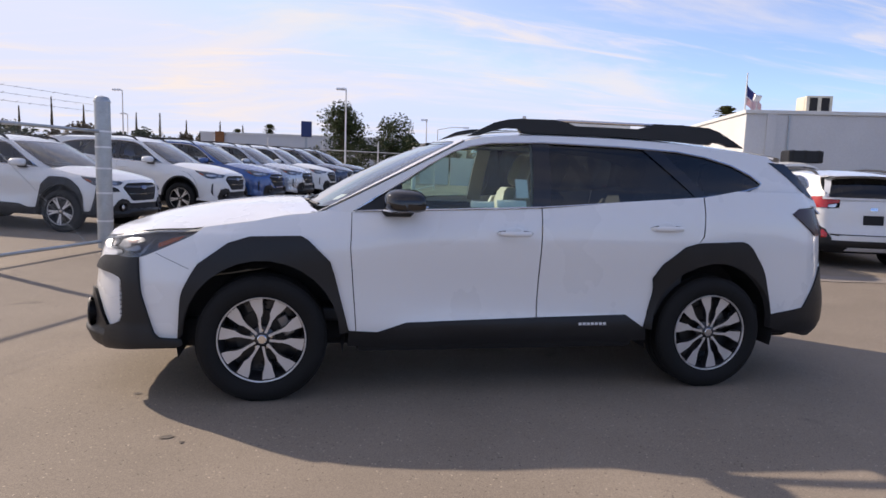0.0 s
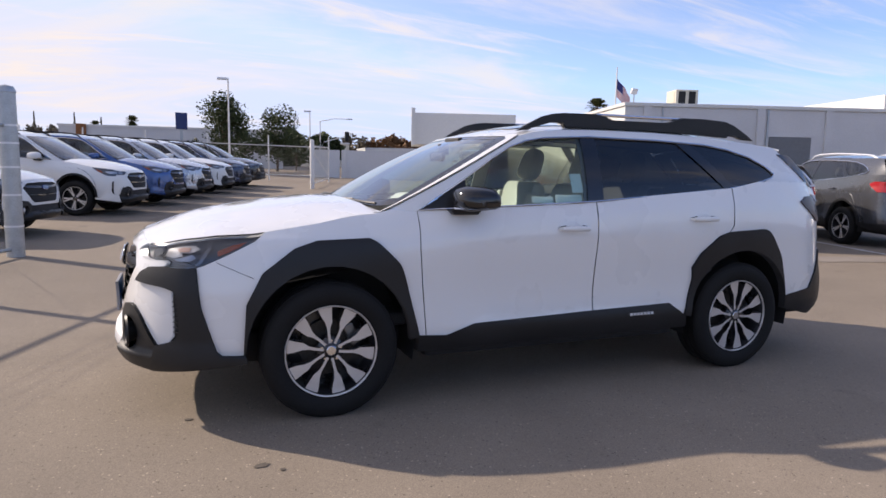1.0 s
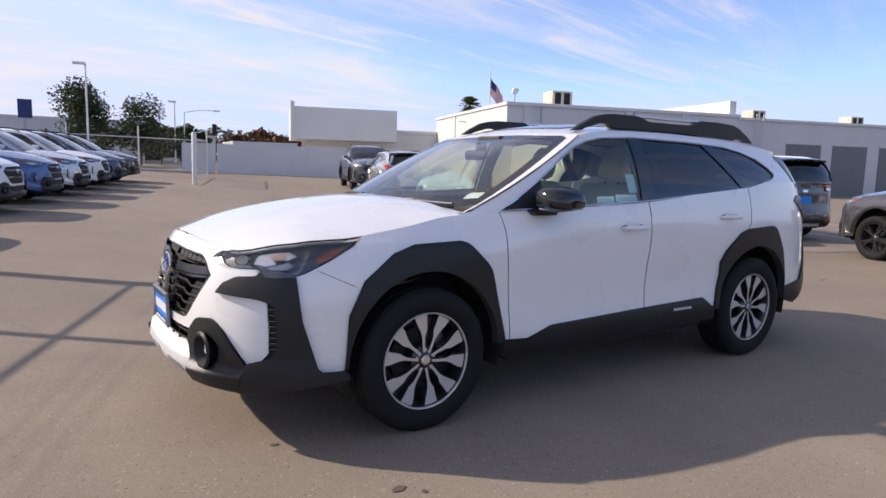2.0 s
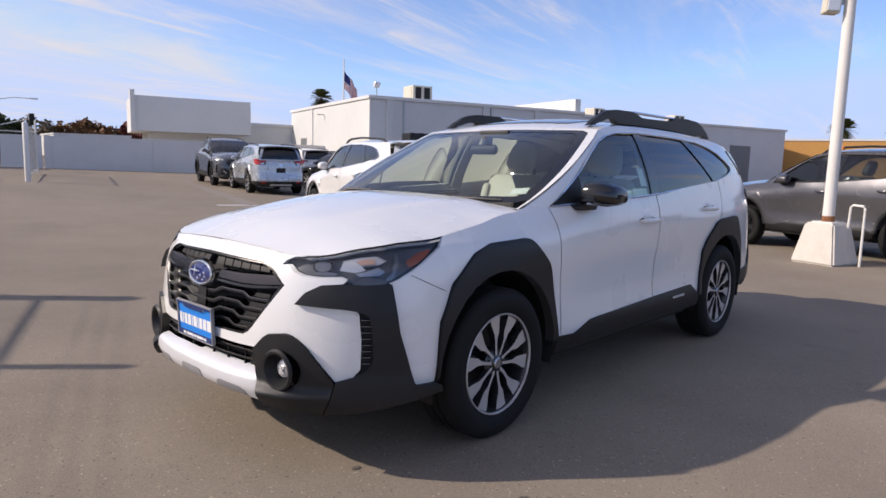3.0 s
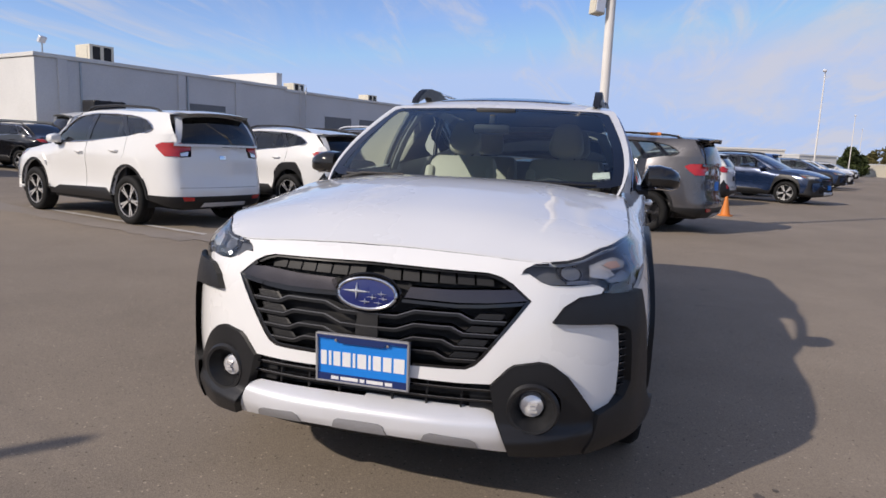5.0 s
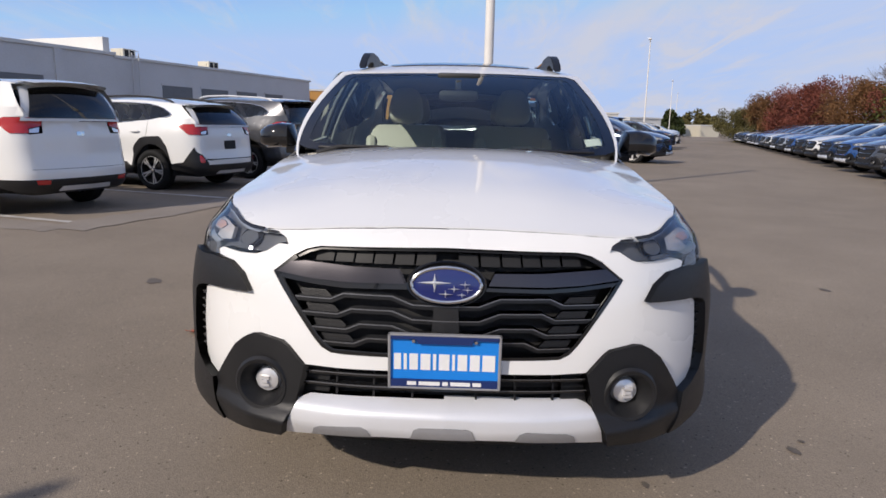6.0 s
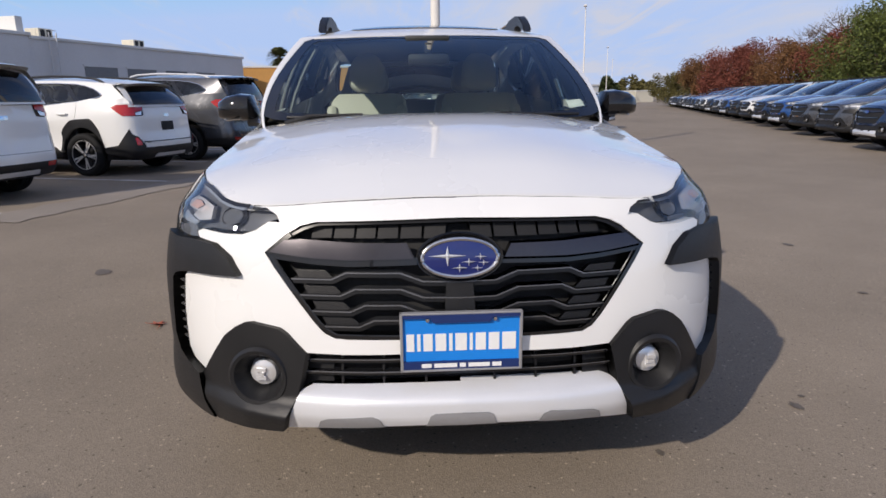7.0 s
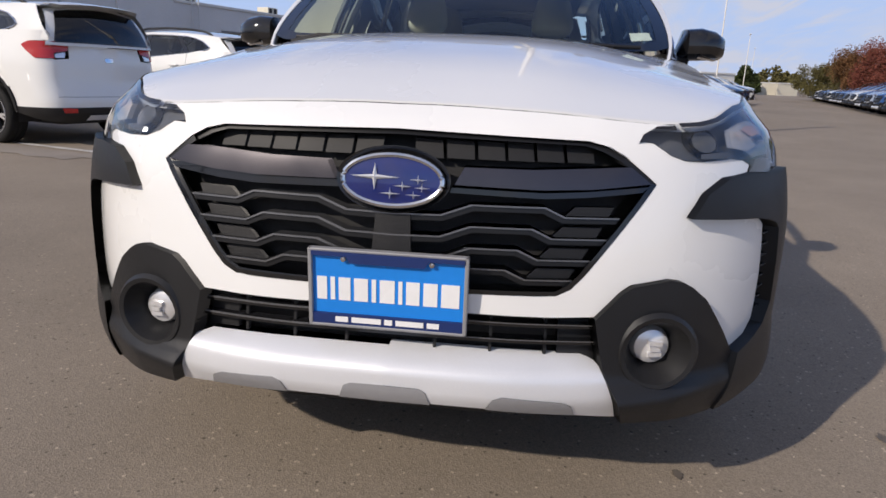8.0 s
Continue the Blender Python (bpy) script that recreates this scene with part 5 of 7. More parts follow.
for side in (-1, 1):
    bm = bmesh.new()
    m = Matrix.Translation((-2.326, side * 0.543, 0.450)) @ Matrix.Rotation(radians(-9 * side), 4, "Z")
    for k in range(3):
        box(bm, -0.004 - 0.003 * (k % 2), 0.006, -0.014 + 0.004 * (k % 2), 0.014 - 0.004 * (k % 2), -0.018 + 0.012 * k, -0.009 + 0.012 * k, 0.0, m @ Matrix.Rotation(0.06 * (k % 3 - 1), 4, "X"))
    part("fog_lamp_optic", bm, LAMP_SILVER, wagon)

# ---- other paints and outdoor materials ----
BLUE_PAINT = pbr("blue metallic paint", (0.025, 0.085, 0.26), 0.25, metal=0.35, coat=1.0, var=0.04, fine=900)
NAVY_PAINT = pbr("navy metallic paint", (0.012, 0.028, 0.075), 0.25, metal=0.35, coat=1.0, var=0.04, fine=900)
SILVER_PAINT = pbr("silver metallic paint", (0.50, 0.53, 0.57), 0.28, metal=0.55, coat=1.0, var=0.04, fine=900)
GREY_PAINT = pbr("dark grey metallic paint", (0.088, 0.09, 0.098), 0.26, metal=0.5, coat=1.0, var=0.05, fine=900)
BLACK_PAINT = pbr("black car paint", (0.010, 0.010, 0.012), 0.15, coat=1.0, var=0.05)
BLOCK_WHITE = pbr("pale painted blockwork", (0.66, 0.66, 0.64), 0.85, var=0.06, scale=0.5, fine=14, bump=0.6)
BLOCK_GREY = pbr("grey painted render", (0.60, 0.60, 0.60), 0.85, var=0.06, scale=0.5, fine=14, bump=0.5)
ROLL_GREY = pbr("grey roller shutter", (0.17, 0.18, 0.19), 0.6, var=0.1)
CREAM = pbr("cream plant metal", (0.62, 0.58, 0.47), 0.6, var=0.08)
GALV = pbr("galvanised steel", (0.42, 0.45, 0.47), 0.42, metal=0.7, var=0.15, scale=9, fine=60)
POLE_WHITE = pbr("chalky white pole paint", (0.72, 0.70, 0.66), 0.6, var=0.06, scale=3)
CONCRETE = pbr("painted concrete", (0.62, 0.58, 0.52), 0.88, var=0.12, scale=4, fine=70, bump=0.6)
RUST = pbr("rust", (0.24, 0.10, 0.04), 0.9, var=0.3)
ORANGE_WALL = pbr("ochre wall", (0.52, 0.27, 0.08), 0.85, var=0.08)
BARK = pbr("bark", (0.12, 0.085, 0.06), 0.9, var=0.3, bump=0.8)
PALE_ASPHALT = pbr("pale worn strip", (0.25, 0.215, 0.18), 0.9, var=0.14, scale=1.2, fine=60, bump=0.7)
LINE_WHITE = pbr("faded white line paint", (0.50, 0.48, 0.45), 0.85, var=0.25, scale=5, fine=70)
CONE_ORANGE = pbr("orange plastic", (0.65, 0.20, 0.03), 0.5, var=0.08)
OIL = pbr("dark oil stain", (0.12, 0.10, 0.08), 0.7, var=0.2, scale=20)
LEAF_FALLEN = pbr("fallen red leaf", (0.38, 0.10, 0.05), 0.7, var=0.2, scale=40)
SUN_GREY_PAINT = pbr("warm grey metallic paint", (0.098, 0.096, 0.104), 0.26, metal=0.5, coat=1.0, var=0.05, fine=900)
FLAG_RED = pbr("red cloth", (0.42, 0.03, 0.04), 0.85, var=0.08)
FLAG_BLUE = pbr("blue cloth", (0.03, 0.04, 0.16), 0.85, var=0.08)


def foliage(name, col, var=0.45):
    """Leaves with a tone of their own, clump by clump."""
    m = bpy.data.materials.new(name)
    m.use_nodes = True
    n, l = m.node_tree.nodes, m.node_tree.links
    b = n["Principled BSDF"]
    geo = n.new("ShaderNodeNewGeometry")
    ramp = n.new("ShaderNodeMapRange")
    ramp.inputs["To Min"].default_value, ramp.inputs["To Max"].default_value = 1 - var, 1 + var
    l.new(geo.outputs["Random Per Island"], ramp.inputs["Value"])
    tint = n.new("ShaderNodeVectorMath")
    tint.operation = "SCALE"
    tint.inputs[0].default_value = col
    l.new(ramp.outputs[0], tint.inputs["Scale"])
    l.new(tint.outputs[0], b.inputs["Base Color"])
    b.inputs["Roughness"].default_value = 0.65
    b.inputs["Specular IOR Level"].default_value = 0.25
    return m


LEAF_GREEN = foliage("dark green leaves", (0.045, 0.060, 0.020))
LEAF_BRIGHT = foliage("green leaves", (0.080, 0.100, 0.024))
LEAF_RED = foliage("red autumn leaves", (0.165, 0.050, 0.034))
LEAF_RUST = foliage("rust autumn leaves", (0.150, 0.074, 0.030))
LEAF_OLIVE = foliage("olive leaves", (0.105, 0.092, 0.032))
PALM_GREEN = foliage("palm fronds", (0.085, 0.09, 0.035))
# distance haze put into the leaf colour: paler, greyer greens and browns
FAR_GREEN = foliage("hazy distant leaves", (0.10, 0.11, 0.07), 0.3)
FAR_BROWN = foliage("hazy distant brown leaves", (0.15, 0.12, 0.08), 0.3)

# ---- ground ----
AX, BX = Vector((0.952, -0.307, 0)), Vector((0.307, 0.952, 0))
CORNER = Vector((19.6, 24.46, 0))


def ground_z(x, y):
    """The lot rises gently towards the back fence."""
    s = -0.6 * x + 0.8 * y - 4
    return 0.025 * min(max(s, 0) ** 2 / (max(s, 0) + 0.8), 40)


def lot(a, b, z=0.0):
    p = CORNER + AX * a + BX * b
    return Vector((p.x, p.y, z))


def asphalt():
    m = bpy.data.materials.new("worn brown-grey asphalt")
    m.use_nodes = True
    n, l = m.node_tree.nodes, m.node_tree.links
    b = n["Principled BSDF"]
    spot = n.new("ShaderNodeTexCoord")

    def noise_tex(scale, detail, rough=0.55):
        t = n.new("ShaderNodeTexNoise")
        t.inputs["Scale"].default_value, t.inputs["Detail"].default_value, t.inputs["Roughness"].default_value = scale, detail, rough
        l.new(spot.outputs["Object"], t.inputs["Vector"])
        return t.outputs["Fac"]

    def spread(value, lo, hi, a0, a1):
        r = n.new("ShaderNodeMapRange")
        r.inputs["From Min"].default_value, r.inputs["From Max"].default_value = lo, hi
        r.inputs["To Min"].default_value, r.inputs["To Max"].default_value = a0, a1
        r.clamp = True
        l.new(value, r.inputs["Value"])
        return r.outputs[0]

    def times(p, q, op="MULTIPLY"):
        r = n.new("ShaderNodeMath")
        r.operation = op
        l.new(p, r.inputs[0])
        l.new(q, r.inputs[1])
        return r.outputs[0]

    wide = spread(noise_tex(0.12, 4), 0.3, 0.7, 0.88, 1.14)
    patch = spread(noise_tex(0.9, 6, 0.62), 0.3, 0.7, 0.90, 1.10)
    stone = n.new("ShaderNodeTexVoronoi")
    stone.inputs["Scale"].default_value = 230
    l.new(spot.outputs["Object"], stone.inputs["Vector"])
    grit = spread(stone.outputs["Color"], 0.0, 1.0, 0.78, 1.24)
    speck = spread(noise_tex(420, 3), 0.35, 0.65, 0.88, 1.12)
    stain = spread(noise_tex(2.3, 3, 0.4), 0.70, 0.78, 1.0, 0.72)
    chips = n.new("ShaderNodeTexVoronoi")
    chips.inputs["Scale"].default_value = 75
    l.new(spot.outputs["Object"], chips.inputs["Vector"])
    split = n.new("ShaderNodeSeparateColor")
    l.new(chips.outputs["Color"], split.inputs[0])
    pale = times(spread(split.outputs["Red"], 0.955, 0.965, 0.0, 0.75), spread(chips.outputs["Distance"], 0.28, 0.42, 1.0, 0.0))
    dark = times(spread(split.outputs["Green"], 0.955, 0.965, 0.0, -0.55), spread(chips.outputs["Distance"], 0.28, 0.42, 1.0, 0.0))
    one = n.new("ShaderNodeMath")
    one.operation = "ADD"
    one.inputs[1].default_value = 1.0
    l.new(times(pale, dark, "ADD"), one.inputs[0])
    tone = times(times(times(times(wide, patch), times(grit, speck)), stain), one.outputs[0])
    tint = n.new("ShaderNodeVectorMath")
    tint.operation = "SCALE"
    tint.inputs[0].default_value = (0.240, 0.198, 0.152)
    l.new(tone, tint.inputs["Scale"])
    l.new(tint.outputs[0], b.inputs["Base Color"])
    b.inputs["Roughness"].default_value = 0.88
    b.inputs["Specular IOR Level"].default_value = 0.35
    relief = n.new("ShaderNodeBump")
    relief.inputs["Strength"].default_value, relief.inputs["Distance"].default_value = 0.30, 0.003
    l.new(stone.outputs["Distance"], relief.inputs["Height"])
    l.new(relief.outputs[0], b.inputs["Normal"])
    return m


lines = [-1600, -700, -300, -150, -100, -70] + list(range(-50, 92, 2)) + [100, 120, 150, 300, 700, 1600]
verts = [(x, y, ground_z(x, y)) for x in lines for y in lines]
k = len(lines)
faces = [(i * k + j, (i + 1) * k + j, (i + 1) * k + j + 1, i * k + j + 1) for i in range(k - 1) for j in range(k - 1)]
me = bpy.data.meshes.new("ground")
me.from_pydata(verts, [], faces)
me.shade_smooth()
me.materials.append(asphalt())
ground = tagged(new("ground", me), "worn brown-grey asphalt of a car lot", "ground", kind="structure")


def strip(name, points, width, material, label, rise=0.005, ragged=0.06):
    """A thin ragged band lying on the ground."""
    random.seed(len(name) + int(points[0][0] * 10))
    bm = bmesh.new()
    pts = []
    for i in range(len(points) - 1):
        p, q = Vector(points[i]), Vector(points[i + 1])
        count = max(2, int((q - p).length / 0.25))
        pts += [p.lerp(q, j / count) for j in range(count)]
    pts.append(Vector(points[-1]))
    rows = []
    for i, p in enumerate(pts):
        way = (pts[min(i + 1, len(pts) - 1)] - pts[max(i - 1, 0)]).normalized()
        right = Vector((way.y, -way.x))
        row = []
        for s in (-1, 1):
            q = p + right * (s * width / 2 * (1 + random.uniform(-ragged, ragged)))
            row.append(bm.verts.new((q.x, q.y, ground_z(q.x, q.y) + rise)))
        rows.append(row)
    for a, b in zip(rows, rows[1:]):
        bm.faces.new((a[0], a[1], b[1], b[0]))
    ob = part(name, bm, material)
    return tagged(ob, label, "ground marking", kind="structure")


edge0 = Vector((2.75, 4.35))
strip("pavement_band", [edge0, edge0 + 22 * BX.to_2d()], 0.45, PALE_ASPHALT, "pale worn band along the edge of the parking bays", ragged=0.2)
strip("pavement_band", [edge0, edge0 + 16 * AX.to_2d()], 0.6, PALE_ASPHALT, "pale worn band along the edge of the parking bays", ragged=0.2, rise=0.007)
strip("white_line", [(4.55, 12.9), (5.9, 12.45)], 0.35, LINE_WHITE, "faded white painted line on the asphalt", ragged=0.3)
for k in range(9):
    p = edge0 + (0.4 + 2.85 * k) * AX.to_2d() + 0.3 * BX.to_2d()
    strip("bay_line", [p, p + 4.6 * BX.to_2d()], 0.10, LINE_WHITE, "faded white parking bay line", ragged=0.3)

# ---- main building ----
def slab(name, a0, a1, b0, b1, z0, z1, material, parent=None, bevel=0.0):
    """A block in the lot's own directions."""
    bm = bmesh.new()
    m = Matrix.Translation(CORNER) @ Matrix(((AX.x, BX.x, 0, 0), (AX.y, BX.y, 0, 0), (0, 0, 1, 0), (0, 0, 0, 1)))
    box(bm, a0, a1, b0, b1, z0, z1, bevel, m)
    return part(name, bm, material, parent)


service = thing("service_building", "long pale painted block service building with roller shutters", "building")
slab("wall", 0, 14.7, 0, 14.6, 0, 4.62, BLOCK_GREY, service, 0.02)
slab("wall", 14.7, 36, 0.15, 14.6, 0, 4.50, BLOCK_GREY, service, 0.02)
# sunlit end, pilaster and courses: paler than the shaded front, light put into colour
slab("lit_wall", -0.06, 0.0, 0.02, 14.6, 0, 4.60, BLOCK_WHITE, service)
slab("coping", -0.14, 14.8, -0.10, 14.7, 4.62, 4.80, BLOCK_WHITE, service, 0.02)
slab("coping", 14.8, 36.1, 0.05, 14.7, 4.50, 4.66, BLOCK_WHITE, service, 0.02)
for a in (0.9, 7.06, 10.84):
    slab("pilaster", a, a + 0.42, -0.10, 0.0, 0, 4.62, BLOCK_GREY, service, 0.01)
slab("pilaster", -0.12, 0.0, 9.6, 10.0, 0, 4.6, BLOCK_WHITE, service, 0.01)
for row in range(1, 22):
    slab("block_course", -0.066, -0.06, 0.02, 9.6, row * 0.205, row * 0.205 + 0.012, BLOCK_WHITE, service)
for a0, a1 in ((7.8, 10.15), (18.5, 21.2), (22.1, 24.9), (25.9, 28.3), (29.4, 31.8)):
    b0 = -0.02 if a0 < 14 else 0.13
    shut = slab("roller_shutter", a0, a1, b0, b0 + 0.06, 0, 3.2, ROLL_GREY, service)
    for k in range(14):
        slab("shutter_slat", a0 + 0.05, a1 - 0.05, b0 - 0.012, b0, 0.1 + k * 0.22, 0.28 + k * 0.22, ROLL_GREY, shut)
    slab("shutter_frame", a0 - 0.1, a1 + 0.1, b0 - 0.03, b0 + 0.02, 3.2, 3.32, BLOCK_GREY, service)
slab("door", -0.08, -0.05, 11.0, 12.3, 0, 2.75, ROLL_GREY, service)
sign = slab("raised_parapet", 14.3, 14.75, 0.3, 11.5, 4.62, 5.60, BLOCK_WHITE, service, 0.02)
slab("rain_pipe", 7.62, 7.70, -0.08, 0.0, 0, 4.6, GALV, service)
slab("rain_pipe", 1.9, 1.97, -0.08, 0.0, 0, 4.6, GALV, service)
ladder = new("ladder")
ladder.parent = service
for a in (15.95, 16.45):
    slab("ladder_rail", a, a + 0.05, -0.10, -0.05, 0.6, 4.9, BLOCK_GREY, ladder)
for k in range(15):
    slab("rung", 15.95, 16.5, -0.09, -0.06, 0.8 + 0.3 * k, 0.83 + 0.3 * k, BLOCK_GREY, ladder)
lean = slab("wall_lamp", -0.5, -0.06, 7.4, 7.5, 4.10, 4.16, GALV, service)


def roof_unit(a, b, z, w, d, h):
    unit = thing("air_conditioner", "cream rooftop air conditioner on the flat roof", "air conditioner", group="rooftop units")
    slab("casing", a, a + w, b, b + d, z, z + h, CREAM, unit, 0.03)
    for k in range(2):
        slab("louvre_panel", a + w * (0.12 + 0.45 * k), a + w * (0.42 + 0.45 * k), b - 0.02, b, z + h * 0.25, z + h * 0.9, DARK, unit)
    slab("side_louvre", a - 0.02, a, b + 0.2, b + d - 0.2, z + h * 0.3, z + h * 0.9, CREAM, unit)
    slab("plinth", a - 0.4, a + w, b + 0.1, b + d - 0.1, z - 0.12, z + 0.12, DARK, unit)
    return unit


roof_unit(3.2, 1.4, 4.70, 1.25, 1.3, 1.0)
roof_unit(17.6, 2.2, 4.62, 1.0, 1.0, 0.75)
roof_unit(26.0, 2.6, 4.62, 1.1, 1.0, 0.75)

flood = thing("floodlight", "small floodlight on the roof edge", "lamp")
bm = bmesh.new()
sweep(bm, [lot(0.5, 0.4, 4.75), lot(0.5, 0.4, 5.25)], 0.03, 8)
part("stem", bm, GALV, flood)
bm = bmesh.new()
box(bm, -0.18, 0.18, -0.08, 0.08, -0.14, 0.16, 0.03, Matrix.Translation(lot(0.5, 0.4, 5.4)) @ Matrix.Rotation(0.5, 4, "X"))
part("lamp_head", bm, SATIN_SILVER, flood)

flagpole = thing("flagpole", "white flagpole with a striped red and white flag", "flagpole")
foot = Vector((32.85, 43.5, 0))
bm = bmesh.new()
sweep(bm, [foot, foot + Vector((0, 0, 10.0))], [0.09, 0.05], 10)
part("pole", bm, POLE_WHITE, flagpole, smooth=True)


def cloth(u, v):
    """The hanging flag: u along the stripes, v down."""
    d = (AX * 0.75 + BX * 0.1)
    return foot + Vector((0, 0, 9.1)) + d * (0.06 + 1.7 * u) + Vector((0, 0, -1.5 * v - 1.55 * u)) + BX * (0.16 * math.sin(9 * u + 2 * v))


for s in range(13):
    bm = bmesh.new()
    start = 0.42 if s < 7 else 0.0
    rows = [[bm.verts.new(cloth(start + (1 - start) * i / 14, (s + j) / 13)) for j in (0, 1)] for i in range(15)]
    for a, b in zip(rows, rows[1:]):
        bm.faces.new((a[0], a[1], b[1], b[0]))
    part("flag_stripe", bm, INK_WHITE if s % 2 else FLAG_RED, flagpole, smooth=True)
bm = bmesh.new()
rows = [[bm.verts.new(cloth(0.42 * i / 6, 7 / 13 * j / 3)) for j in range(4)] for i in range(7)]
for a, b in zip(rows, rows[1:]):
    for j in range(3):
        bm.faces.new((a[j], a[j + 1], b[j + 1], b[j]))
part("flag_canton", bm, FLAG_BLUE, flagpole, smooth=True)

# ---- white building with a deep fascia, block wall, low annex ----
showroom = thing("showroom", "low white building with a deep blank fascia", "building")
slab("fascia", -10.8, -3.9, 10.6, 16.0, 2.75, 4.85, BLOCK_WHITE, showroom, 0.02)
slab("wall", -9.9, -3.9, 12.2, 16.0, 0, 2.8, BLOCK_WHITE, showroom)
slab("fin", -10.95, -10.7, 10.4, 11.0, 2.7, 5.15, BLOCK_WHITE, showroom)
annex = thing("annex", "low white annex between the two buildings", "building")
slab("wall", -3.9, 0.0, 14.4, 18, 0, 3.55, BLOCK_WHITE, annex)
slab("coping", -4.0, 0.05, 14.3, 18, 3.55, 3.75, BLOCK_WHITE, annex)
slab("fence_panel", -5.5, 4.5, -1.9, -1.86, 0.2, 1.75, CREAM, annex)
wall_back = slab("wall_back", -15.3, 2.0, 7.2, 7.4, 0, 2.18, BLOCK_GREY)
tagged(wall_back, "pale grey painted block boundary wall", "wall", kind="structure")
for k in range(6):
    slab("pier", -15.3 + 2.6 * k, -15.0 + 2.6 * k, 7.14, 7.2, 0, 2.20, BLOCK_GREY, wall_back)
slab("gate_leaf", -17.2, -15.4, 7.0, 7.06, 0.4, 2.18, BLOCK_GREY, wall_back)

# ---- far buildings ----
def block(name, label, corners, z0, z1, material, category="building"):
    """A far flat-roofed building on a four-cornered plan, with a coping."""
    home = thing(name, label, category)
    for part_name, grow, low, high, mat in (("wall", 0.0, z0, z1 - 0.15, material), ("roof", 0.1, z1 - 0.15, z1, BLOCK_WHITE)):
        bm = bmesh.new()
        mid = sum((Vector(c) for c in corners), Vector((0, 0))) / len(corners)
        pts = [Vector(c) + (Vector(c) - mid).normalized() * grow for c in corners]
        a = [bm.verts.new((p.x, p.y, low)) for p in pts]
        b = [bm.verts.new((p.x, p.y, high)) for p in pts]
        bm.faces.new(a)
        bm.faces.new(b)
        for i in range(len(a)):
            bm.faces.new((a[i - 1], a[i], b[i], b[i - 1]))
        part(part_name, bm, mat, home)
    return home


grey = block("warehouse", "long grey warehouse with a rust-red pier", [(-10.7, 54.7), (6.0, 52.4), (8.0, 66), (-9.0, 68)], 0.5, 4.05, BLOCK_GREY)
bm = bmesh.new()
box(bm, -9.45, -8.75, 54.2, 54.6, 0.5, 4.08)
part("pier", bm, RUST, grey)
board = thing("sign_box", "dark blue sign box on posts above the roof", "sign")
bm = bmesh.new()
box(bm, -2.25, -1.4, 50.3, 50.7, 3.75, 5.0, 0.03)
part("cabinet", bm, NAVY, board)
bm = bmesh.new()
box(bm, -1.95, -1.75, 50.4, 50.6, 0.6, 3.8)
part("post", bm, GALV, board)
block("far_house", "pale flat-roofed building far behind the wall", [(9, 76), (17, 74), (18, 82), (10, 84)], 0.5, 3.9, CREAM)
block("far_house", "pale flat-roofed building far behind the wall", [(19, 74), (26, 72), (27, 80), (20, 82)], 0.5, 3.4, BLOCK_WHITE)
block("ochre_building", "ochre commercial building far beyond the lot", [(56, 16.5), (58.5, 2.0), (70, 4.0), (68, 18)], 0, 4.05, ORANGE_WALL)
block("white_store", "long low white building beyond the lot", [(56, -5.5), (57, -14.0), (70, -13), (69, -4)], 0, 2.55, BLOCK_WHITE)
block("canopy_building", "white canopied building at the end of the road", [(64, -16.8), (66, -20.5), (72, -20), (70, -15)], 0, 2.3, BLOCK_WHITE)
block("end_building", "pale building at the end of the road", [(104, -38.0), (105.5, -41.5), (111, -41), (110, -37)], 0, 1.9, CREAM)

# ---- chain-link fences, posts, poles ----
def chain(name, p, q, h, cellw, parent, z_low=0.08):
    """Woven wire between two posts, every wire a thin three-sided bar."""
    p, q = Vector(p), Vector(q)
    way = (q - p).normalized()
    length = (q - p).length
    verts, faces = [], []
    up = Vector((0, 0, 1))
    out = way.cross(up)
    n = int(length / cellw)
    m = int((h - z_low) / cellw * 2)
    r = 0.0014
    for i in range(n):
        for lean in (1, -1):
            rows = []
            for j in range(m + 1):
                s = (j % 2) if lean > 0 else 1 - (j % 2)
                c = p + way * ((i + s) * cellw) + up * (z_low + j * cellw / 2) + out * (0.003 * lean * (1 if j % 2 else -1))
                rows.append(len(verts))
                verts += [tuple(c + way * r), tuple(c - way * r * 0.5 + out * r), tuple(c - way * r * 0.5 - out * r)]
            for a, b in zip(rows, rows[1:]):
                faces += [(a, a + 1, b + 1, b), (a + 1, a + 2, b + 2, b + 1), (a + 2, a, b, b + 2)]
    me = bpy.data.meshes.new(name)
    me.from_pydata(verts, [], faces)
    me.materials.append(GALV)
    ob = new(name, me)
    ob.parent = parent
    return tagged(ob, kind="stuff")


def bar(name, p, q, r, parent, material=GALV, sides=10):
    bm = bmesh.new()
    sweep(bm, [p, q], r, sides)
    return part(name, bm, material, parent, smooth=True)


near_fence = thing("chain_link_fence", "galvanised chain-link fence with a thick capped post and barbed wire", "fence")
g0 = Vector((-4.06, 5.62, ground_z(-4.06, 5.62)))
FW = Vector((0.376, 0.926, 0))
g1 = g0 - FW * 2.1
g2 = g0 - FW * 4.7
for p, r in ((g0, 0.105), (g1, 0.05), (g2, 0.05)):
    bm = bmesh.new()
    lathe(bm, [(r, 0.0), (r, 2.12), (r * 1.06, 2.125), (r * 1.06, 2.15), (r * 0.8, 2.20), (0.0, 2.225)], "Z", 24, Matrix.Translation((p.x, p.y, 0)))
    post = part("post", bm, GALV, near_fence, smooth=True)
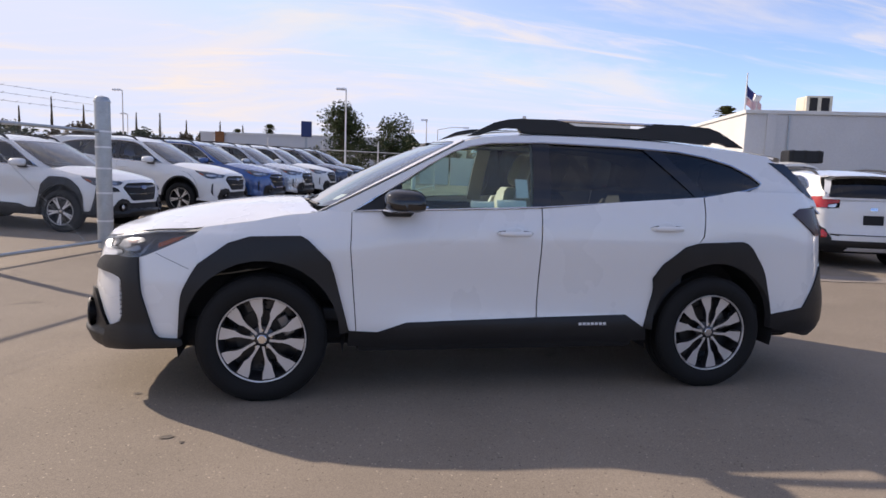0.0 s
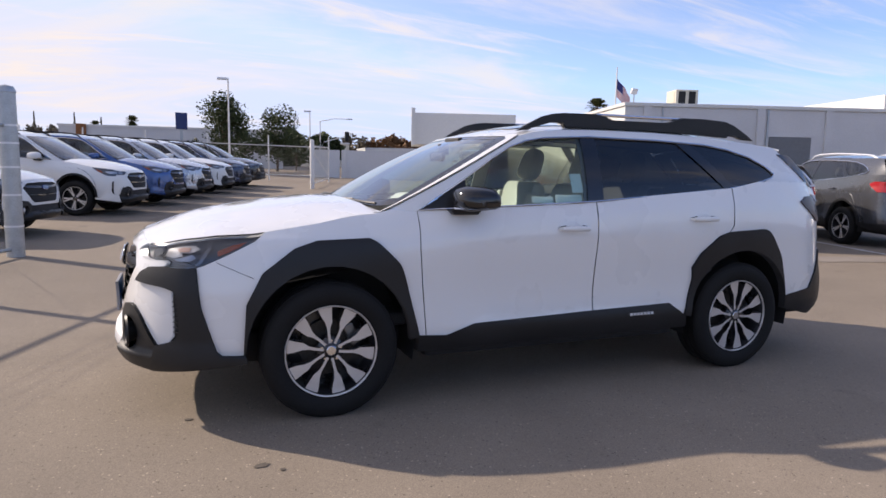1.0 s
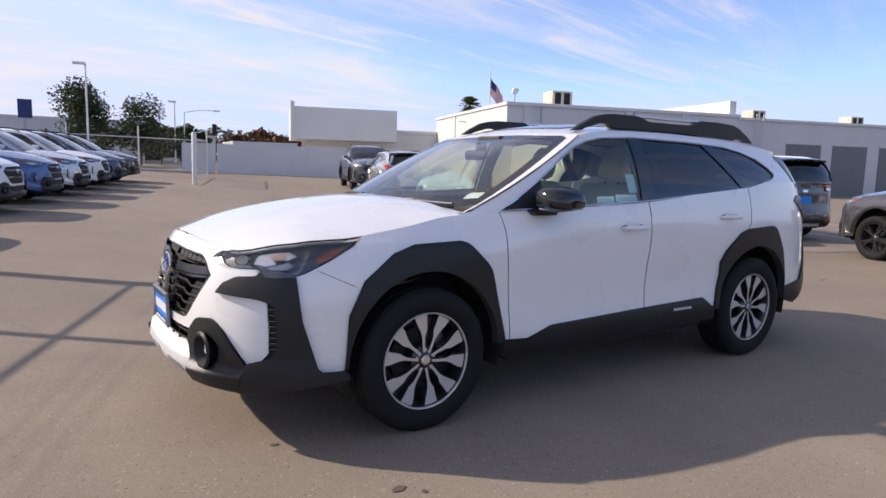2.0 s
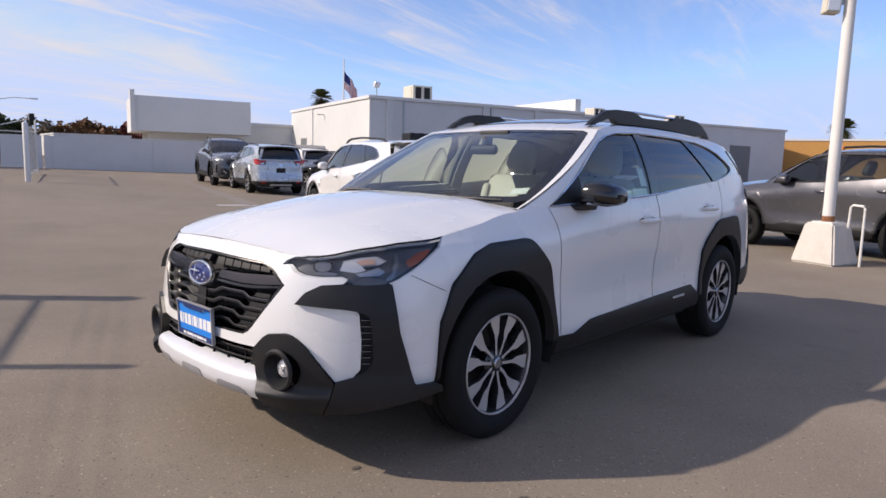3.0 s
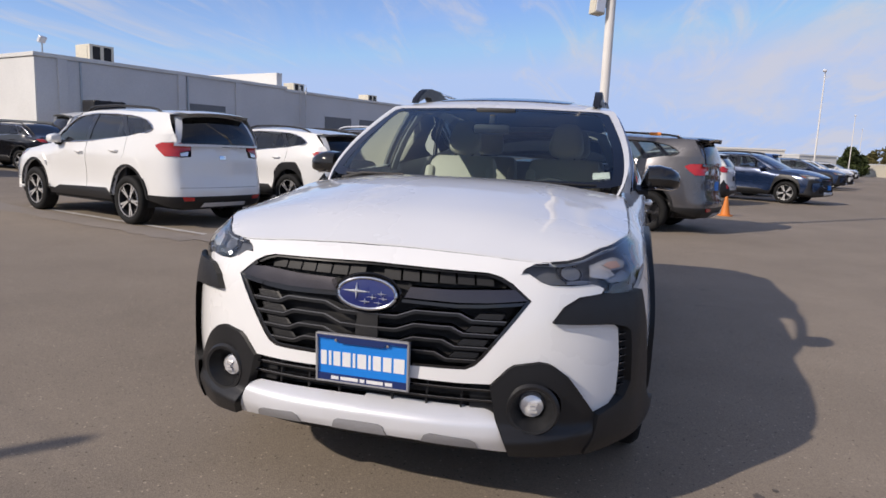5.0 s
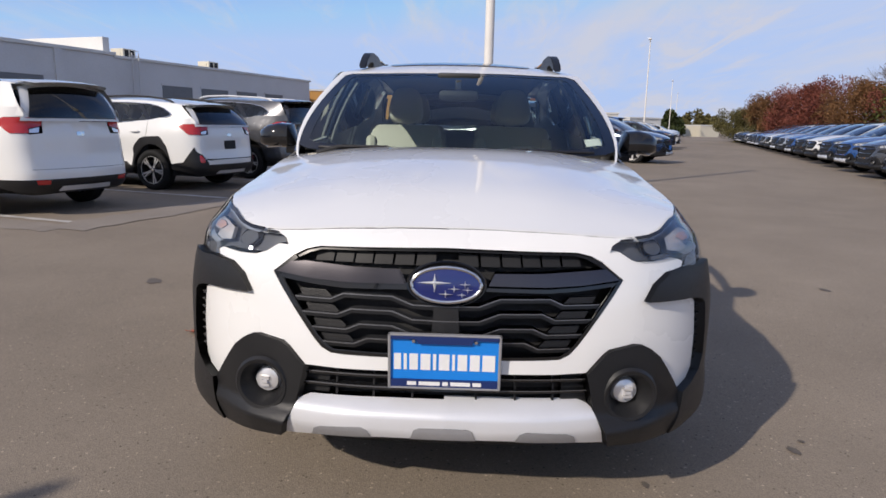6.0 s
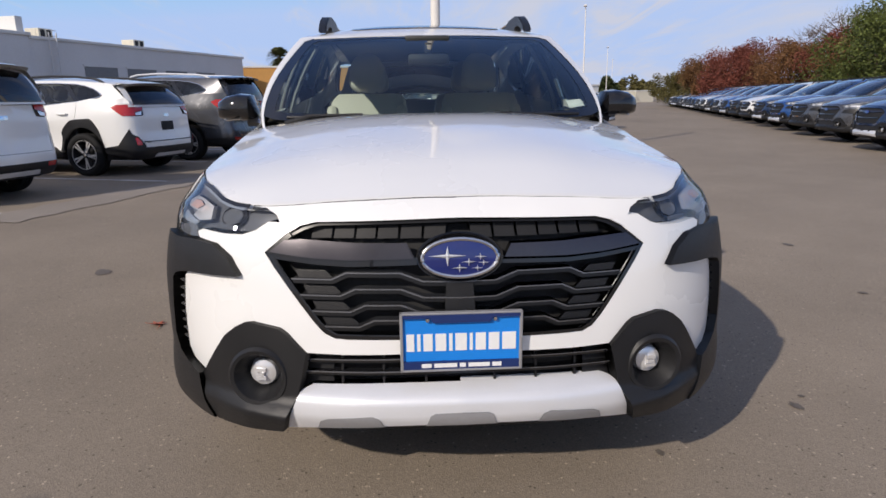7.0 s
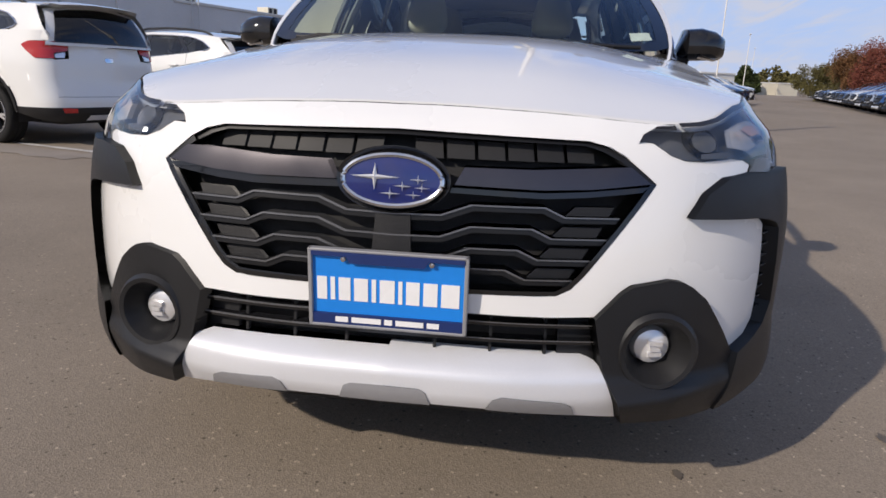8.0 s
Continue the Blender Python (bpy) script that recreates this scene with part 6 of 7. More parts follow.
for z in (0.45, 0.85, 1.2, 1.5, 1.72):
    bm = bmesh.new()
    lathe(bm, [(0.106, z - 0.012), (0.111, z - 0.012), (0.111, z + 0.012), (0.106, z + 0.012)], "Z", 24, Matrix.Translation((g0.x, g0.y, 0)))
    part("tension_band", bm, SATIN_SILVER, near_fence, smooth=True)
for z in (0.10, 1.66):
    bar("rail", g0 + Vector((0, 0, z)) - FW * 0.1, g2 + Vector((0, 0, z)), 0.024, near_fence)
bar("brace", g0 + Vector((0, 0, 0.12)) - FW * 0.4, g1 + Vector((0, 0, 1.62)), 0.003, near_fence)
for z in (1.93, 2.02, 2.11):
    bm = bmesh.new()
    sweep(bm, [g0 + Vector((0, 0, z)), (g0 + g2) / 2 + Vector((0, 0, z - 0.02)), g2 + Vector((0, 0, z))], 0.0022, 5)
    for k in range(24):
        c = g0.lerp(g2, (k + 0.5) / 24) + Vector((0, 0, z - 0.01))
        sweep(bm, [c + Vector((0.012, 0.012, 0.012)), c - Vector((0.012, 0.012, 0.012))], 0.0025, 4)
    part("barbed_wire", bm, GALV, near_fence)
chain("mesh_wire", g0 - FW * 0.12, g2, 1.64, 0.06, near_fence, 0.12)

back_fence = thing("back_fence", "white-railed chain-link fence with a gate behind the parked row", "fence")
f0 = Vector((2.98, 22.9, ground_z(2.98, 22.9)))
run = [f0 + BX * 6.5 - AX * (3.0 * k) for k in range(7)]
run = [Vector((p.x, p.y, ground_z(p.x, p.y))) for p in run]
for p in run:
    bar("post", p, p + Vector((0, 0, 2.25)), 0.035, back_fence, POLE_WHITE)
for p, q in zip(run, run[1:]):
    for z in (1.75, 0.3):
        bar("rail", p + Vector((0, 0, z)), q + Vector((0, 0, z)), 0.022, back_fence, POLE_WHITE, 6)
bm = bmesh.new()
lathe(bm, [(0.09, -0.2), (0.09, 1.95), (0.06, 2.0), (0.0, 2.01)], "Z", 16, Matrix.Translation(f0))
part("gate_post", bm, POLE_WHITE, back_fence, smooth=True)
h0 = run[0]
for z in (0.2, 1.75):
    bar("gate_rail", f0 + Vector((0, 0, z)), h0 + Vector((0, 0, z)), 0.022, back_fence, POLE_WHITE, 6)
bar("gate_brace", f0 + Vector((0, 0, 1.6)), h0 + Vector((0, 0, 0.3)), 0.012, back_fence, POLE_WHITE, 6)
chain("mesh_wire", f0, h0, 1.75, 0.12, back_fence, 0.2)
chain("mesh_wire", run[0], run[3], 1.75, 0.12, back_fence, 0.3)


def lamp_post(x, y, h, arm, label, r=0.07, way=(-1, 0.3)):
    post = thing("street_lamp", label, "street lamp")
    z = ground_z(x, y)
    d = Vector((way[0], way[1], 0)).normalized()
    bm = bmesh.new()
    sweep(bm, [(x, y, z), (x, y, h)], [r, r * 0.6], 10)
    part("pole", bm, POLE_WHITE, post, smooth=True)
    bm = bmesh.new()
    top = Vector((x, y, h))
    sweep(bm, [top, top + d * arm * 0.5 + Vector((0, 0, 0.1 * arm)), top + d * arm + Vector((0, 0, 0.1 * arm))], 0.035, 8)
    part("arm", bm, POLE_WHITE, post, smooth=True)
    bm = bmesh.new()
    box(bm, -0.32, 0.32, -0.13, 0.13, -0.07, 0.07, 0.04, Matrix.Translation(top + d * arm + Vector((0, 0, 0.1 * arm))) @ Matrix.Rotation(math.atan2(d.y, d.x), 4, "Z"))
    part("lamp_head", bm, SATIN_SILVER, post)
    return post


lamp_post(0.75, 37.5, 6.2, 0.3, "slim street lamp behind the trees")
lamp_post(-16.5, 53.5, 7.0, 0.5, "tall slim street lamp far off")
lamp_post(-21.2, 73, 6.4, 0.5, "tall slim street lamp far off")
lamp_post(8.8, 55, 5.9, 0.2, "slim street lamp behind the wall")
lamp_post(11.6, 64.5, 5.7, 3.0, "street lamp with a long arm at the crossing", way=(1, -0.2))
lamp_post(53, -15.3, 8.3, 0.9, "white parking lot lamp with a flat head")
lamp_post(96, -30.5, 8.0, 1.0, "white parking lot lamp with a flat head")
lamp_post(130, -42, 8.0, 1.0, "white parking lot lamp with a flat head")
signal = thing("traffic_light", "traffic light on a long curved arm", "traffic light")
bm = bmesh.new()
sweep(bm, [(11.4, 64.6, 0.6), (11.4, 64.6, 2.6), (12.0, 64.5, 3.6), (14.4, 64.0, 4.3)], [0.09, 0.08, 0.06, 0.04], 8)
part("mast", bm, POLE_WHITE, signal, smooth=True)
bm = bmesh.new()
box(bm, 14.1, 14.5, 63.8, 64.1, 3.7, 4.7, 0.04)
part("signal_head", bm, DARK, signal)

near_pole = thing("lot_lamp_pole", "white steel lamp pole on a painted concrete base", "lamp pole")
px, py = 6.85, -0.40
bm = bmesh.new()
m = Matrix.Translation((px, py, 0)) @ Matrix.Rotation(math.atan2(AX.y, AX.x), 4, "Z")
low = [bm.verts.new(m @ Vector((a * 0.32, b * 0.32, 0))) for a, b in ((-1, -1), (1, -1), (1, 1), (-1, 1))]
top = [bm.verts.new(m @ Vector((a * 0.21, b * 0.21, 0.58))) for a, b in ((-1, -1), (1, -1), (1, 1), (-1, 1))]
bm.faces.new(low)
bm.faces.new(top)
for i in range(4):
    bm.faces.new((low[i - 1], low[i], top[i], top[i - 1]))
bmesh.ops.bevel(bm, geom=bm.edges[:], offset=0.025, segments=2, affect="EDGES")
part("base", bm, CONCRETE, near_pole)
bm = bmesh.new()
box(bm, -0.15, 0.15, -0.15, 0.15, 0.57, 0.60, 0.005, m)
part("base_plate", bm, POLE_WHITE, near_pole)
bm = bmesh.new()
lathe(bm, [(0.082, 0.60), (0.082, 0.68)], "Z", 20, Matrix.Translation((px, py, 0)))
part("rust_collar", bm, RUST, near_pole, smooth=True)
bm = bmesh.new()
lathe(bm, [(0.080, 0.60), (0.078, 0.9), (0.072, 4.2), (0.062, 8.0)], "Z", 20, Matrix.Translation((px + 0.0, py, 0)))
part("pole", bm, POLE_WHITE, near_pole, smooth=True)
fixture = new("fixture_box")
fixture.parent = near_pole
box_m = Matrix.Translation((px - 0.10, py + 0.20, 3.66)) @ Matrix.Rotation(radians(35), 4, "Z") @ Matrix.Rotation(radians(4), 4, "X")
bm = bmesh.new()
box(bm, -0.09, 0.09, -0.10, 0.10, -0.19, 0.19, 0.02, box_m)
part("casing", bm, CREAM, fixture)
bm = bmesh.new()
box(bm, -0.105, -0.09, -0.08, 0.08, -0.165, 0.165, 0.008, box_m)
part("cover", bm, SATIN_SILVER, fixture)
bm = bmesh.new()
box(bm, -0.03, 0.03, -0.25, -0.10, -0.05, 0.05, 0.0, box_m)
box(bm, -0.10, 0.10, -0.14, 0.02, 0.31, 0.36, 0.0, box_m)
part("bracket", bm, GALV, fixture)
conduit = thing("pipe_guard", "bent white steel pipe beside the lamp base", "pipe")
bm = bmesh.new()
q = Vector((px - 0.05, py - 0.45, 0))
sweep(bm, [q, q + Vector((0, 0, 0.80)), q + Vector((0.02, 0.02, 0.84)), q + Vector((0.08, 0.16, 0.85)), q + Vector((0.09, 0.19, 0.82)), q + Vector((0.09, 0.20, 0.50))], 0.017, 8)
part("pipe", bm, POLE_WHITE, conduit, smooth=True)
cone = thing("traffic_cone", "small orange traffic cone on the asphalt", "traffic cone")
bm = bmesh.new()
lathe(bm, [(0.0, 0.0), (0.17, 0.0), (0.17, 0.03), (0.11, 0.03), (0.03, 0.45), (0.0, 0.46)], "Z", 16, Matrix.Translation((12.2, -3.2, 0)))
part("body", bm, CONE_ORANGE, cone, smooth=True)

# ---- trees ----
def tree(name, label, x, y, h, crown_w, crown_h, leaf, leaves=2600, size=0.16, bare=False, group="", clumps=26, seed=1):
    """A tapered trunk with limbs, and a crown of many small leaves set in uneven clumps."""
    rng = random.Random(seed)
    z0 = ground_z(x, y)
    top = thing(name, label, "tree", pose(x, y, z0), group=group)
    mid = h - crown_h / 2
    bm = bmesh.new()
    sweep(bm, [(0, 0, 0), (0.04, 0.02, h * 0.25), (-0.03, 0.05, mid), (0.02, 0, h - crown_h * 0.15)], [0.022 * h, 0.018 * h, 0.012 * h, 0.003 * h], 8)
    spots = []
    for k in range(clumps):
        a, r, u = rng.uniform(0, 2 * math.pi), math.sqrt(rng.random()), rng.uniform(-1, 1)
        lim = math.sqrt(max(1 - (u * 0.95) ** 2, 0.05)) * rng.uniform(0.72, 1.08)
        c = Vector((crown_w / 2 * r * lim * math.cos(a), crown_w / 2 * r * lim * math.sin(a), mid + crown_h / 2 * u * rng.uniform(0.85, 1.05)))
        spots.append((c, rng.uniform(0.16, 0.30) * min(crown_w, crown_h)))
        if k % 2 == 0:
            base = Vector((0, 0, max(mid - crown_h * 0.45, 0.3) + rng.uniform(0, crown_h * 0.4)))
            sweep(bm, [base, base.lerp(c, 0.5) + Vector((0, 0, 0.05 * h * rng.random())), c], [0.007 * h, 0.005 * h, 0.002 * h], 5)
    part("trunk", bm, BARK, top, smooth=True)
    verts, faces = [], []
    if not bare:
        for k in range(leaves):
            c, r = spots[rng.randrange(len(spots))]
            d = Vector((rng.gauss(0, 1), rng.gauss(0, 1), rng.gauss(0, 1))).normalized() * (r * rng.random() ** 0.45)
            p = c + d
            u = Vector((rng.gauss(0, 1), rng.gauss(0, 1), rng.gauss(0, 0.6))).normalized()
            w = u.cross(Vector((rng.gauss(0, 1), rng.gauss(0, 1), rng.gauss(0, 1)))).normalized()
            s = size * rng.uniform(0.5, 1.2)
            i = len(verts)
            verts += [tuple(p - u * s), tuple(p + w * s * 0.55 + u * s * 0.1), tuple(p + u * s), tuple(p - w * s * 0.55 + u * s * 0.1)]
            faces.append((i, i + 1, i + 2, i + 3))
        me = bpy.data.meshes.new("crown")
        me.from_pydata(verts, [], faces)
        me.materials.append(leaf)
        crown = new("crown", me)
        crown.parent = top
        tagged(crown, kind="stuff")
    else:
        bm = bmesh.new()
        for k in range(1500):
            c, r = spots[rng.randrange(len(spots))]
            p = c * 0.9
            d = Vector((rng.gauss(0, 1), rng.gauss(0, 1), abs(rng.gauss(0, 1)))).normalized() * r * 0.75
            sweep(bm, [p, p + d * 0.6, p + d * 1.1], [0.010, 0.007, 0.004], 3)
        tagged(part("twigs", bm, BARK, top), kind="stuff")
    return top


def palm(x, y, h, r, label, seed=3):
    rng = random.Random(seed)
    top = thing("palm_tree", label, "palm tree", pose(x, y, ground_z(x, y)))
    bm = bmesh.new()
    sweep(bm, [(0, 0, 0), (0.05, 0, h * 0.5), (0, 0, h - r * 0.7)], [0.28, 0.2, 0.16], 10)
    part("trunk", bm, BARK, top, smooth=True)
    verts, faces = [], []
    for k in range(150):
        a, lift = rng.uniform(0, 2 * math.pi), rng.uniform(-1.2, 1.4)
        d = Vector((math.cos(a) * math.cos(lift), math.sin(a) * math.cos(lift), math.sin(lift)))
        side = Vector((-math.sin(a), math.cos(a), 0))
        c = Vector((0, 0, h - r * 0.75))
        for j in range(7):
            t0 = 0.25 + 0.75 * j / 7
            p = c + d * (r * t0) - Vector((0, 0, 0.32 * r * t0 * t0))
            for s in (-1, 1):
                q = p + side * (s * 0.26 * r * (1.1 - abs(t0 - 0.6))) + d * (0.10 * r)
                i = len(verts)
                verts += [tuple(p), tuple(p + d * 0.10 * r), tuple(q)]
                faces.append((i, i + 1, i + 2))
    me = bpy.data.meshes.new("fronds")
    me.from_pydata(verts, [], faces)
    me.materials.append(PALM_GREEN)
    ob = new("fronds", me)
    ob.parent = top
    tagged(ob, kind="stuff")
    return top


def cypress(x, y, h, seed):
    """A thin tapering tree: leaves packed along a narrow spire."""
    rng = random.Random(seed)
    top = thing("cypress", "tall thin distant cypress", "tree", pose(x, y, ground_z(x, y)), group="skyline trees")
    bm = bmesh.new()
    sweep(bm, [(0, 0, 0), (0, 0, h * 0.5), (0, 0, h * 0.97)], [0.10, 0.06, 0.02], 6)
    part("trunk", bm, BARK, top, smooth=True)
    verts, faces = [], []
    for k in range(1500):
        t = rng.random() ** 1.3
        r = 0.34 * (1 - t) ** 0.8 * min(1, 0.4 + 4 * t) * rng.uniform(0.3, 1.0)
        a = rng.uniform(0, 2 * math.pi)
        p = Vector((r * math.cos(a), r * math.sin(a), h * (0.12 + 0.88 * t)))
        u = Vector((rng.gauss(0, 0.4), rng.gauss(0, 0.4), 1)).normalized() * 0.20
        w = Vector((rng.gauss(0, 1), rng.gauss(0, 1), 0)).normalized() * 0.06
        i = len(verts)
        verts += [tuple(p - u), tuple(p + w), tuple(p + u), tuple(p - w)]
        faces.append((i, i + 1, i + 2, i + 3))
    me = bpy.data.meshes.new("crown")
    me.from_pydata(verts, [], faces)
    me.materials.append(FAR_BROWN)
    crown = new("crown", me)
    crown.parent = top
    tagged(crown, kind="stuff")


tree("street_tree", "dark green round-headed tree behind the back fence", 0.55, 39.6, 4.45, 3.0, 3.3, LEAF_GREEN, 6500, 0.10, seed=5, clumps=34)
tree("street_tree", "smaller dark green tree behind the back fence", 4.6, 45.2, 4.2, 3.3, 3.1, LEAF_GREEN, 5600, 0.10, seed=8, clumps=30)
tree("shrub", "low dark shrubs behind the fence", 1.8, 43.5, 2.6, 5.5, 2.2, LEAF_GREEN, 3000, 0.14, seed=9)
tree("shrub", "low dark shrubs behind the fence", 6.5, 48.5, 2.6, 4.0, 2.0, LEAF_GREEN, 2200, 0.14, seed=10)
palm(39.0, 55.1, 8.4, 1.35, "palm behind the service building", 4)
palm(84.2, 15.9, 7.7, 1.7, "tall palm far beyond the lot", 5)
palm(85.2, 10.4, 7.6, 1.7, "tall palm far beyond the lot", 6)
for k, (x, y, h, w, leaf, label) in enumerate([
        (67, -29.5, 3.2, 6.5, LEAF_OLIVE, "olive green roadside tree"), (59, -27.6, 3.6, 6.5, LEAF_OLIVE, "olive green roadside tree"), (53, -26.4, 3.9, 6.5, LEAF_RUST, "rust autumn roadside tree"),
        (47.5, -25.5, 4.3, 6.0, LEAF_RED, "red autumn roadside tree"), (43, -25.2, 4.5, 6.0, LEAF_RED, "red autumn roadside tree"), (39, -25.6, 4.1, 6.0, LEAF_RUST, "rust autumn roadside tree"),
        (35.5, -25.8, 4.5, 5.5, LEAF_RED, "red autumn roadside tree"), (32, -25.4, 3.9, 5.5, LEAF_RUST, "rust autumn roadside tree"), (28.6, -23.6, 4.7, 6.0, LEAF_BRIGHT, "dense green roadside tree"), (24, -22.6, 5.2, 7.0, LEAF_BRIGHT, "dense green roadside tree"), (18.5, -21.6, 5.4, 7.0, LEAF_BRIGHT, "dense green roadside tree")]):
    tree("roadside_tree", label, x, y, h, w, h * 0.85, leaf, 24000, 0.072, group="roadside trees", seed=20 + k, clumps=46)
tree("bare_tree", "bare grey tree among the autumn trees", 38.5, -28.5, 6.6, 7.0, 4.2, LEAF_RED, bare=True, seed=50, clumps=110)
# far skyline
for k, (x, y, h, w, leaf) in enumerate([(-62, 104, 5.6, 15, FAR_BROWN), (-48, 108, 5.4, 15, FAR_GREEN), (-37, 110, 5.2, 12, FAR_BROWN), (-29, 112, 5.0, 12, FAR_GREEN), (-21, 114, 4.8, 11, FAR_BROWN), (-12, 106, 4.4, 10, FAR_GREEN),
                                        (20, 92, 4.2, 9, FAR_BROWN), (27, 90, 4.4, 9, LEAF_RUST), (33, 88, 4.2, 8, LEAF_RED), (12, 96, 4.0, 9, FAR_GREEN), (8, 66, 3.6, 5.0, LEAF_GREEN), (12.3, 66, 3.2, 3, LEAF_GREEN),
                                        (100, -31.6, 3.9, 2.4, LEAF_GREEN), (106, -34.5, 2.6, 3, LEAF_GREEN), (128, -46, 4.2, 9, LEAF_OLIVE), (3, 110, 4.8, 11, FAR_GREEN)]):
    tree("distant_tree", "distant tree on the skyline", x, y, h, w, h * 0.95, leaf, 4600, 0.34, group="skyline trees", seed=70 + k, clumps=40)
for k, (x, y, h) in enumerate([(-33.5, 98, 7.9), (-30.0, 112, 8.2), (-26.5, 112.7, 8.3), (-22.5, 113.5, 7.4), (-17.0, 113, 7.4), (-13.4, 114, 7.0), (-40.5, 106, 9.6), (-45, 106, 8.0)]):
    cypress(x, y, h, 120 + k)
palm(-9.0, 115, 7.6, 1.2, "distant palm on the skyline", 8)
palm(-14.0, 112, 6.4, 1.1, "distant palm on the skyline", 9)

# ---- other cars ----
def tall_suv(p):
    """Boxier and taller, with an upright tail."""
    x, y, z = p.T
    t = np.clip((x - 1.1) / 0.9, 0, 1)
    t = t * t * (3 - 2 * t)
    up = np.clip(z - 1.08, 0, None)
    return np.stack([x * 0.958 + 0.55 * up * t, y * 0.985, np.where(z < 1.05, z * 1.03, 1.0815 + (z - 1.05) * 1.09) + 0.05 * t * np.clip((z - 1.2) / 0.3, 0, 1)], -1)


def small_suv(p):
    x, y, z = p.T
    t = np.clip((x - 1.1) / 0.9, 0, 1)
    return np.stack([x * 0.928 + 0.10 * np.clip(z - 1.08, 0, None) * t, y * 0.98, z * 0.975], -1)


def low_sedan(p):
    x, y, z = p.T
    t = np.clip((x - 1.15) / 0.75, 0, 1)
    t = t * t * (3 - 2 * t)
    zz = np.where(z < 1.0, z * 0.97, 0.97 + (z - 1.0) * 0.90)
    return np.stack([x * 0.98, y * 0.98, np.where(zz > 1.02, 1.02 + (zz - 1.02) * (1 - 0.8 * t), zz)], -1)


def big_pickup(p):
    x, y, z = p.T
    t = np.clip((x - 0.85) / 0.25, 0, 1)
    zz = np.where(z < 1.05, z * 1.22, 1.281 + (z - 1.05) * 1.12)
    return np.stack([x * 1.16, y * 1.06, np.where(zz > 1.30, 1.30 + (zz - 1.30) * (1 - 0.92 * t), zz)], -1)


def box_van(p):
    x, y, z = p.T
    t = np.clip((x + 0.6) / 0.5, 0, 1)
    zz = np.where(z < 1.05, z * 1.08, 1.134 + (z - 1.05) * 2.0)
    return np.stack([x * 1.04, y * (1 + 0.10 * np.clip(z - 1.05, 0, 1) * t), zz], -1)


MODELS = {"suv": (tall_suv, (-1.315, 1.315), 0.352), "small": (small_suv, (-1.274, 1.274), 0.345), "estate": (None, (-1.3725, 1.3725), 0.358), "sedan": (low_sedan, (-1.345, 1.345), 0.33), "pickup": (big_pickup, (-1.592, 1.592), 0.41), "van": (box_van, (-1.427, 1.427), 0.36)}
NAMES = {"suv": "sports_utility_car", "small": "compact_crossover", "estate": "parked_estate_car", "sedan": "sedan", "pickup": "pickup_truck", "van": "van"}
made = {}


def heading(way):
    return math.degrees(math.atan2(-way[1], -way[0]))


def copy_car(pieces, m):
    """A second car of the same build: new objects on the same meshes."""
    twin = {}
    for o in pieces:
        twin[o] = o.copy()
        scene.collection.objects.link(twin[o])
        twin[o].parent = twin.get(o.parent)
    twin[pieces[0]].matrix_basis = m
    return twin[pieces[0]]


def park(kind, paint, x, y, way, label, group="", **more):
    """Parks a car with its wheelbase's middle at x, y, facing way."""
    z = ground_z(x, y)
    fx, fy = ground_z(x + way[0], y + way[1]) - z, 0
    m = pose(x, y, z, 0, math.degrees(math.atan(fx)), heading(way))
    key = (kind, paint.name, tuple(sorted((k, str(v)) for k, v in more.items())))
    if key in made:
        return tagged(copy_car(made[key], m), label, group=group)
    warp, axles, r = MODELS[kind]
    car = thing(NAMES[kind], label, "car" if kind not in ("pickup", "van") else {"pickup": "pickup truck", "van": "van"}[kind], m, group)
    opts = dict(cell=0.11, smooth_front=kind in ("suv", "pickup", "sedan", "van"), warp=warp, wheels=axles, wheel_r=r, wheel_style="five", plate="empty")
    opts.update(more)
    build_car(car, paint, **opts)
    made[key] = [car, *car.children_recursive]
    return car


A2, B2 = (AX.x, AX.y), (BX.x, BX.y)
row = "row of parked cars by the back fence"
for k, (kind, paint, label) in enumerate([
        ("suv", WHITE_PAINT, "white sports utility car parked in the fenced row"), ("suv", BLUE_PAINT, "blue sports utility car parked in the fenced row"), ("suv", SILVER_PAINT, "silver sports utility car parked in the fenced row"),
        ("suv", WHITE_PAINT, "white sports utility car parked in the fenced row"), ("suv", NAVY_PAINT, "dark navy sports utility car in the fenced row"), ("suv", BLACK_PAINT, "black sports utility car in the fenced row")]):
    q = Vector((-5.05, 12.25, 0)) + BX * (2.62 * k)
    park(kind, paint, q.x, q.y, A2, label, row)
park("small", WHITE_PAINT, -6.15, 8.45, A2, "white compact crossover parked behind the chain-link fence", row)

bays = "cars in the bays before the service building"
park("suv", WHITE_PAINT, 4.83, 7.0, B2, "white sports utility car with clear rear lamps", bays, plate=False, rails="black")
park("small", WHITE_PAINT, 8.1, 6.2, B2, "white compact crossover with black rear cladding", bays, corner_reflector=True)
park("suv", GREY_PAINT, 10.75, 5.45, B2, "dark grey sports utility car with silver roof rails", bays, rails="silver", plate="blue")
pole_car = park("suv", SUN_GREY_PAINT, 8.8, -0.25, B2, "grey sports utility car with black wheels beside the lamp pole", bays, rim=RIM_BLACK, plate="blue")
park("small", WHITE_PAINT, 17.3, -1.9, B2, "white compact crossover parked beyond the lamp pole", bays, corner_reflector=True)
park("estate", NAVY_PAINT, 20.5, -5.2, (-0.5, -0.86), "dark navy estate car with silver skid trim", bays, silver_skid=True, front_plate=True)
park("suv", BLUE_PAINT, 24.5, -4.6, B2, "blue sports utility car parked far across the lot", bays)
park("suv", SILVER_PAINT, 9.4, 18.5, B2, "older silver sports utility car", bays)
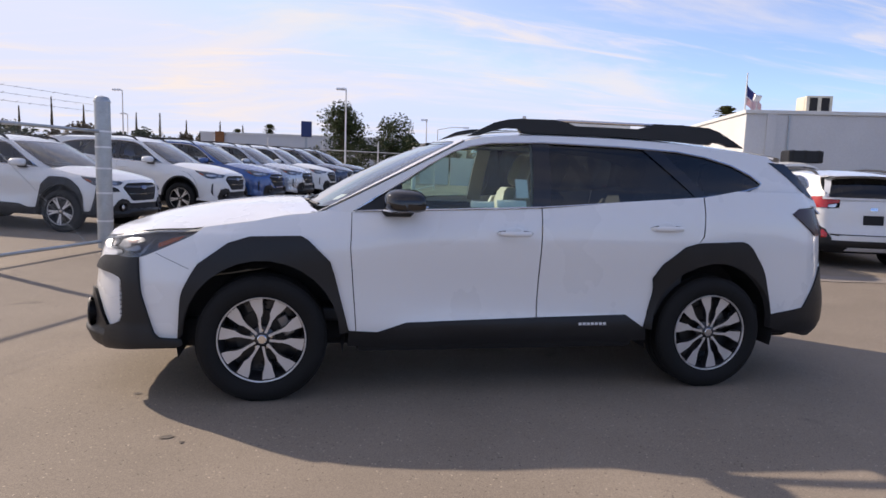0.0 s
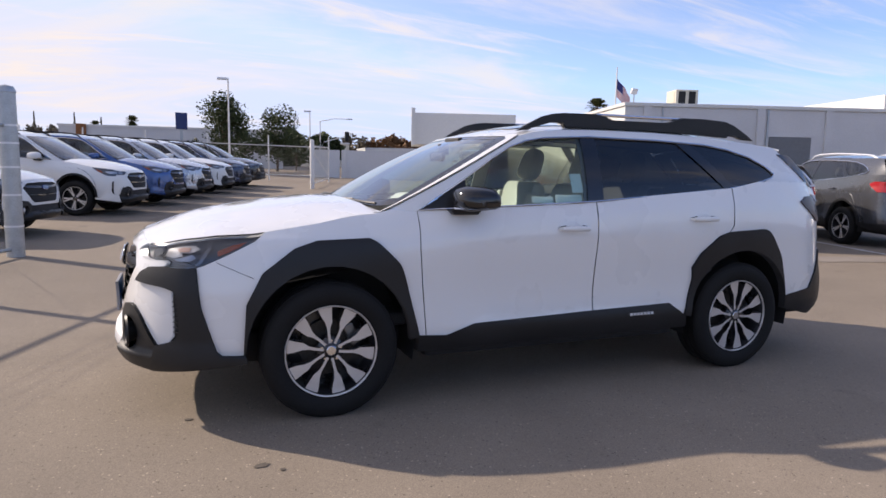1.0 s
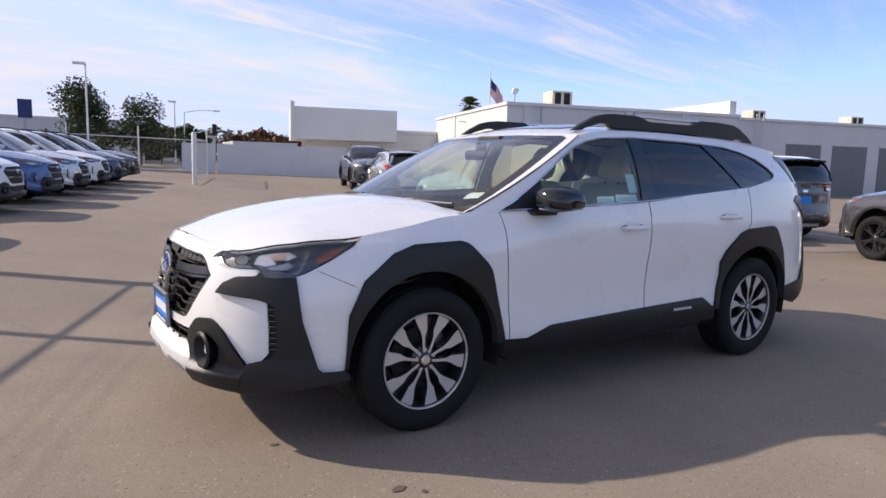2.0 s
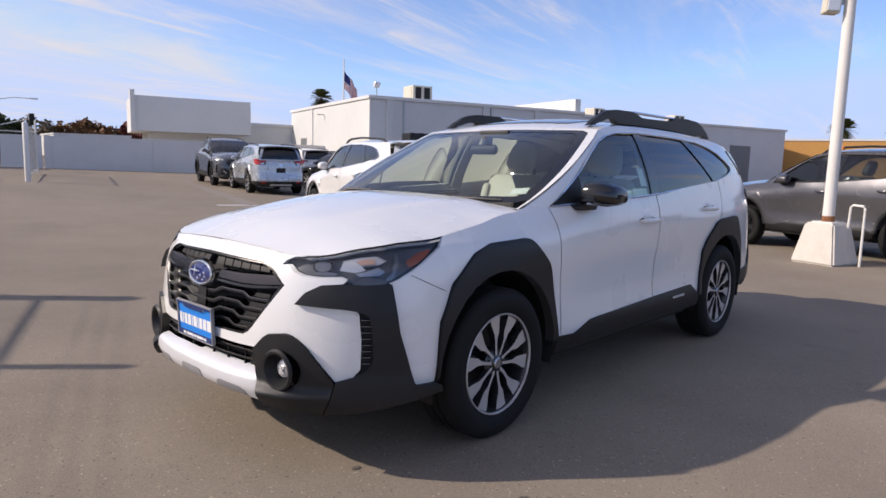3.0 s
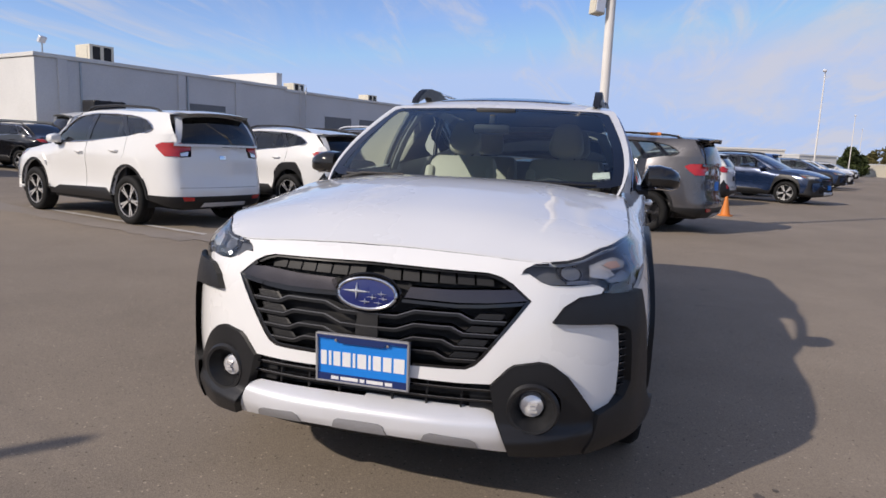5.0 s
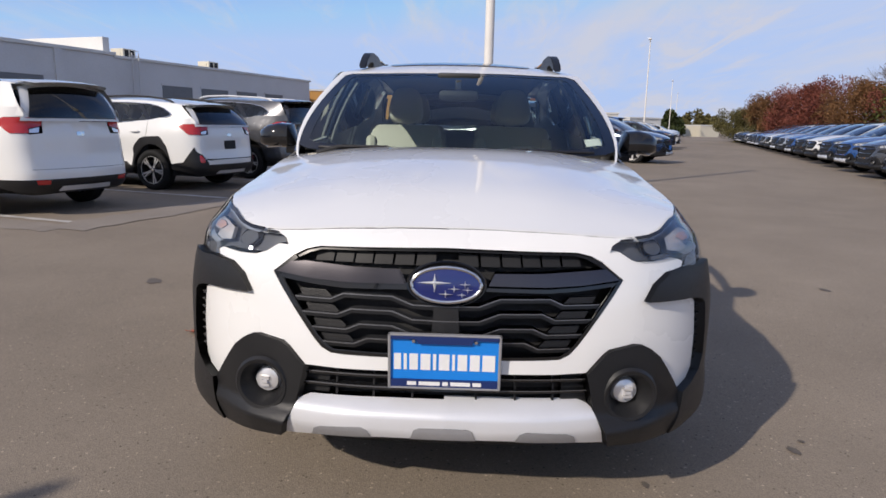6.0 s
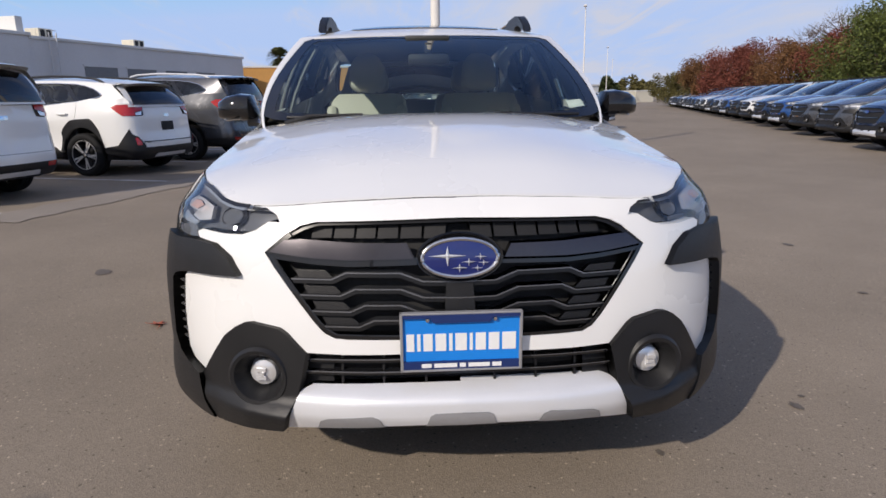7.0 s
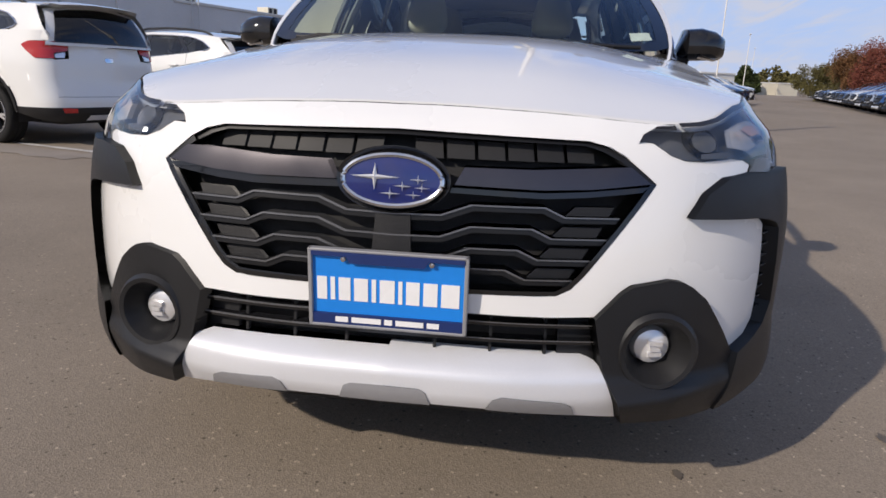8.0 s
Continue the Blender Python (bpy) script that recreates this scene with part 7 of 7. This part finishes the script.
park("sedan", BLACK_PAINT, 13.4, 19.0, (0.05, 1.0), "black sedan parked beside the silver car", bays)
park("suv", WHITE_PAINT, 15.4, 24.6, B2, "white sports utility car near the block wall", bays)
park("pickup", GREY_PAINT, 10.4, 23.0, (-B2[0], -B2[1]), "grey pickup truck facing out of its bay", bays, rim=RIM_BLACK)
van = park("van", WHITE_PAINT, 20.6, 21.6, A2, "white van with a black box on its roof", bays, rails=None)
cargo = thing("roof_box", "black cargo box on the roof of the van", "box", pose(20.7, 21.9, 2.24, 0, 0, math.degrees(math.atan2(AX.y, AX.x))))
bm = bmesh.new()
box(bm, -0.75, 0.75, -0.5, 0.5, 0.0, 0.55, 0.06)
part("shell", bm, CLADDING, cargo)
for x in (-0.55, 0.0, 0.55):
    bm = bmesh.new()
    box(bm, x - 0.03, x + 0.03, -0.52, 0.52, 0.0, 0.57, 0.01)
    part("strap", bm, DARK, cargo)

right_row = "long row of parked cars along the road"
tones = [("estate", GREY_PAINT, "dark grey estate car"), ("estate", NAVY_PAINT, "dark navy estate car"), ("estate", BLACK_PAINT, "black estate car"), ("estate", BLUE_PAINT, "blue estate car"), ("estate", WHITE_PAINT, "white estate car"), ("estate", SILVER_PAINT, "silver estate car")]
order = (0, 1, 0, 0, 3, 1, 4, 2, 3, 5, 1, 4, 5, 3, 1, 1, 4, 2, 3, 1, 4, 0, 3, 1)
face = Vector((0.15, 0.99, 0)).normalized()
for k, i in enumerate(order):
    front = Vector((6.5, -8.45, 0)) + AX * (2.72 * k)
    q = front - face * 2.4
    kind, paint, label = tones[i]
    park(kind, paint, q.x, q.y, (face.x, face.y), label + " in the long roadside row", right_row, silver_skid=i in (1, 3), far=k > 7)
for k, (i, x, y) in enumerate([(4, 39.5, -11.6), (1, 36.0, -10.2), (4, 62, -18.8), (5, 74, -22.5), (4, 66, -20)]):
    kind, paint, label = tones[i]
    park(kind, paint, x, y, (-B2[0], -B2[1]), label + " far down the road", "cars far down the road", silver_skid=True, far=True)

# orange tips on the rack of the car by the pole
for x, z in ((0.10, 1.655), (1.30, 1.652)):
    for side in (-1, 1):
        bm = bmesh.new()
        box(bm, x - 0.10, x + 0.10, side * 0.63 - 0.032, side * 0.63 + 0.032, z, z + 0.055, 0.012)
        part("rack_accent", bm, CONE_ORANGE, pole_car)

# ---- small things on the asphalt ----
def fallen_leaf(x, y, turn, size):
    top = thing("fallen_leaf", "curled red leaf lying on the asphalt", "leaf", pose(x, y, ground_z(x, y), 0, 0, turn))
    bm = bmesh.new()
    mid = bm.verts.new((0, 0, 0.006))
    ring = []
    for k in range(14):
        a = 2 * math.pi * k / 14
        r = size * (1.0 if k % 2 == 0 else 0.52) * (1.15 if k in (0, 2, 12) else 0.85)
        ring.append(bm.verts.new((r * math.cos(a), r * math.sin(a), 0.004 + 0.45 * r * abs(math.sin(a * 0.5 + 0.4)) ** 3)))
    for k in range(14):
        bm.faces.new((mid, ring[k], ring[(k + 1) % 14]))
    low = bmesh.ops.extrude_face_region(bm, geom=bm.faces[:])
    bmesh.ops.translate(bm, vec=(0, 0, 0.002), verts=[v for v in low["geom"] if isinstance(v, bmesh.types.BMVert)])
    part("blade", bm, LEAF_FALLEN, top)
    bm = bmesh.new()
    sweep(bm, [(-size * 0.4, 0, 0.006), (-size * 1.0, 0.01, 0.01), (-size * 1.4, 0.03, 0.006)], [0.003, 0.002, 0.002], 5)
    part("stalk", bm, LEAF_FALLEN, top)


fallen_leaf(-0.59, 1.49, 40, 0.055)
fallen_leaf(-5.4, 0.9, 130, 0.045)


def stain(x, y, rx, ry, turn, seed):
    """A thin ragged patch of soaked-in oil."""
    rng = random.Random(seed)
    bm = bmesh.new()
    pts = []
    for k in range(26):
        a = 2 * math.pi * k / 26
        f = 1 + rng.uniform(-0.22, 0.22)
        u, v = rx * f * math.cos(a), ry * f * math.sin(a)
        c, s = math.cos(radians(turn)), math.sin(radians(turn))
        px, py = x + u * c - v * s, y + u * s + v * c
        pts.append(bm.verts.new((px, py, ground_z(px, py) + 0.004)))
    bm.faces.new(pts)
    tagged(part("oil_stain", bm, OIL), "dark oil stain soaked into the asphalt", "stain", kind="structure")


for k, (x, y, rx, ry, turn) in enumerate([(-1.78, -1.35, 0.035, 0.02, 10), (-2.07, -0.70, 0.02, 0.012, 0), (0.58, 2.29, 0.09, 0.05, 30), (-1.70, -1.42, 0.012, 0.012, 0), (-0.4, -2.6, 0.03, 0.02, 50), (0.9, -2.9, 0.05, 0.03, 20)]):
    stain(x, y, rx, ry, turn, 300 + k)
